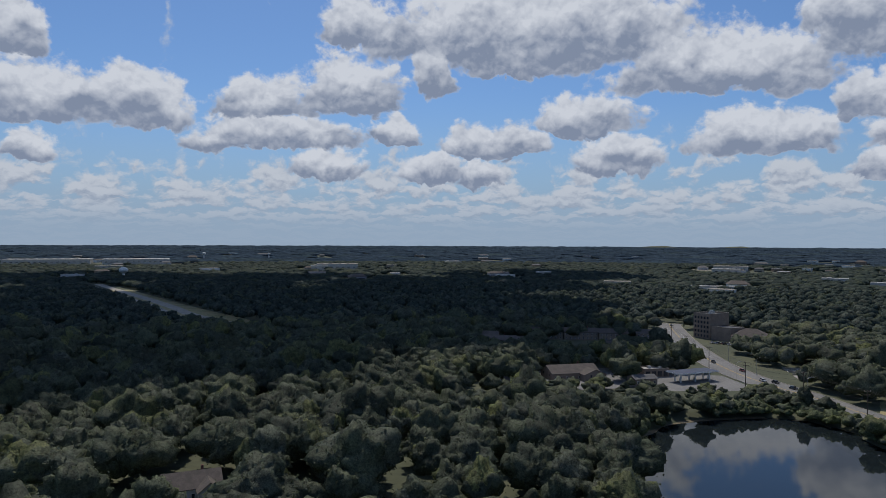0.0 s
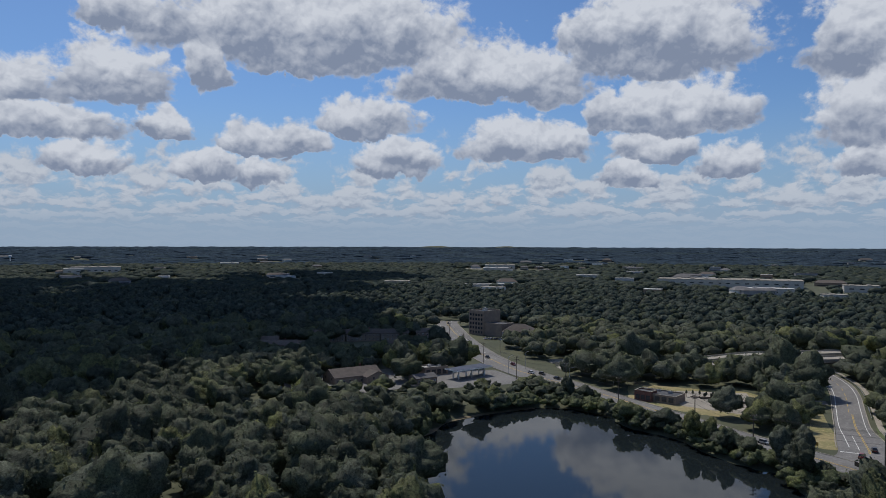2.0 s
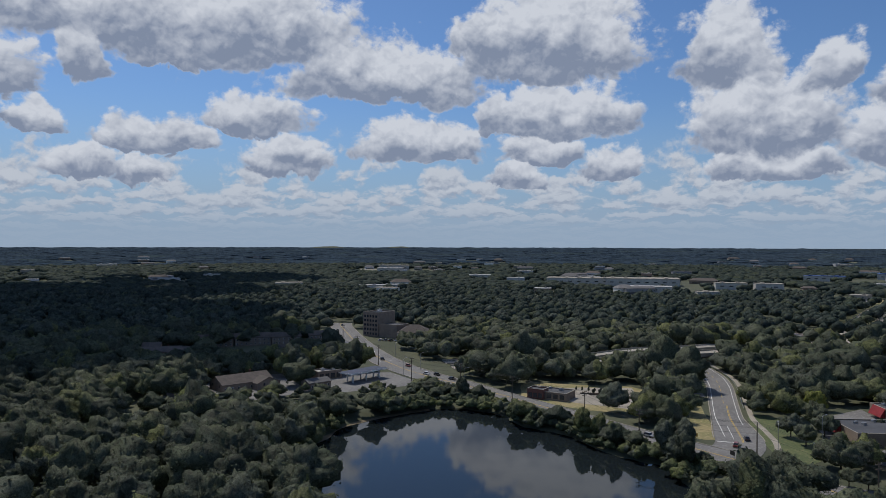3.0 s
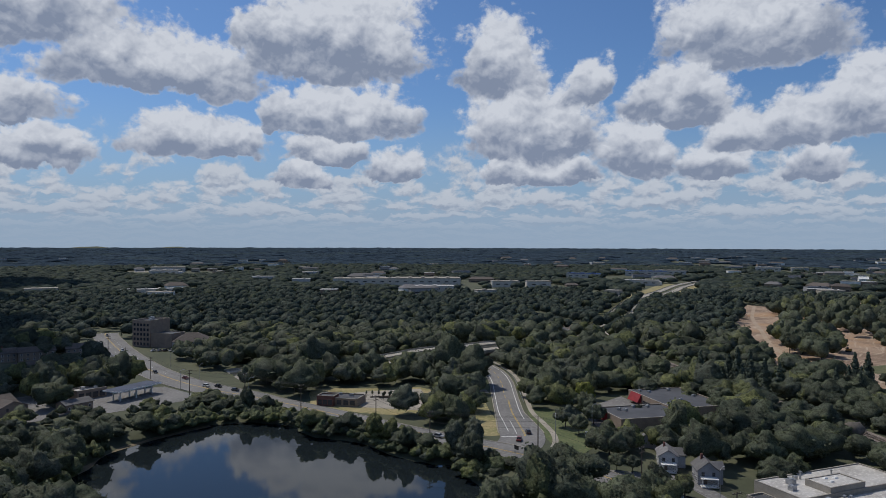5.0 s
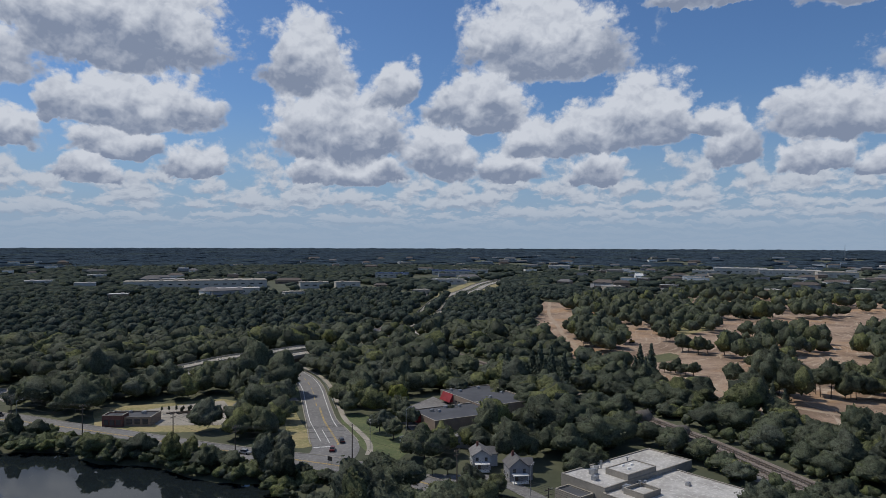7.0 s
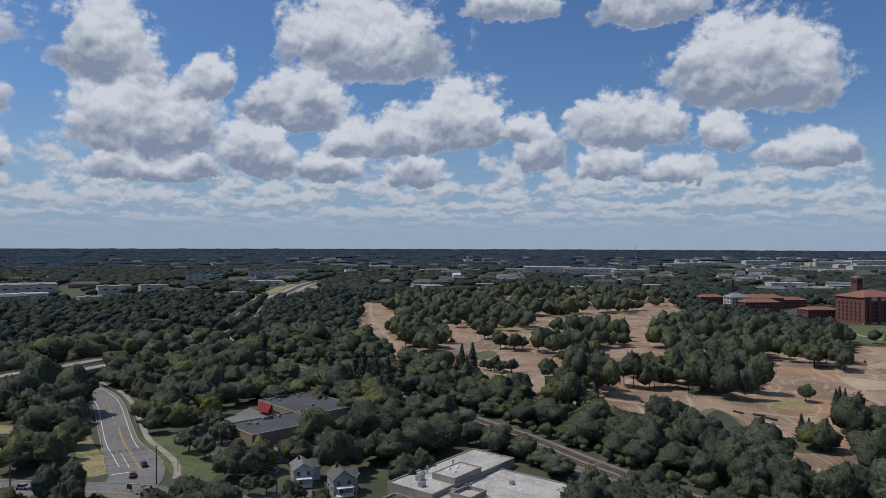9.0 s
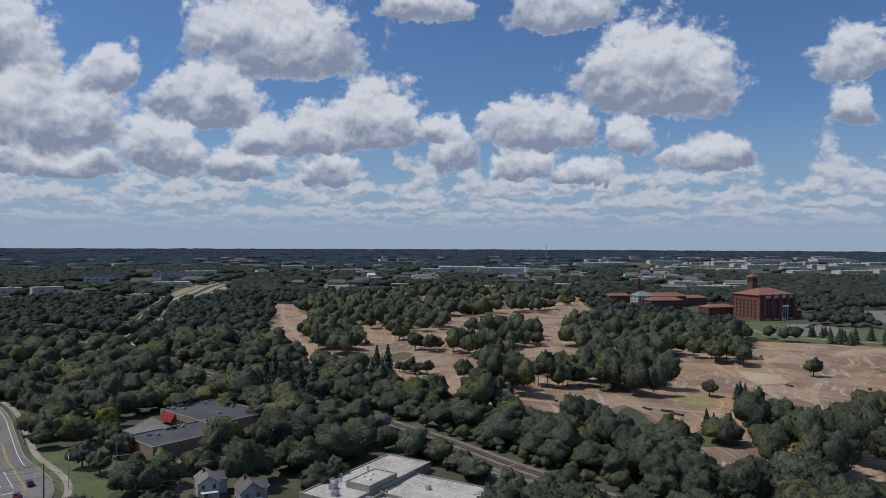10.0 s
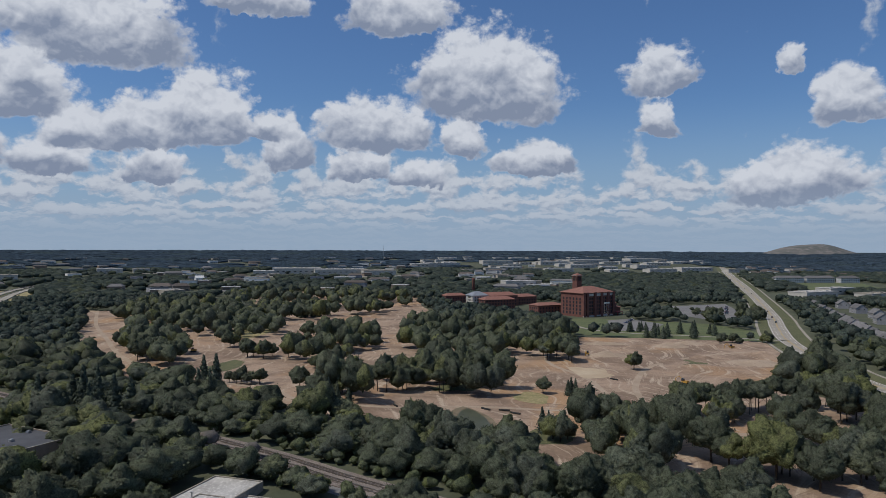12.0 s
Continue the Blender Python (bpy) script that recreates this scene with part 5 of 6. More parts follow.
def house(x, y, turn, w, d, h, rise, wall, roof, label, wing=None, hip=0.0, name="house", group="", chimney=True, porch=True, z=None):
    """A pitched-roof house with windows, door, chimney and porch."""
    e = thing(name, x, y, z, turn, label, "house", group)
    bm = bmesh.new()
    box(bm, 0, 0, 0, w, d, h)
    if hip == 0:
        a = [bm.verts.new(v) for v in ((-w / 2, -d / 2, h), (-w / 2, d / 2, h), (-w / 2, 0, h + rise * 0.94))]
        b = [bm.verts.new(v) for v in ((w / 2, -d / 2, h), (w / 2, d / 2, h), (w / 2, 0, h + rise * 0.94))]
        bm.faces.new(a), bm.faces.new(b[::-1])
    part("wall", bm, wall, e)
    bm = bmesh.new()
    gable(bm, w, d, h + 0.05, rise, 0.45, 0.18, hip)
    part("roof", bm, roof, e)
    for sgn in (-1, 1):
        for k in range(max(2, int(w / 3))):
            for lvl in range(max(1, int(h / 2.7))):
                bm = bmesh.new()
                box(bm, -w / 2 + (k + 0.5) * w / max(2, int(w / 3)), sgn * (d / 2 + 0.03), 0.9 + 2.7 * lvl, 1.0, 0.12, 1.3)
                wn = part("window", bm, WHITE, e)
                bm = bmesh.new()
                box(bm, -w / 2 + (k + 0.5) * w / max(2, int(w / 3)), sgn * (d / 2 + 0.06), 1.0 + 2.7 * lvl, 0.8, 0.12, 1.1)
                part("pane", bm, GLASS, wn)
        for k in range(2):
            bm = bmesh.new()
            box(bm, sgn * (w / 2 + 0.03), -d / 4 + k * d / 2, h - 1.6, 0.12, 0.9, 1.2)
            part("window", bm, GLASS, e)
    if chimney:
        bm = bmesh.new()
        box(bm, w * 0.2, d * 0.12, h, 0.7, 0.7, rise + 0.9)
        part("chimney", bm, BRICK, e)
    if porch:
        bm = bmesh.new()
        box(bm, -w / 2 - 1.3, 0, 2.5, 2.6, d * 0.8, 0.2)
        for sgn in (-1, 1):
            box(bm, -w / 2 - 2.4, sgn * d * 0.36, 0, 0.2, 0.2, 2.5)
        box(bm, -w / 2 - 1.3, 0, 0, 2.6, d * 0.8, 0.25)
        part("porch", bm, WHITE, e)
        bm = bmesh.new()
        box(bm, -w / 2 - 0.04, 0.8, 0.25, 0.1, 1.0, 2.05)
        part("door", bm, TIMBER, e)
    if wing:
        ox, oy, ww, wd, wh, wr = wing
        bm = bmesh.new()
        box(bm, ox, oy, 0, ww, wd, wh)
        a = [bm.verts.new(v) for v in ((ox - ww / 2, oy - wd / 2, wh), (ox + ww / 2, oy - wd / 2, wh), (ox, oy - wd / 2, wh + wr * 0.94))]
        b = [bm.verts.new(v) for v in ((ox - ww / 2, oy + wd / 2, wh), (ox + ww / 2, oy + wd / 2, wh), (ox, oy + wd / 2, wh + wr * 0.94))]
        bm.faces.new(a), bm.faces.new(b[::-1])
        wg = part("wing", bm, wall, e)
        bm = bmesh.new()
        gable(bm, wd, ww, wh + 0.05, wr, 0.4, 0.16)
        bmesh.ops.rotate(bm, verts=bm.verts, cent=(0, 0, 0), matrix=Matrix.Rotation(radians(90), 3, "Z"))
        bmesh.ops.translate(bm, verts=bm.verts, vec=(ox, oy, 0))
        part("wing_roof", bm, roof, wg)
        for sgn in (-1, 1):
            bm = bmesh.new()
            box(bm, ox + sgn * ww * 0.2, oy - wd / 2 - 0.04, wh - 1.3, 0.9, 0.12, 1.2)
            part("window", bm, GLASS, wg)
    return e


house(219.5, 137, 35, 8.6, 6.0, 4.6, 2.2, SIDING, SHINGLE, "two-storey pale grey sided house with a porch", wing=(1.8, -3.8, 4.4, 4, 4.2, 2.0))
house(218, 123, 40, 7.8, 6.4, 4.4, 2.9, SIDING_GREY, SHINGLE, "grey gabled house with dormer and white porch", wing=(-1.0, -3.0, 3.6, 3.4, 4.8, 1.9))
house(234, 152, 20, 6.5, 5.5, 3.0, 2.0, SIDING_GREY, SHINGLE, "small grey outbuilding among trees", porch=False, chimney=False, name="shed")
house(-69, 194, 25, 15, 10, 3.4, 3.4, SIDING, SHINGLE_BROWN, "brown-roofed house in a wooded garden", wing=(4, -6, 6, 6, 3.2, 2.6), z=0.0)
house(-118, 232, -20, 12, 9, 4.0, 3.4, SIDING, SHINGLE, "grey-roofed house hidden in woods", z=0.0)
house(36, 347, 10, 13, 9, 3.4, 3.0, BRICK_TAN, SHINGLE_BROWN, "brown-roofed house with a chimney among trees", z=0.0)
house(-8, 284, 30, 12, 8, 3.4, 2.8, SIDING, SHINGLE, "pale house hidden in woods", z=0.0)

# single-storey brick shop beside the empty lot
sh = thing("shop", 190.5, 281, 0.05, -58, "empty single-storey brick shop beside a dry lot", "building")
flat_block(sh, 0, 0, 19, 11, 3.6, BRICK_TAN, ROOFGREY, 0.4)
flat_block(sh, -5, -4, 8, 6, 4.6, BRICK, ROOFGREY, 0.4)
window_row(sh, 3, -8.6, -1.4, -7.1, 0.8, 1.8, 2.0)
window_row(sh, 3, -0.5, 9, -5.56, 0.8, 2.2, 2.0)
roof_unit(sh, 4, 2, 3.2, 1.4)
roof_unit(sh, -2, 3.5, 3.2, 1.1)

CANOPY_TOP = surface("canopy_top", [(0.05, 0.065, 0.11), (0.035, 0.05, 0.085)], 0.3, 0.6)
# filling station: canopy on columns, shop and forecourt
tagged(sheet("forecourt", [(92, 343), (98, 376), (122, 382), (147, 372), (150, 345), (140, 334), (108, 333)], 0.09, ASPHALT, step=10), "worn grey forecourt of a filling station", "forecourt", kind="structure")
gs = thing("canopy", 126.5, 358, 0.1, 22, "white and blue filling station canopy on columns", "canopy")
bm = bmesh.new()
box(bm, 0, 0, 4.6, 25, 9.5, 0.6)
part("canopy_roof", bm, CANOPY_TOP, gs, "dark blue-grey canopy top")
for sgn in (-1, 1):
    bm = bmesh.new()
    box(bm, 0, sgn * 4.8, 4.55, 25.2, 0.1, 0.6)
    part("fascia", bm, WHITE, gs, "white fascia band")
    bm = bmesh.new()
    box(bm, sgn * 12.55, 0, 4.55, 0.1, 9.5, 0.6)
    part("fascia", bm, WHITE, gs, "white fascia band")
for k in (-9, 0, 9):
    for sgn in (-1, 1):
        bm = bmesh.new()
        box(bm, k, sgn * 2.2, 0, 0.5, 0.5, 4.5)
        part("column", bm, WHITE, gs)
    pump = tagged(new("fuel_pump"), "boxy fuel pump under the canopy", "fuel pump", "fuel pumps")
    pump.matrix_world = gs.matrix_world @ pose(k + 1.6, 0, 0)
    bm = bmesh.new()
    box(bm, 0, 0, 0, 0.6, 1.0, 1.7)
    part("body", bm, WHITE, pump)
    bm = bmesh.new()
    box(bm, 0, 0, 0, 1.4, 4.0, 0.15)
    part("plinth", bm, CONCRETE, pump)
gshop = thing("shop", 111, 372, 0.05, 10, "small flat-roofed filling station shop", "building")
flat_block(gshop, 0, 0, 14, 8, 4.4, BRICK_TAN, ROOFWHITE, 0.5)
window_row(gshop, 4, -6.5, 6.5, -4.08, 0.6, 2.2, 2.4)
roof_unit(gshop, -2, 1, 4.0, 1.5)
roof_unit(gshop, 3, -1, 4.0, 1.3)
house(99, 350, 14, 12, 8, 3.2, 1.6, BRICK_TAN, SHINGLE, "low grey-roofed kiosk beside the forecourt", chimney=False, porch=False, name="kiosk", z=0.05)

# brown-roofed restaurant with car park
tagged(sheet("parking_lot", [(44, 340), (46, 392), (92, 394), (94, 342), (70, 334)], 0.08, ASPHALT, step=12), "grey asphalt car park round a restaurant", "parking lot", kind="structure")
house(66, 366, 15, 26, 15, 3.6, 3.4, BRICK_TAN, SHINGLE_BROWN, "sprawling restaurant with brown shingled roofs", wing=(8, -9, 12, 8, 3.4, 2.6), name="restaurant", chimney=True, porch=False, z=0.05)

# terraced flats in the woods
for px, py, tn, w in [(36, 470, -12, 26), (52, 462, -12, 22), (74, 515, -6, 26), (100, 512, -6, 24), (122, 507, -6, 20), (146, 505, -8, 16), (30, 492, -10, 18), (103, 447, -4, 12)]:
    house(px, py, tn, w, 10, 5.6, 2.8, BRICK_TAN, SHINGLE_BROWN, "terraced flats with low brown gables in woods", porch=False, chimney=w > 20, name="flats", group="terraced flats", z=0.0)

# hotel by the main road
ht = thing("hotel", 199, 524, 0, -62, "four-storey pale hotel with a low hipped hall", "building")
flat_block(ht, 0, 0, 15, 20, 18.5, BRICK_TAN, ROOFGREY, 0.9)
for lvl in range(5):
    window_row(ht, 5, -7, 7, -10.06, 1.2 + 3.3 * lvl, 1.6, 1.8)
    window_row(ht, 7, -9.5, 9.5, -7.56, 1.2 + 3.3 * lvl, 1.7, 1.8, axis_y=True)
    bm = bmesh.new()
    box(bm, -7.7, 0, 0.6 + 3.3 * lvl, 0.5, 19, 0.5)
    part("balcony_band", bm, STONE, ht, "pale balcony band")
roof_unit(ht, -3, 4, 17.6, 2.4)
roof_unit(ht, 3, -4, 17.6, 2.0)
flat_block(ht, 16, -2, 18, 14, 10, BRICK_TAN, ROOFGREY, 0.5)
house(214, 490, -30, 24, 19, 5.6, 5.2, STONE, SHINGLE_BROWN, "hipped-roof conference hall beside the hotel", hip=9.0, porch=False, chimney=False, name="hall", z=0.0)

# the brick hall, its tower and the campus round it
bh = thing("brick_hall", 785, -167, 0, -57, "large red brick hall with tiled roof and tall piers", "building")
W_, D_, H_ = 48, 32, 25.0
bm = bmesh.new()
box(bm, 0, 0, 0, W_, D_, H_)
part("wall", bm, BRICK, bh)
bm = bmesh.new()
gable(bm, W_, D_, H_ + 0.1, 6.0, 1.2, 0.5, 18)
part("roof", bm, REDTILE, bh)
for x0 in (-22.8, -18, -6.5, 4, 14, 22.8):
    bm = bmesh.new()
    box(bm, x0, -D_ / 2 - 0.7, 0, 3.2, 1.6, H_ + 0.6)
    part("pier", bm, BRICK, bh)
for lo, hi in ((-16.2, -8.3), (-4.7, 2.2), (5.8, 12.2), (15.8, 21.2)):
    for lvl in range(5):
        n = int((hi - lo) / 2.6)
        window_row(bh, n, lo, hi, -D_ / 2 - 0.05, 2.6 + 3.7 * lvl, 1.7, 2.7)
    bm = bmesh.new()
    box(bm, (lo + hi) / 2, -D_ / 2 - 0.2, H_ - 3.4, hi - lo, 0.5, 2.6)
    part("stone_band", bm, STONE, bh, "pale stone band")
for lvl in range(5):
    window_row(bh, 6, -14, 14, -W_ / 2 - 0.06, 2.6 + 3.7 * lvl, 1.8, 2.6, axis_y=True)
bm = bmesh.new()
box(bm, 0, -D_ / 2 - 0.5, 0, W_ + 1, 1.0, 1.4)
part("plinth", bm, STONE, bh)
for x0, w, h in ((33, 14, 12), (43, 8, 7)):
    bm = bmesh.new()
    box(bm, x0, 4, 0, w, 20, h)
    wg = part("wing", bm, BRICK, bh)
    bm = bmesh.new()
    gable(bm, w, 20, h + 0.05, 2.6, 0.6, 0.3, 4)
    bmesh.ops.translate(bm, verts=bm.verts, vec=(x0, 4, 0))
    part("wing_roof", bm, REDTILE, wg)
bm = bmesh.new()
box(bm, 31, -16, 3.2, 9, 6, 0.5)
for dx in (-4, 4):
    box(bm, 31 + dx, -18.5, 0, 0.4, 0.4, 3.2)
part("entrance_canopy", bm, AWNING, bh, "red entrance canopy")
for k in (-3, 0, 3):
    bm = bmesh.new()
    tube(bm, [(k, -26, 0), (k, -26, 16)], [0.15, 0.08], 6)
    box(bm, k + 1.3, -26, 13.9, 2.4, 0.06, 1.5)
    fp = thing("flagpole", 0, 0, 0, 0, "white flagpole with a limp flag", "flagpole", "flagpoles")
    fp.matrix_world = bh.matrix_world
    part("pole", bm, WHITE, fp)
tw = thing("tower", 858, -174, 0, -57, "square red brick bell tower with arched openings", "tower")
bm = bmesh.new()
box(bm, 0, 0, 0, 7.6, 7.6, 39)
part("shaft", bm, BRICK, tw)
for sx in (-2.2, 0, 2.2):
    for y0, ay in ((-3.85, False), (-3.85, True)):
        bm = bmesh.new()
        box(bm, y0 if ay else sx, sx if ay else y0, 33.5, 0.2 if ay else 1.3, 1.3 if ay else 0.2, 4.2)
        part("opening", bm, BLACK, tw, "dark arched opening")
bm = bmesh.new()
box(bm, 0, 0, 39, 8.8, 8.8, 0.7)
part("cornice", bm, STONE, tw)
bm = bmesh.new()
gable(bm, 7.4, 7.4, 39.8, 2.6, 0.8, 0.3, 4.6)
part("roof", bm, REDTILE, tw)
ch = thing("chimney", 1029, -69, 0, 0, "tall tapered red brick chimney stack", "chimney")
bm = bmesh.new()
tube(bm, [(0, 0, 0), (0, 0, 26), (0, 0, 28.5)], [2.6, 1.9, 2.2], 12)
part("stack", bm, BRICK, ch, "", True)


def campus_block(x, y, turn, w, d, h, rise, label, roof=REDTILE, wall=BRICK):
    e = thing("campus_building", x, y, None, turn, label, "building", "campus buildings")
    bm = bmesh.new()
    box(bm, 0, 0, 0, w, d, h)
    part("wall", bm, wall, e)
    bm = bmesh.new()
    gable(bm, w, d, h + 0.05, rise, 0.8, 0.3, d * 0.4)
    part("roof", bm, roof, e)
    for lvl in range(max(1, int(h / 3.6))):
        window_row(e, int(w / 4), -w / 2 + 1, w / 2 - 1, -d / 2 - 0.05, 1.3 + 3.5 * lvl, 1.6, 2.0)
        window_row(e, int(d / 4), -d / 2 + 1, d / 2 - 1, -w / 2 - 0.05, 1.3 + 3.5 * lvl, 1.6, 2.0, axis_y=True)


campus_block(868, -80, -70, 40, 18, 11, 3.4, "red brick campus wing with red tiled roof")
campus_block(905, -84, -70, 52, 18, 13, 4.0, "long red brick campus range with tiled roof")
campus_block(880, -58, -70, 20, 20, 15, 4.6, "brick campus hall with pale green roof", roof=METAL, wall=STONE)
campus_block(812, -128, -66, 34, 18, 9, 2.6, "low red brick campus wing with tiled roof")
campus_block(955, -36, -72, 28, 14, 9.5, 3.0, "red brick boiler house with tiled roof")
campus_block(930, -118, -66, 40, 18, 10, 3.0, "red brick campus range behind trees")

tagged(sheet("parking_lot", [(690, -285), (770, -268), (880, -280), (925, -385), (800, -345)], 0.2, ASPHALT, step=30), "large grey campus car park with small trees", "parking lot", kind="structure")
tagged(sheet("parking_lot", [(640, -150), (728, -172), (742, -200), (690, -215), (640, -185)], 0.2, ASPHALT, step=30), "grey car park before the brick hall", "parking lot", kind="structure")
tagged(ribbon("road", spline([(570, -270), (600, -215), (640, -140), (720, -125)], 6), -2, 2, 0.25, CONCRETE), "pale concrete drive across the campus lawn", "drive", kind="structure")
tagged(sheet("grass", [(1190, -640), (1370, -655), (1480, -716), (1480, -930), (1180, -800)], 0.2, LAWN, step=80), "flat green playing field", "field", kind="structure")


def shed(x, y, turn, w, d, h, roof, label, group="far sheds", wall=STONE):
    """A plain industrial hall: walls, roof slab, raised roof strips."""
    h = h + 3.0
    e = thing("industrial_hall", x, y, None, turn, label, "building", group)
    bm = bmesh.new()
    box(bm, 0, 0, -1, w, d, h + 1)
    part("wall", bm, wall, e)
    bm = bmesh.new()
    box(bm, 0, 0, h, w + 1.0, d + 1.0, 0.6)
    for k in range(int(w / 22)):
        box(bm, -w / 2 + 11 + 22 * k, 0, h + 0.6, 6, d * 0.5, 1.0)
    part("roof", bm, roof, e)
    window_row(e, max(2, int(w / 14)), -w / 2 + 3, w / 2 - 3, -d / 2 - 0.1, h * 0.45, 6, 1.6)
    return e


PALE = "long pale industrial hall with a flat roof among trees"
HALLS_EAST = [
    (1885, 300, -80, 120, 60, 12), (1870, 190, -80, 130, 60, 10), (1830, 90, -80, 80, 60, 9), (1800, 370, -80, 50, 40, 8), (2430, -100, -82, 130, 50, 10), (2390, -30, -82, 60, 40, 9),
    (2720, -330, -80, 120, 50, 9), (2200, -300, -80, 70, 40, 7), (2600, -520, -78, 110, 50, 10), (2730, -680, -76, 170, 60, 11), (2900, -960, -74, 150, 60, 10), (2050, -420, -78, 80, 40, 7),
    (2000, -700, -74, 90, 36, 7), (2080, -830, -74, 110, 40, 8), (2350, -560, -76, 90, 40, 8), (2300, -760, -74, 80, 40, 8),
]
HALLS_NORTH_EAST = [
    (2500, -870, -74, 100, 40, 8), (1950, -560, -76, 60, 30, 7), (765, 1020, -40, 110, 40, 8), (840, 945, -40, 120, 50, 9), (893, 805, -40, 46, 22, 7), (930, 765, -40, 40, 20, 7),
    (690, 660, -30, 26, 14, 8), (725, 800, -40, 60, 24, 6), (1250, 900, -60, 70, 24, 7), (1440, 865, -60, 90, 28, 8), (1560, 870, -60, 70, 24, 7), (1900, 780, -66, 60, 30, 9),
    (1940, 715, -66, 40, 26, 8), (1110, 680, -55, 60, 20, 6), (-1120, 2010, 20, 220, 80, 12), (-900, 2080, 22, 180, 80, 12),
]
HALLS_NORTH = [
    (-780, 1650, 22, 60, 24, 8), (-260, 1745, 8, 100, 40, 12), (-300, 1720, 8, 40, 30, 9), (30, 2120, 0, 50, 30, 9), (270, 1095, -14, 40, 20, 7), (660, 1190, -28, 40, 18, 8),
    (720, 1770, -22, 80, 40, 9), (205, 1440, -10, 30, 18, 7), (640, 1600, -22, 60, 30, 8), (1110, -650, -66, 60, 26, 7), (1020, -560, -66, 70, 30, 7), (1000, -640, -66, 60, 26, 6),
    (1310, -180, -74, 60, 24, 8),
]
for x0, y0, tn, w, d, h in HALLS_EAST + HALLS_NORTH_EAST + HALLS_NORTH:
    blue_one = (x0, y0) in ((1250, 900), (1440, 865))
    shed(x0, y0, tn, w, d, h, BLUE if blue_one else (ROOFWHITE if (x0 + y0) % 3 else CONCRETE), "long blue-roofed industrial hall among trees" if blue_one else PALE)
shed(388, 1012, -6, 86, 14, 5, ROOFWHITE, "very long low white-roofed shed in woods")
for k in range(46):
    x0, y0 = RND.uniform(1900, 3300), RND.uniform(-1150, -60)
    shed(x0, y0, -76 + RND.uniform(-6, 6), RND.uniform(30, 80), RND.uniform(20, 40), RND.uniform(5, 8), ROOFWHITE if k % 2 else CONCRETE, "small flat-roofed industrial building among trees", "industrial estate")

house(1460, 431, -60, 16, 12, 9, 4.5, WHITE, WHITE, "tall white gabled barn in far woods", porch=False, chimney=False, name="barn")
for k, (x0, y0) in enumerate([(510, -312), (528, -320), (548, -330), (570, -340), (592, -348), (615, -358), (640, -368), (665, -380), (692, -390), (720, -402), (750, -415), (790, -432), (560, -380), (600, -395), (640, -415), (690, -430), (740, -460), (800, -480), (860, -500), (850, -460)]):
    house(x0, y0, -22 + 6 * (k % 3), 17, 12, 5.6, 4.8, SIDING_GREY, SHINGLE, "grey-roofed pale town house in a row", porch=False, chimney=False, group="town houses", wing=(3, -6, 7, 6, 4.4, 2.8))
for k, (x0, y0, w) in enumerate([(1450, -765, 60), (1450, -830, 60), (1445, -890, 40)]):
    campus_block(x0, y0, -90, w, 16, 11, 4, "white four-storey apartment block with grey roof", roof=SHINGLE, wall=SIDING)
for k in range(40):
    x0, y0 = RND.uniform(1500, 2300), RND.uniform(-1250, -900)
    if abs(x0 * 0.437 + y0 + 0) > 60:
        house(x0, y0, RND.uniform(0, 90), 16, 11, 5.5, 3.4, SIDING, SHINGLE_BROWN, "brown-roofed house on a far estate", porch=False, chimney=False, group="far estate houses")

# scattered low buildings in clearings of the far woods
def far_building(x, y, k, d):
    flat = k % 9 < 5
    turn = -math.degrees(math.atan2(x, y)) + SPOT_RS.uniform(-25, 25)
    w, dp, h = SPOT_RS.uniform(18, 46), SPOT_RS.uniform(12, 24), SPOT_RS.uniform(5.0, 8.5)
    wall = [SIDING, CONCRETE, BRICK_TAN, SIDING_GREY, WHITE][k % 5]
    e = thing("far_building", x, y, None, turn, "pale flat-roofed commercial building in far woods" if flat else "grey gabled building in a clearing of far woods", "building", "scattered far buildings")
    bm = bmesh.new()
    box(bm, 0, 0, -1, w, dp, h + 1)
    part("wall", bm, wall, e)
    bm = bmesh.new()
    if flat:
        box(bm, 0, 0, h, w + 0.6, dp + 0.6, 0.5)
        box(bm, w * 0.2, 0, h + 0.5, 4, 3, 1.2)
    else:
        gable(bm, w, dp, h + 0.05, dp * 0.22, 0.8, 0.3, dp * 0.3)
    part("roof", bm, [ROOFWHITE, CONCRETE, ROOFWHITE, ROOFGREY, CONCRETE][k % 5] if flat else [SHINGLE, SHINGLE_BROWN][k % 2], e)
    bm = bmesh.new()
    box(bm, 0, -dp / 2 - 0.1, 1.2, w * 0.8, 0.15, 1.5)
    part("window_band", bm, GLASS, e)


for k, (sx, sy, d) in enumerate(SPOTS):
    far_building(sx, sy, k, d)
    if k % 3 == 0 and d < 2400:
        ux, uy = (sx - 15) / d, (sy - 15) / d
        c = [(sx - ux * a - uy * b, sy - uy * a + ux * b) for a, b in ((14, -26), (14, 26), (0.02 * d + 16, 24), (0.02 * d + 16, -24))]
        tagged(sheet("parking_lot", c, 0.25, ASPHALT if k % 2 else CONCRETE, step=500), "pale car park before a far building", "parking lot", kind="structure")

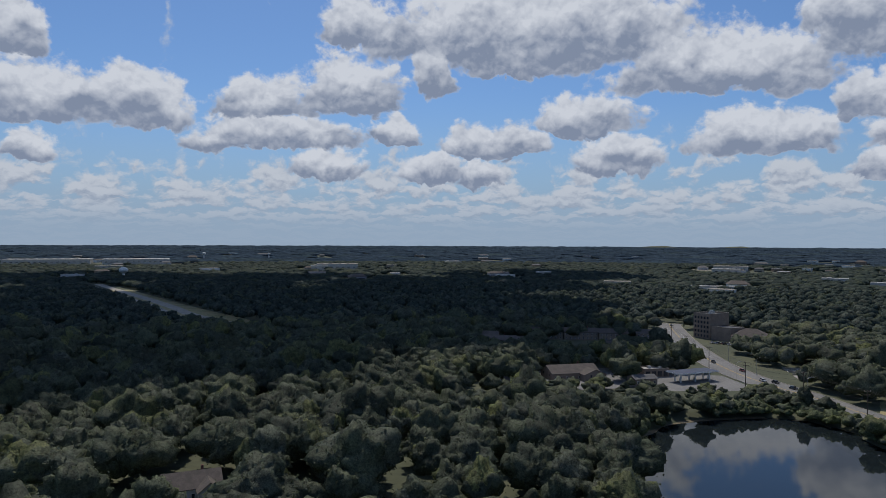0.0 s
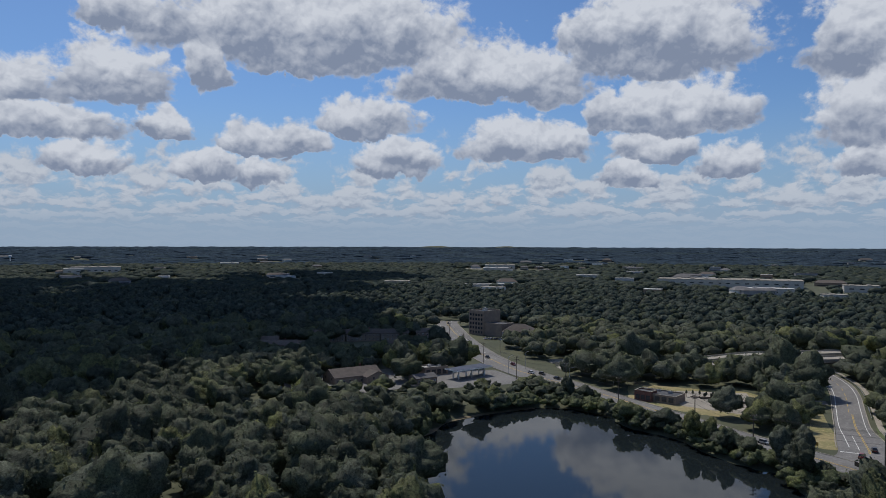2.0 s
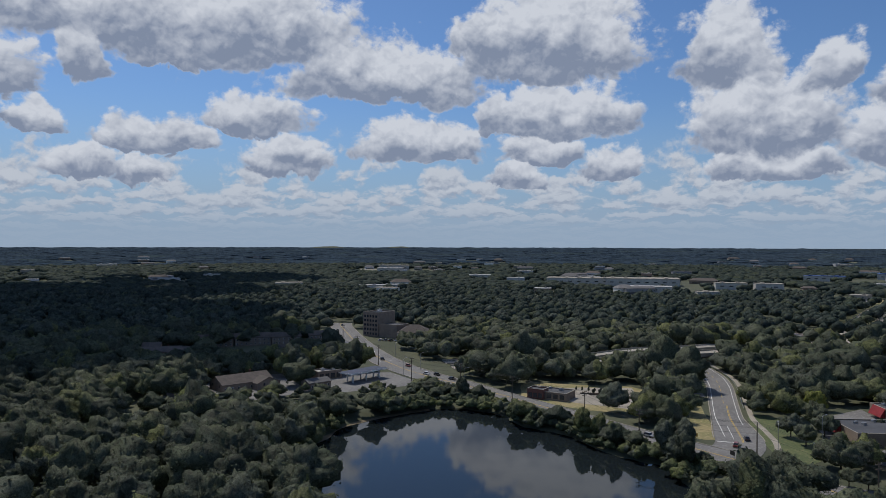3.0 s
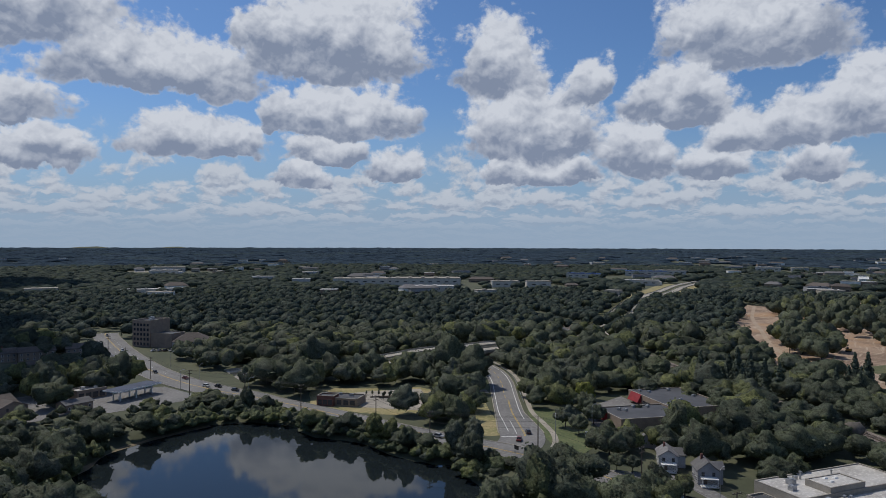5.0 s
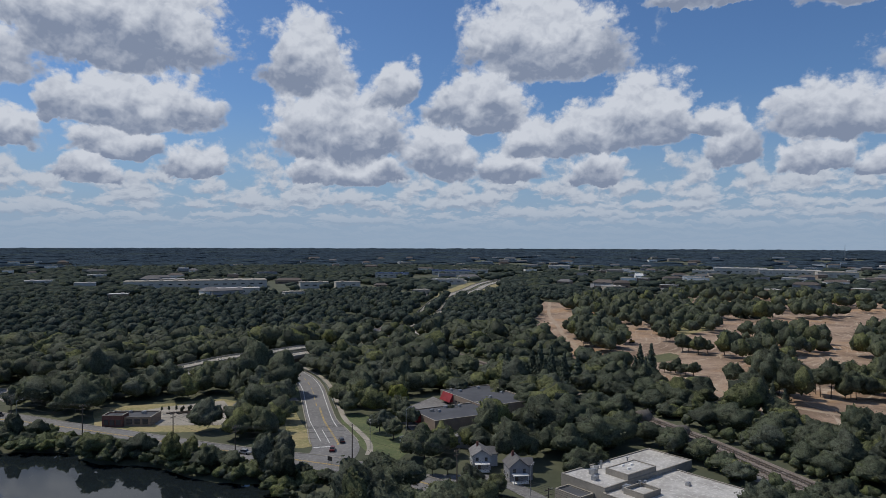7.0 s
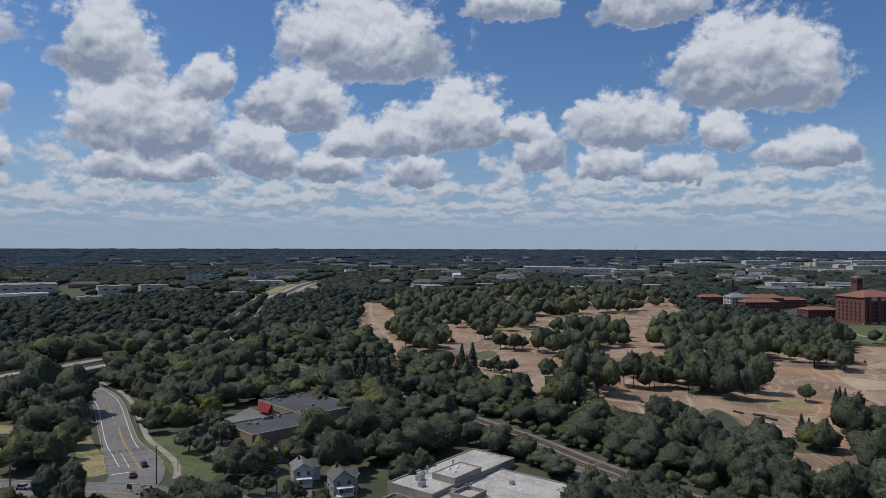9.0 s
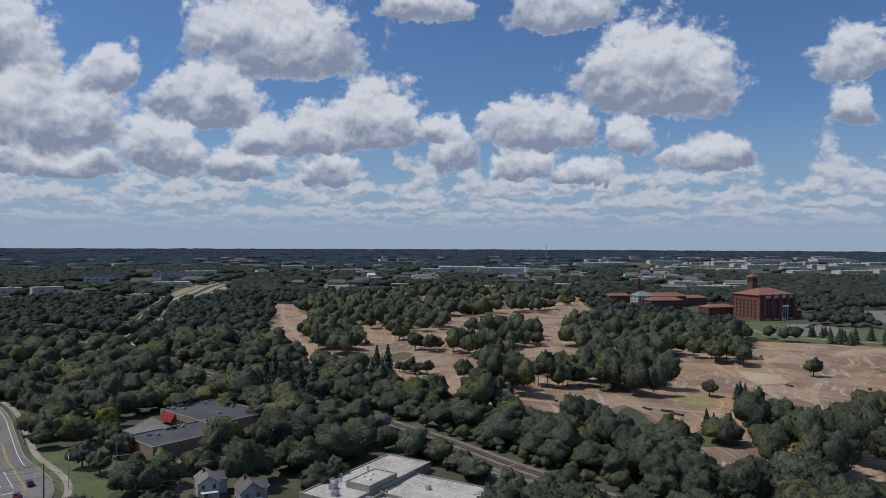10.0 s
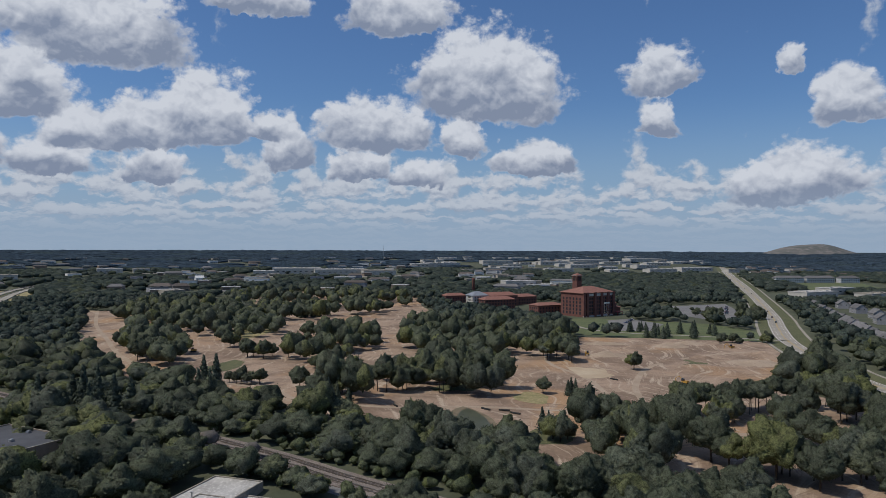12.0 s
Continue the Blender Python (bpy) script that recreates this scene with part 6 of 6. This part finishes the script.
# water towers
def water_tower(x, y, top, bulb, label):
    e = thing("water_tower", x, y, None, 0, label, "water tower", "water towers")
    bm = bmesh.new()
    tube(bm, [(0, 0, 0), (0, 0, 2), (0, 0, top - bulb * 1.2)], [bulb * 0.42, bulb * 0.25, bulb * 0.25], 12)
    part("stem", bm, WHITE, e, "", True)
    bm = bmesh.new()
    bmesh.ops.create_uvsphere(bm, u_segments=20, v_segments=12, radius=1)
    bmesh.ops.scale(bm, vec=(bulb, bulb, bulb * 0.68), verts=bm.verts)
    bmesh.ops.translate(bm, vec=(0, 0, top - bulb * 0.68), verts=bm.verts)
    part("tank", bm, WHITE, e, "", True)


water_tower(-576, 1276, 22.5, 8.0, "white bulb-shaped water tower above woods")
water_tower(-832, 2463, 26, 6.5, "pale water tower far off")
water_tower(-621, 2525, 24, 5.0, "pale water tower far off")

# the landfill hill and low hills on the skyline
def hill(x, y, rx, ry, h, turn, mat, label):
    n = 40
    u, v = np.meshgrid(np.linspace(-1, 1, n), np.linspace(-1, 1, n), indexing="ij")
    q = np.hypot(u, v)
    z = h * smooth01((1 - q) * 1.25) * (0.9 + 0.1 * np.sin(u * 5) * np.cos(v * 4)) - 3
    c, s = math.cos(radians(turn)), math.sin(radians(turn))
    px, py = x + c * u * rx - s * v * ry, y + s * u * rx + c * v * ry
    i = np.arange(n * n).reshape(n, n)
    f = np.stack([i[:-1, :-1], i[1:, :-1], i[1:, 1:], i[:-1, 1:]], -1).reshape(-1, 4)
    o = quads("hill", np.stack([px, py, land(px, py) + z], -1), mat, None, f)
    o.data.shade_smooth()
    tagged(o, label, "hill", kind="structure")


hill(3890, -2270, 430, 260, 60, -58, LANDFILL, "broad grassed and bare landfill hill on the skyline")
hill(1330, 4400, 190, 120, 18, -16, UNDER, "low wooded hill on the skyline")
hill(1760, 4260, 150, 120, 17, -22, UNDER, "low wooded hill on the skyline")
mast = thing("radio_mast", 3033, 105, None, 0, "thin lattice radio mast on the skyline", "mast")
bm = bmesh.new()
tube(bm, [(0, 0, 0), (0, 0, 62)], [1.6, 0.9], 4)
part("lattice", bm, METAL, mast)


# ---- roadside things ----
def utility_pole(x, y, turn, h=12.0, arms=2):
    e = thing("utility_pole", x, y, None, turn, "tall weathered timber utility pole with crossarms", "utility pole", "utility poles")
    bm = bmesh.new()
    tube(bm, [(0, 0, 0), (0, 0, h)], [0.22, 0.15], 8)
    part("pole", bm, TIMBER, e)
    for k in range(arms):
        bm = bmesh.new()
        box(bm, 0, 0, h - 0.6 - 1.3 * k, 2.8, 0.18, 0.2)
        part("crossarm", bm, TIMBER, e)
    for s in (-1.2, 0, 1.2):
        bm = bmesh.new()
        tube(bm, [(s, 0, h - 0.4), (s, 0, h - 0.05)], [0.09, 0.06], 6)
        part("insulator", bm, STONE, e)


LINE = [(166, 50), (180, 96), (197, 133), (199, 175), (176, 206), (178, 240), (168, 279), (163, 319), (148, 345), (149, 395), (152, 440), (162, 500), (181, 590)]
for (x0, y0), (x1, y1) in zip(LINE, LINE[1:]):
    utility_pole(x0, y0, math.degrees(math.atan2(y1 - y0, x1 - x0)) + 90)
for off, hh in ((-1.2, 11.9), (0, 11.9), (1.2, 11.9), (0.8, 10.0), (0, 8.2)):
    cd = bpy.data.curves.new("wire", "CURVE")
    cd.dimensions, cd.bevel_depth, cd.bevel_resolution = "3D", 0.03, 0
    pts = []
    for (x0, y0), (x1, y1) in zip(LINE, LINE[1:]):
        n = Vector((y1 - y0, x0 - x1, 0)).normalized()
        for k in range(6):
            t = k / 6
            p = Vector((x0 + (x1 - x0) * t, y0 + (y1 - y0) * t, 0))
            pts.append((p.x + n.x * off, p.y + n.y * off, lie(p.x, p.y) + hh - 4.0 * t * (1 - t) * 0.9))
    sp = cd.splines.new("POLY")
    sp.points.add(len(pts) - 1)
    for q, p in zip(sp.points, pts):
        q.co = (*p, 1)
    cd.materials.append(CABLE)
    tagged(new("wire", cd), "thin black overhead cable between utility poles", "cable", "overhead cables")
for px, py, tn in [(165, 319, 0), (189, 318, 0), (165, 371, 30), (170, 420, 30), (213, 178, 40), (207, 113, 0), (236, 178, 0), (150, 360, 20)]:
    e = thing("street_lamp", px, py, None, tn, "slim grey street lamp beside the road", "street lamp", "street lamps")
    bm = bmesh.new()
    tube(bm, [(0, 0, 0), (0, 0, 9), (0.6, 0, 9.4), (2.0, 0, 9.6)], [0.12, 0.09, 0.07, 0.06], 6)
    part("pole", bm, METAL, e)
    bm = bmesh.new()
    box(bm, 2.2, 0, 9.5, 0.9, 0.35, 0.18)
    part("lamp_head", bm, METAL, e)


def car(x, y, turn, paint_index, label, z=None, group="cars", van=False):
    e = thing("car", x, y, (lie(x, y) + 0.2) if z is None else z, turn, label, "car", group)
    L, Wd = (4.9, 1.9) if van else (4.5, 1.8)
    bm = bmesh.new()
    vs = box(bm, 0, 0, 0.32, L, Wd, 0.58)
    bmesh.ops.bevel(bm, geom=bm.edges[:], offset=0.12, segments=2, affect="EDGES")
    b = part("body", bm, CAR_PAINTS[paint_index], e)
    bm = bmesh.new()
    box(bm, -0.25 if not van else -0.45, 0, 0.88, L * (0.58 if not van else 0.72), Wd * 0.9, 0.62, 0, 0.78)
    part("glasshouse", bm, GLASS, e, "dark car windows")
    bm = bmesh.new()
    box(bm, -0.25 if not van else -0.45, 0, 1.5, L * (0.43 if not van else 0.55), Wd * 0.7, 0.06)
    part("roof", bm, CAR_PAINTS[paint_index], e)
    for sx in (-1, 1):
        for sy in (-1, 1):
            bm = bmesh.new()
            tube(bm, [(sx * L * 0.3, sy * (Wd / 2 - 0.2), 0.33), (sx * L * 0.3, sy * (Wd / 2 + 0.02), 0.33)], [0.33, 0.33], 12)
            part("wheel", bm, BLACK, e)
        bm = bmesh.new()
        box(bm, sx * (L / 2 - 0.02), 0, 0.6, 0.08, Wd * 0.8, 0.14)
        part("lights", bm, WHITE if sx > 0 else AWNING, e)
    return e


def along_road(line, x, y):
    i = int(np.argmin(np.hypot(line[:, 0] - x, line[:, 1] - y)))
    j = min(i + 1, len(line) - 1)
    return math.degrees(math.atan2(line[j, 1] - line[j - 1, 1], line[j, 0] - line[j - 1, 0]))


for x0, y0, c in [(162, 357, 3), (166, 352, 0), (168, 338, 0), (192, 594, 2), (173, 506, 3), (158, 412, 0), (160, 440, 2), (176, 250, 0), (184, 210, 2), (163, 384, 1)]:
    car(x0, y0, along_road(road_a, x0, y0), c, ["black saloon car on the main road", "red hatchback car on the main road", "silver car on the main road", "white car on the main road"][c])
car(213, 191, along_road(road_b, 213, 191), 0, "black car waiting at the junction")
car(203, 187, along_road(road_b, 203, 187), 1, "red car turning at the junction")
for x0, y0, c in [(1108, -513, 0), (810, -380, 0), (748, -352, 1), (700, -330, 0), (1541, -702, 0), (1240, -568, 3)]:
    car(x0, y0, along_road(hw, x0, y0), c, ["dark car on the highway", "dark red car on the highway", "", "white car on the highway"][c], z=lie(x0, y0) + 0.3, group="highway cars", van=True)
for k in range(14):
    i = 2 + k
    car(fw[i, 0] + 0.4, fw[i, 1] - (9.5 if k % 2 else 11.5), along_road(fw, fw[i, 0], fw[i, 1]), [3, 2, 0, 4][k % 4], "car in slow freeway traffic", z=float(land(fw[i, 0], fw[i, 1]) + bank[i] + 0.02), group="freeway cars") if k % 3 else None
for k in range(22):
    x0, y0 = 790 + 9 * (k % 11) - 3 * (k // 11), -300 - 4.2 * (k % 11) - 22 * (k // 11)
    car(x0, y0, 60, [3, 2, 0, 4, 1][k % 5], "parked car in the campus car park", z=lie(x0, y0) + 0.2, group="parked cars")
for k in range(7):
    car(700 + 5 * k, -182 - 2.6 * k, 60, [4, 3, 2, 4, 0][k % 5], "parked car before the brick hall", z=0.2, group="parked cars")
for k in range(5):
    car(188 + 3 * k, 492 - 2.4 * k, 30, [3, 2, 0, 3, 2][k], "parked car beside the hotel", z=0.1, group="hotel cars")


def digger(x, y, turn):
    e = thing("excavator", x, y, None, turn, "yellow tracked excavator on bare earth", "excavator", "construction machines")
    for sy in (-1, 1):
        bm = bmesh.new()
        box(bm, 0, sy * 1.1, 0, 3.8, 0.6, 0.9)
        bmesh.ops.bevel(bm, geom=bm.edges[:], offset=0.25, segments=2, affect="EDGES")
        part("track", bm, BLACK, e)
    bm = bmesh.new()
    box(bm, -0.4, 0, 0.95, 3.2, 2.5, 1.1)
    part("body", bm, MACHINE, e)
    bm = bmesh.new()
    box(bm, 0.6, 0.6, 2.05, 1.4, 1.1, 1.2, 0, 0.9)
    part("cab", bm, GLASS, e)
    bm = bmesh.new()
    tube(bm, [(1.0, -0.4, 1.6), (3.2, -0.4, 4.0), (5.4, -0.4, 2.6)], [0.28, 0.24, 0.18], 6)
    tube(bm, [(5.4, -0.4, 2.6), (5.0, -0.4, 0.6)], [0.2, 0.3], 6)
    part("boom", bm, MACHINE, e)


digger(404, -118, 40)
digger(505, -92, 160)
digger(532, -205, 100)
digger(860, 60, 30)
digger(872, 48, 200)
digger(530, 176, 120)

# earth heaps, tracks, bunkers and green patches on the golf course
def mound(x, y, rx, ry, h, mat, label, seed=1):
    rs = np.random.RandomState(seed)
    n = 22
    u, v = np.meshgrid(np.linspace(-1, 1, n), np.linspace(-1, 1, n), indexing="ij")
    z = h * smooth01(1.15 * (1 - np.hypot(u, v))) * (0.75 + 0.35 * np.sin(u * 6 + seed) * np.cos(v * 5 + 2 * seed)) - 0.12
    z += rs.normal(0, 0.04 * h, z.shape) * (np.hypot(u, v) < 0.85)
    px, py = x + u * rx, y + v * ry
    i = np.arange(n * n).reshape(n, n)
    f = np.stack([i[:-1, :-1], i[1:, :-1], i[1:, 1:], i[:-1, 1:]], -1).reshape(-1, 4)
    o = quads("earth_mound", np.stack([px, py, land(px, py) + z + 0.05], -1), mat, None, f)
    o.data.shade_smooth()
    tagged(o, label, "earth mound", "earth mounds")


for k, (x0, y0, rx, ry, h) in enumerate([(505, -105, 10, 16, 2.6), (520, -160, 14, 22, 2.4), (540, -205, 14, 22, 2.8), (470, -190, 16, 20, 2.2), (455, -150, 12, 26, 2.0), (500, -210, 10, 14, 3.0), (545, -165, 9, 16, 3.0), (528, -125, 7, 12, 2.6), (430, -190, 14, 10, 1.6), (560, -185, 8, 14, 2.4), (490, -165, 8, 10, 2.2), (480, -140, 18, 14, 1.4), (560, -120, 8, 18, 1.8), (860, 40, 20, 12, 3.0), (880, 70, 16, 10, 2.5), (700, 120, 14, 10, 1.6), (400, -130, 10, 14, 1.2), (398, 30, 6, 22, 1.3), (1060, 110, 40, 26, 4.0)]):
    mound(x0, y0, rx, ry, h, TRACKSAND if k % 3 == 0 else SAND, "heap of sandy earth on the stripped golf course", k)
TRACK_A = [(842, 370), (700, 312), (600, 262), (520, 222), (460, 180), (425, 130), (395, 100), (360, 80), (345, 40), (350, 0), (345, -40), (350, -75), (400, -90), (460, -120), (500, -170), (520, -220)]
TRACK_B = [(440, 155), (405, 118), (392, 105), (372, 96), (352, 78)]
TRACK_C = [(470, 140), (520, 135), (590, 150), (650, 150), (760, 150), (860, 60)]
TRACK_D = [(345, -40), (330, -60), (310, -80), (300, -110), (330, -70), (420, -70), (480, -60), (560, -80)]
for tr, w in ((TRACK_A, 1.7), (TRACK_B, 1.3), (TRACK_C, 1.6), (TRACK_D, 1.5)):
    tagged(ribbon("dirt_track", spline(tr, 5), -w, w, 0.09, TRACKSAND, cross=2), "pale dirt track worn across the golf course", "track", kind="structure")
for k, (x0, y0, rx, ry, mt, lb) in enumerate([(440, -78, 16, 13, PALESAND, "round bed of smooth pale sand"), (395, 5, 12, 14, GRASS, "patch of surviving rough grass"), (470, 140, 22, 10, GRASS, "patch of surviving rough grass"), (650, 160, 50, 16, DRYGRASS, "patch of dry grass"), (940, 240, 70, 20, GRASS, "strip of surviving green fairway"), (330, 26, 9, 7, GRASS, "patch of green turf"), (318, -72, 10, 8, GRASS, "patch of green turf"), (430, -15, 14, 10, GRASS, "patch of surviving rough grass"), (300, -20, 10, 12, GRASS, "grassy bank beside the pond"), (372, -28, 12, 8, DRYGRASS, "patch of dry grass"), (470, -150, 12, 8, GRASS, "patch of rough grass")]):
    pts = [(x0 + rx * math.cos(a) * (1 + 0.2 * math.sin(3 * a + k)), y0 + ry * math.sin(a) * (1 + 0.2 * math.cos(2 * a + k))) for a in np.linspace(0, 2 * math.pi, 12, endpoint=False)]
    tagged(sheet("ground_patch", pts, 0.13, mt, step=3, rag=2.2, seed=k), lb, "ground patch", kind="structure")
for k, (x0, y0, tn) in enumerate([(348, 36, 20), (345, -4, 40), (343, -12, 70), (338, -16, 50), (330, -45, 10), (418, -84, 30), (404, 60, 80), (400, 52, 85)]):
    e = thing("drain_pipe", x0, y0, None, tn, "short black drainage pipe lying on bare earth", "pipe", "drainage pipes")
    bm = bmesh.new()
    tube(bm, [(-2.5, 0, 0.45), (0, 0.3, 0.45), (2.5, 0, 0.45)], [0.45, 0.45, 0.45], 8)
    part("pipe", bm, BLACK, e)

# saplings in rows on the empty lot, a hoarding, signs
for k in range(14):
    x0, y0 = 206 + 1.9 * (k % 7) + 3 * (k // 7), 283 - 2.2 * (k % 7) - 9 * (k // 7)
    e = thing("sapling", x0, y0, None, 40 * k, "thin staked sapling on dry grass", "sapling", "saplings")
    bm = bmesh.new()
    tube(bm, [(0, 0, 0), (0.05, 0, 3.2)], [0.07, 0.03], 5)
    part("trunk", bm, BARK, e)
    c = new("crown", CROWN_MESH[k % 6])
    c.location, c.scale, c.parent = (0, 0, 1.4), (0.6, 0.6, 1.1), e
for k in range(5):
    bm = bmesh.new()
    box(bm, 0, 0, 0.1, 11, 0.5, 0.5)
    e = thing("timber_rail", 212 + 2.2 * k, 279 - 4.0 * k, None, -30, "long low timber rail on the dry lot", "rail", "timber rails")
    part("beam", bm, TIMBER, e)
for x0, y0, tn, w, h, mt, lb in [(224, 171, 60, 3.2, 1.8, WHITE, "white notice board on posts beside the lawn"), (191, 178, -10, 2.2, 1.4, BLACK, "dark road sign on posts by the junction"), (197, 200, 40, 1.6, 1.2, MACHINE, "orange road works sign on the verge")]:
    e = thing("road_sign", x0, y0, None, tn, lb, "sign")
    bm = bmesh.new()
    box(bm, 0, 0, 1.2, 0.12, w, h)
    part("board", bm, mt, e)
    for s in (-1, 1):
        bm = bmesh.new()
        box(bm, 0.1, s * w * 0.35, 0, 0.1, 0.1, 1.3 + h)
        part("post", bm, METAL, e)
g_line = spline(ROAD_B, 4.0)[18:]
tagged(ribbon("guard_rail", g_line, 7.6, 7.75, 0.85, METAL, thick=0.35), "galvanised guard rail along the curving road", "guard rail", kind="structure")
tagged(ribbon("guard_rail", road_a[13:43], 7.4, 7.55, 0.9, METAL, thick=0.35), "galvanised guard rail along the main road", "guard rail", kind="structure")

# cumulus overhead, whose shade lies on the western woods
cloud_rs = np.random.RandomState(5)
CLOUD_WHITE = surface("cloud_white", [(0.9, 0.9, 0.9), (0.86, 0.87, 0.88)], 0.004, 1.0)
CLOUD_BASE = 1400.0
shift = SUNWARD * (CLOUD_BASE / SUNWARD.z)
puffs = []
PUFF = cube_ball(4)
for cx, cy, rx, ry, n in SHADE:
    for _ in range(n):
        a, q = cloud_rs.uniform(0, 2 * math.pi), math.sqrt(cloud_rs.uniform(0, 1))
        rad = cloud_rs.uniform(38, 75)
        b = PUFF[0]
        b = b * (1 + 0.1 * np.sin(b[:, :1] * 7 + cx) * np.cos(b[:, 1:2] * 9)) * np.array([rad, rad, rad * 0.5])
        puffs.append((b + np.array([cx + rx * q * math.cos(a) + shift.x, cy + ry * q * math.sin(a) + shift.y, CLOUD_BASE + rad * 0.2]), PUFF[1]))
cl = quads("cumulus_cloud", *(lambda vf: (vf[0], CLOUD_WHITE, None, vf[1]))(join(puffs)))
tagged(cl, "broad white cumulus bank shading the woods", "cloud", kind="stuff")
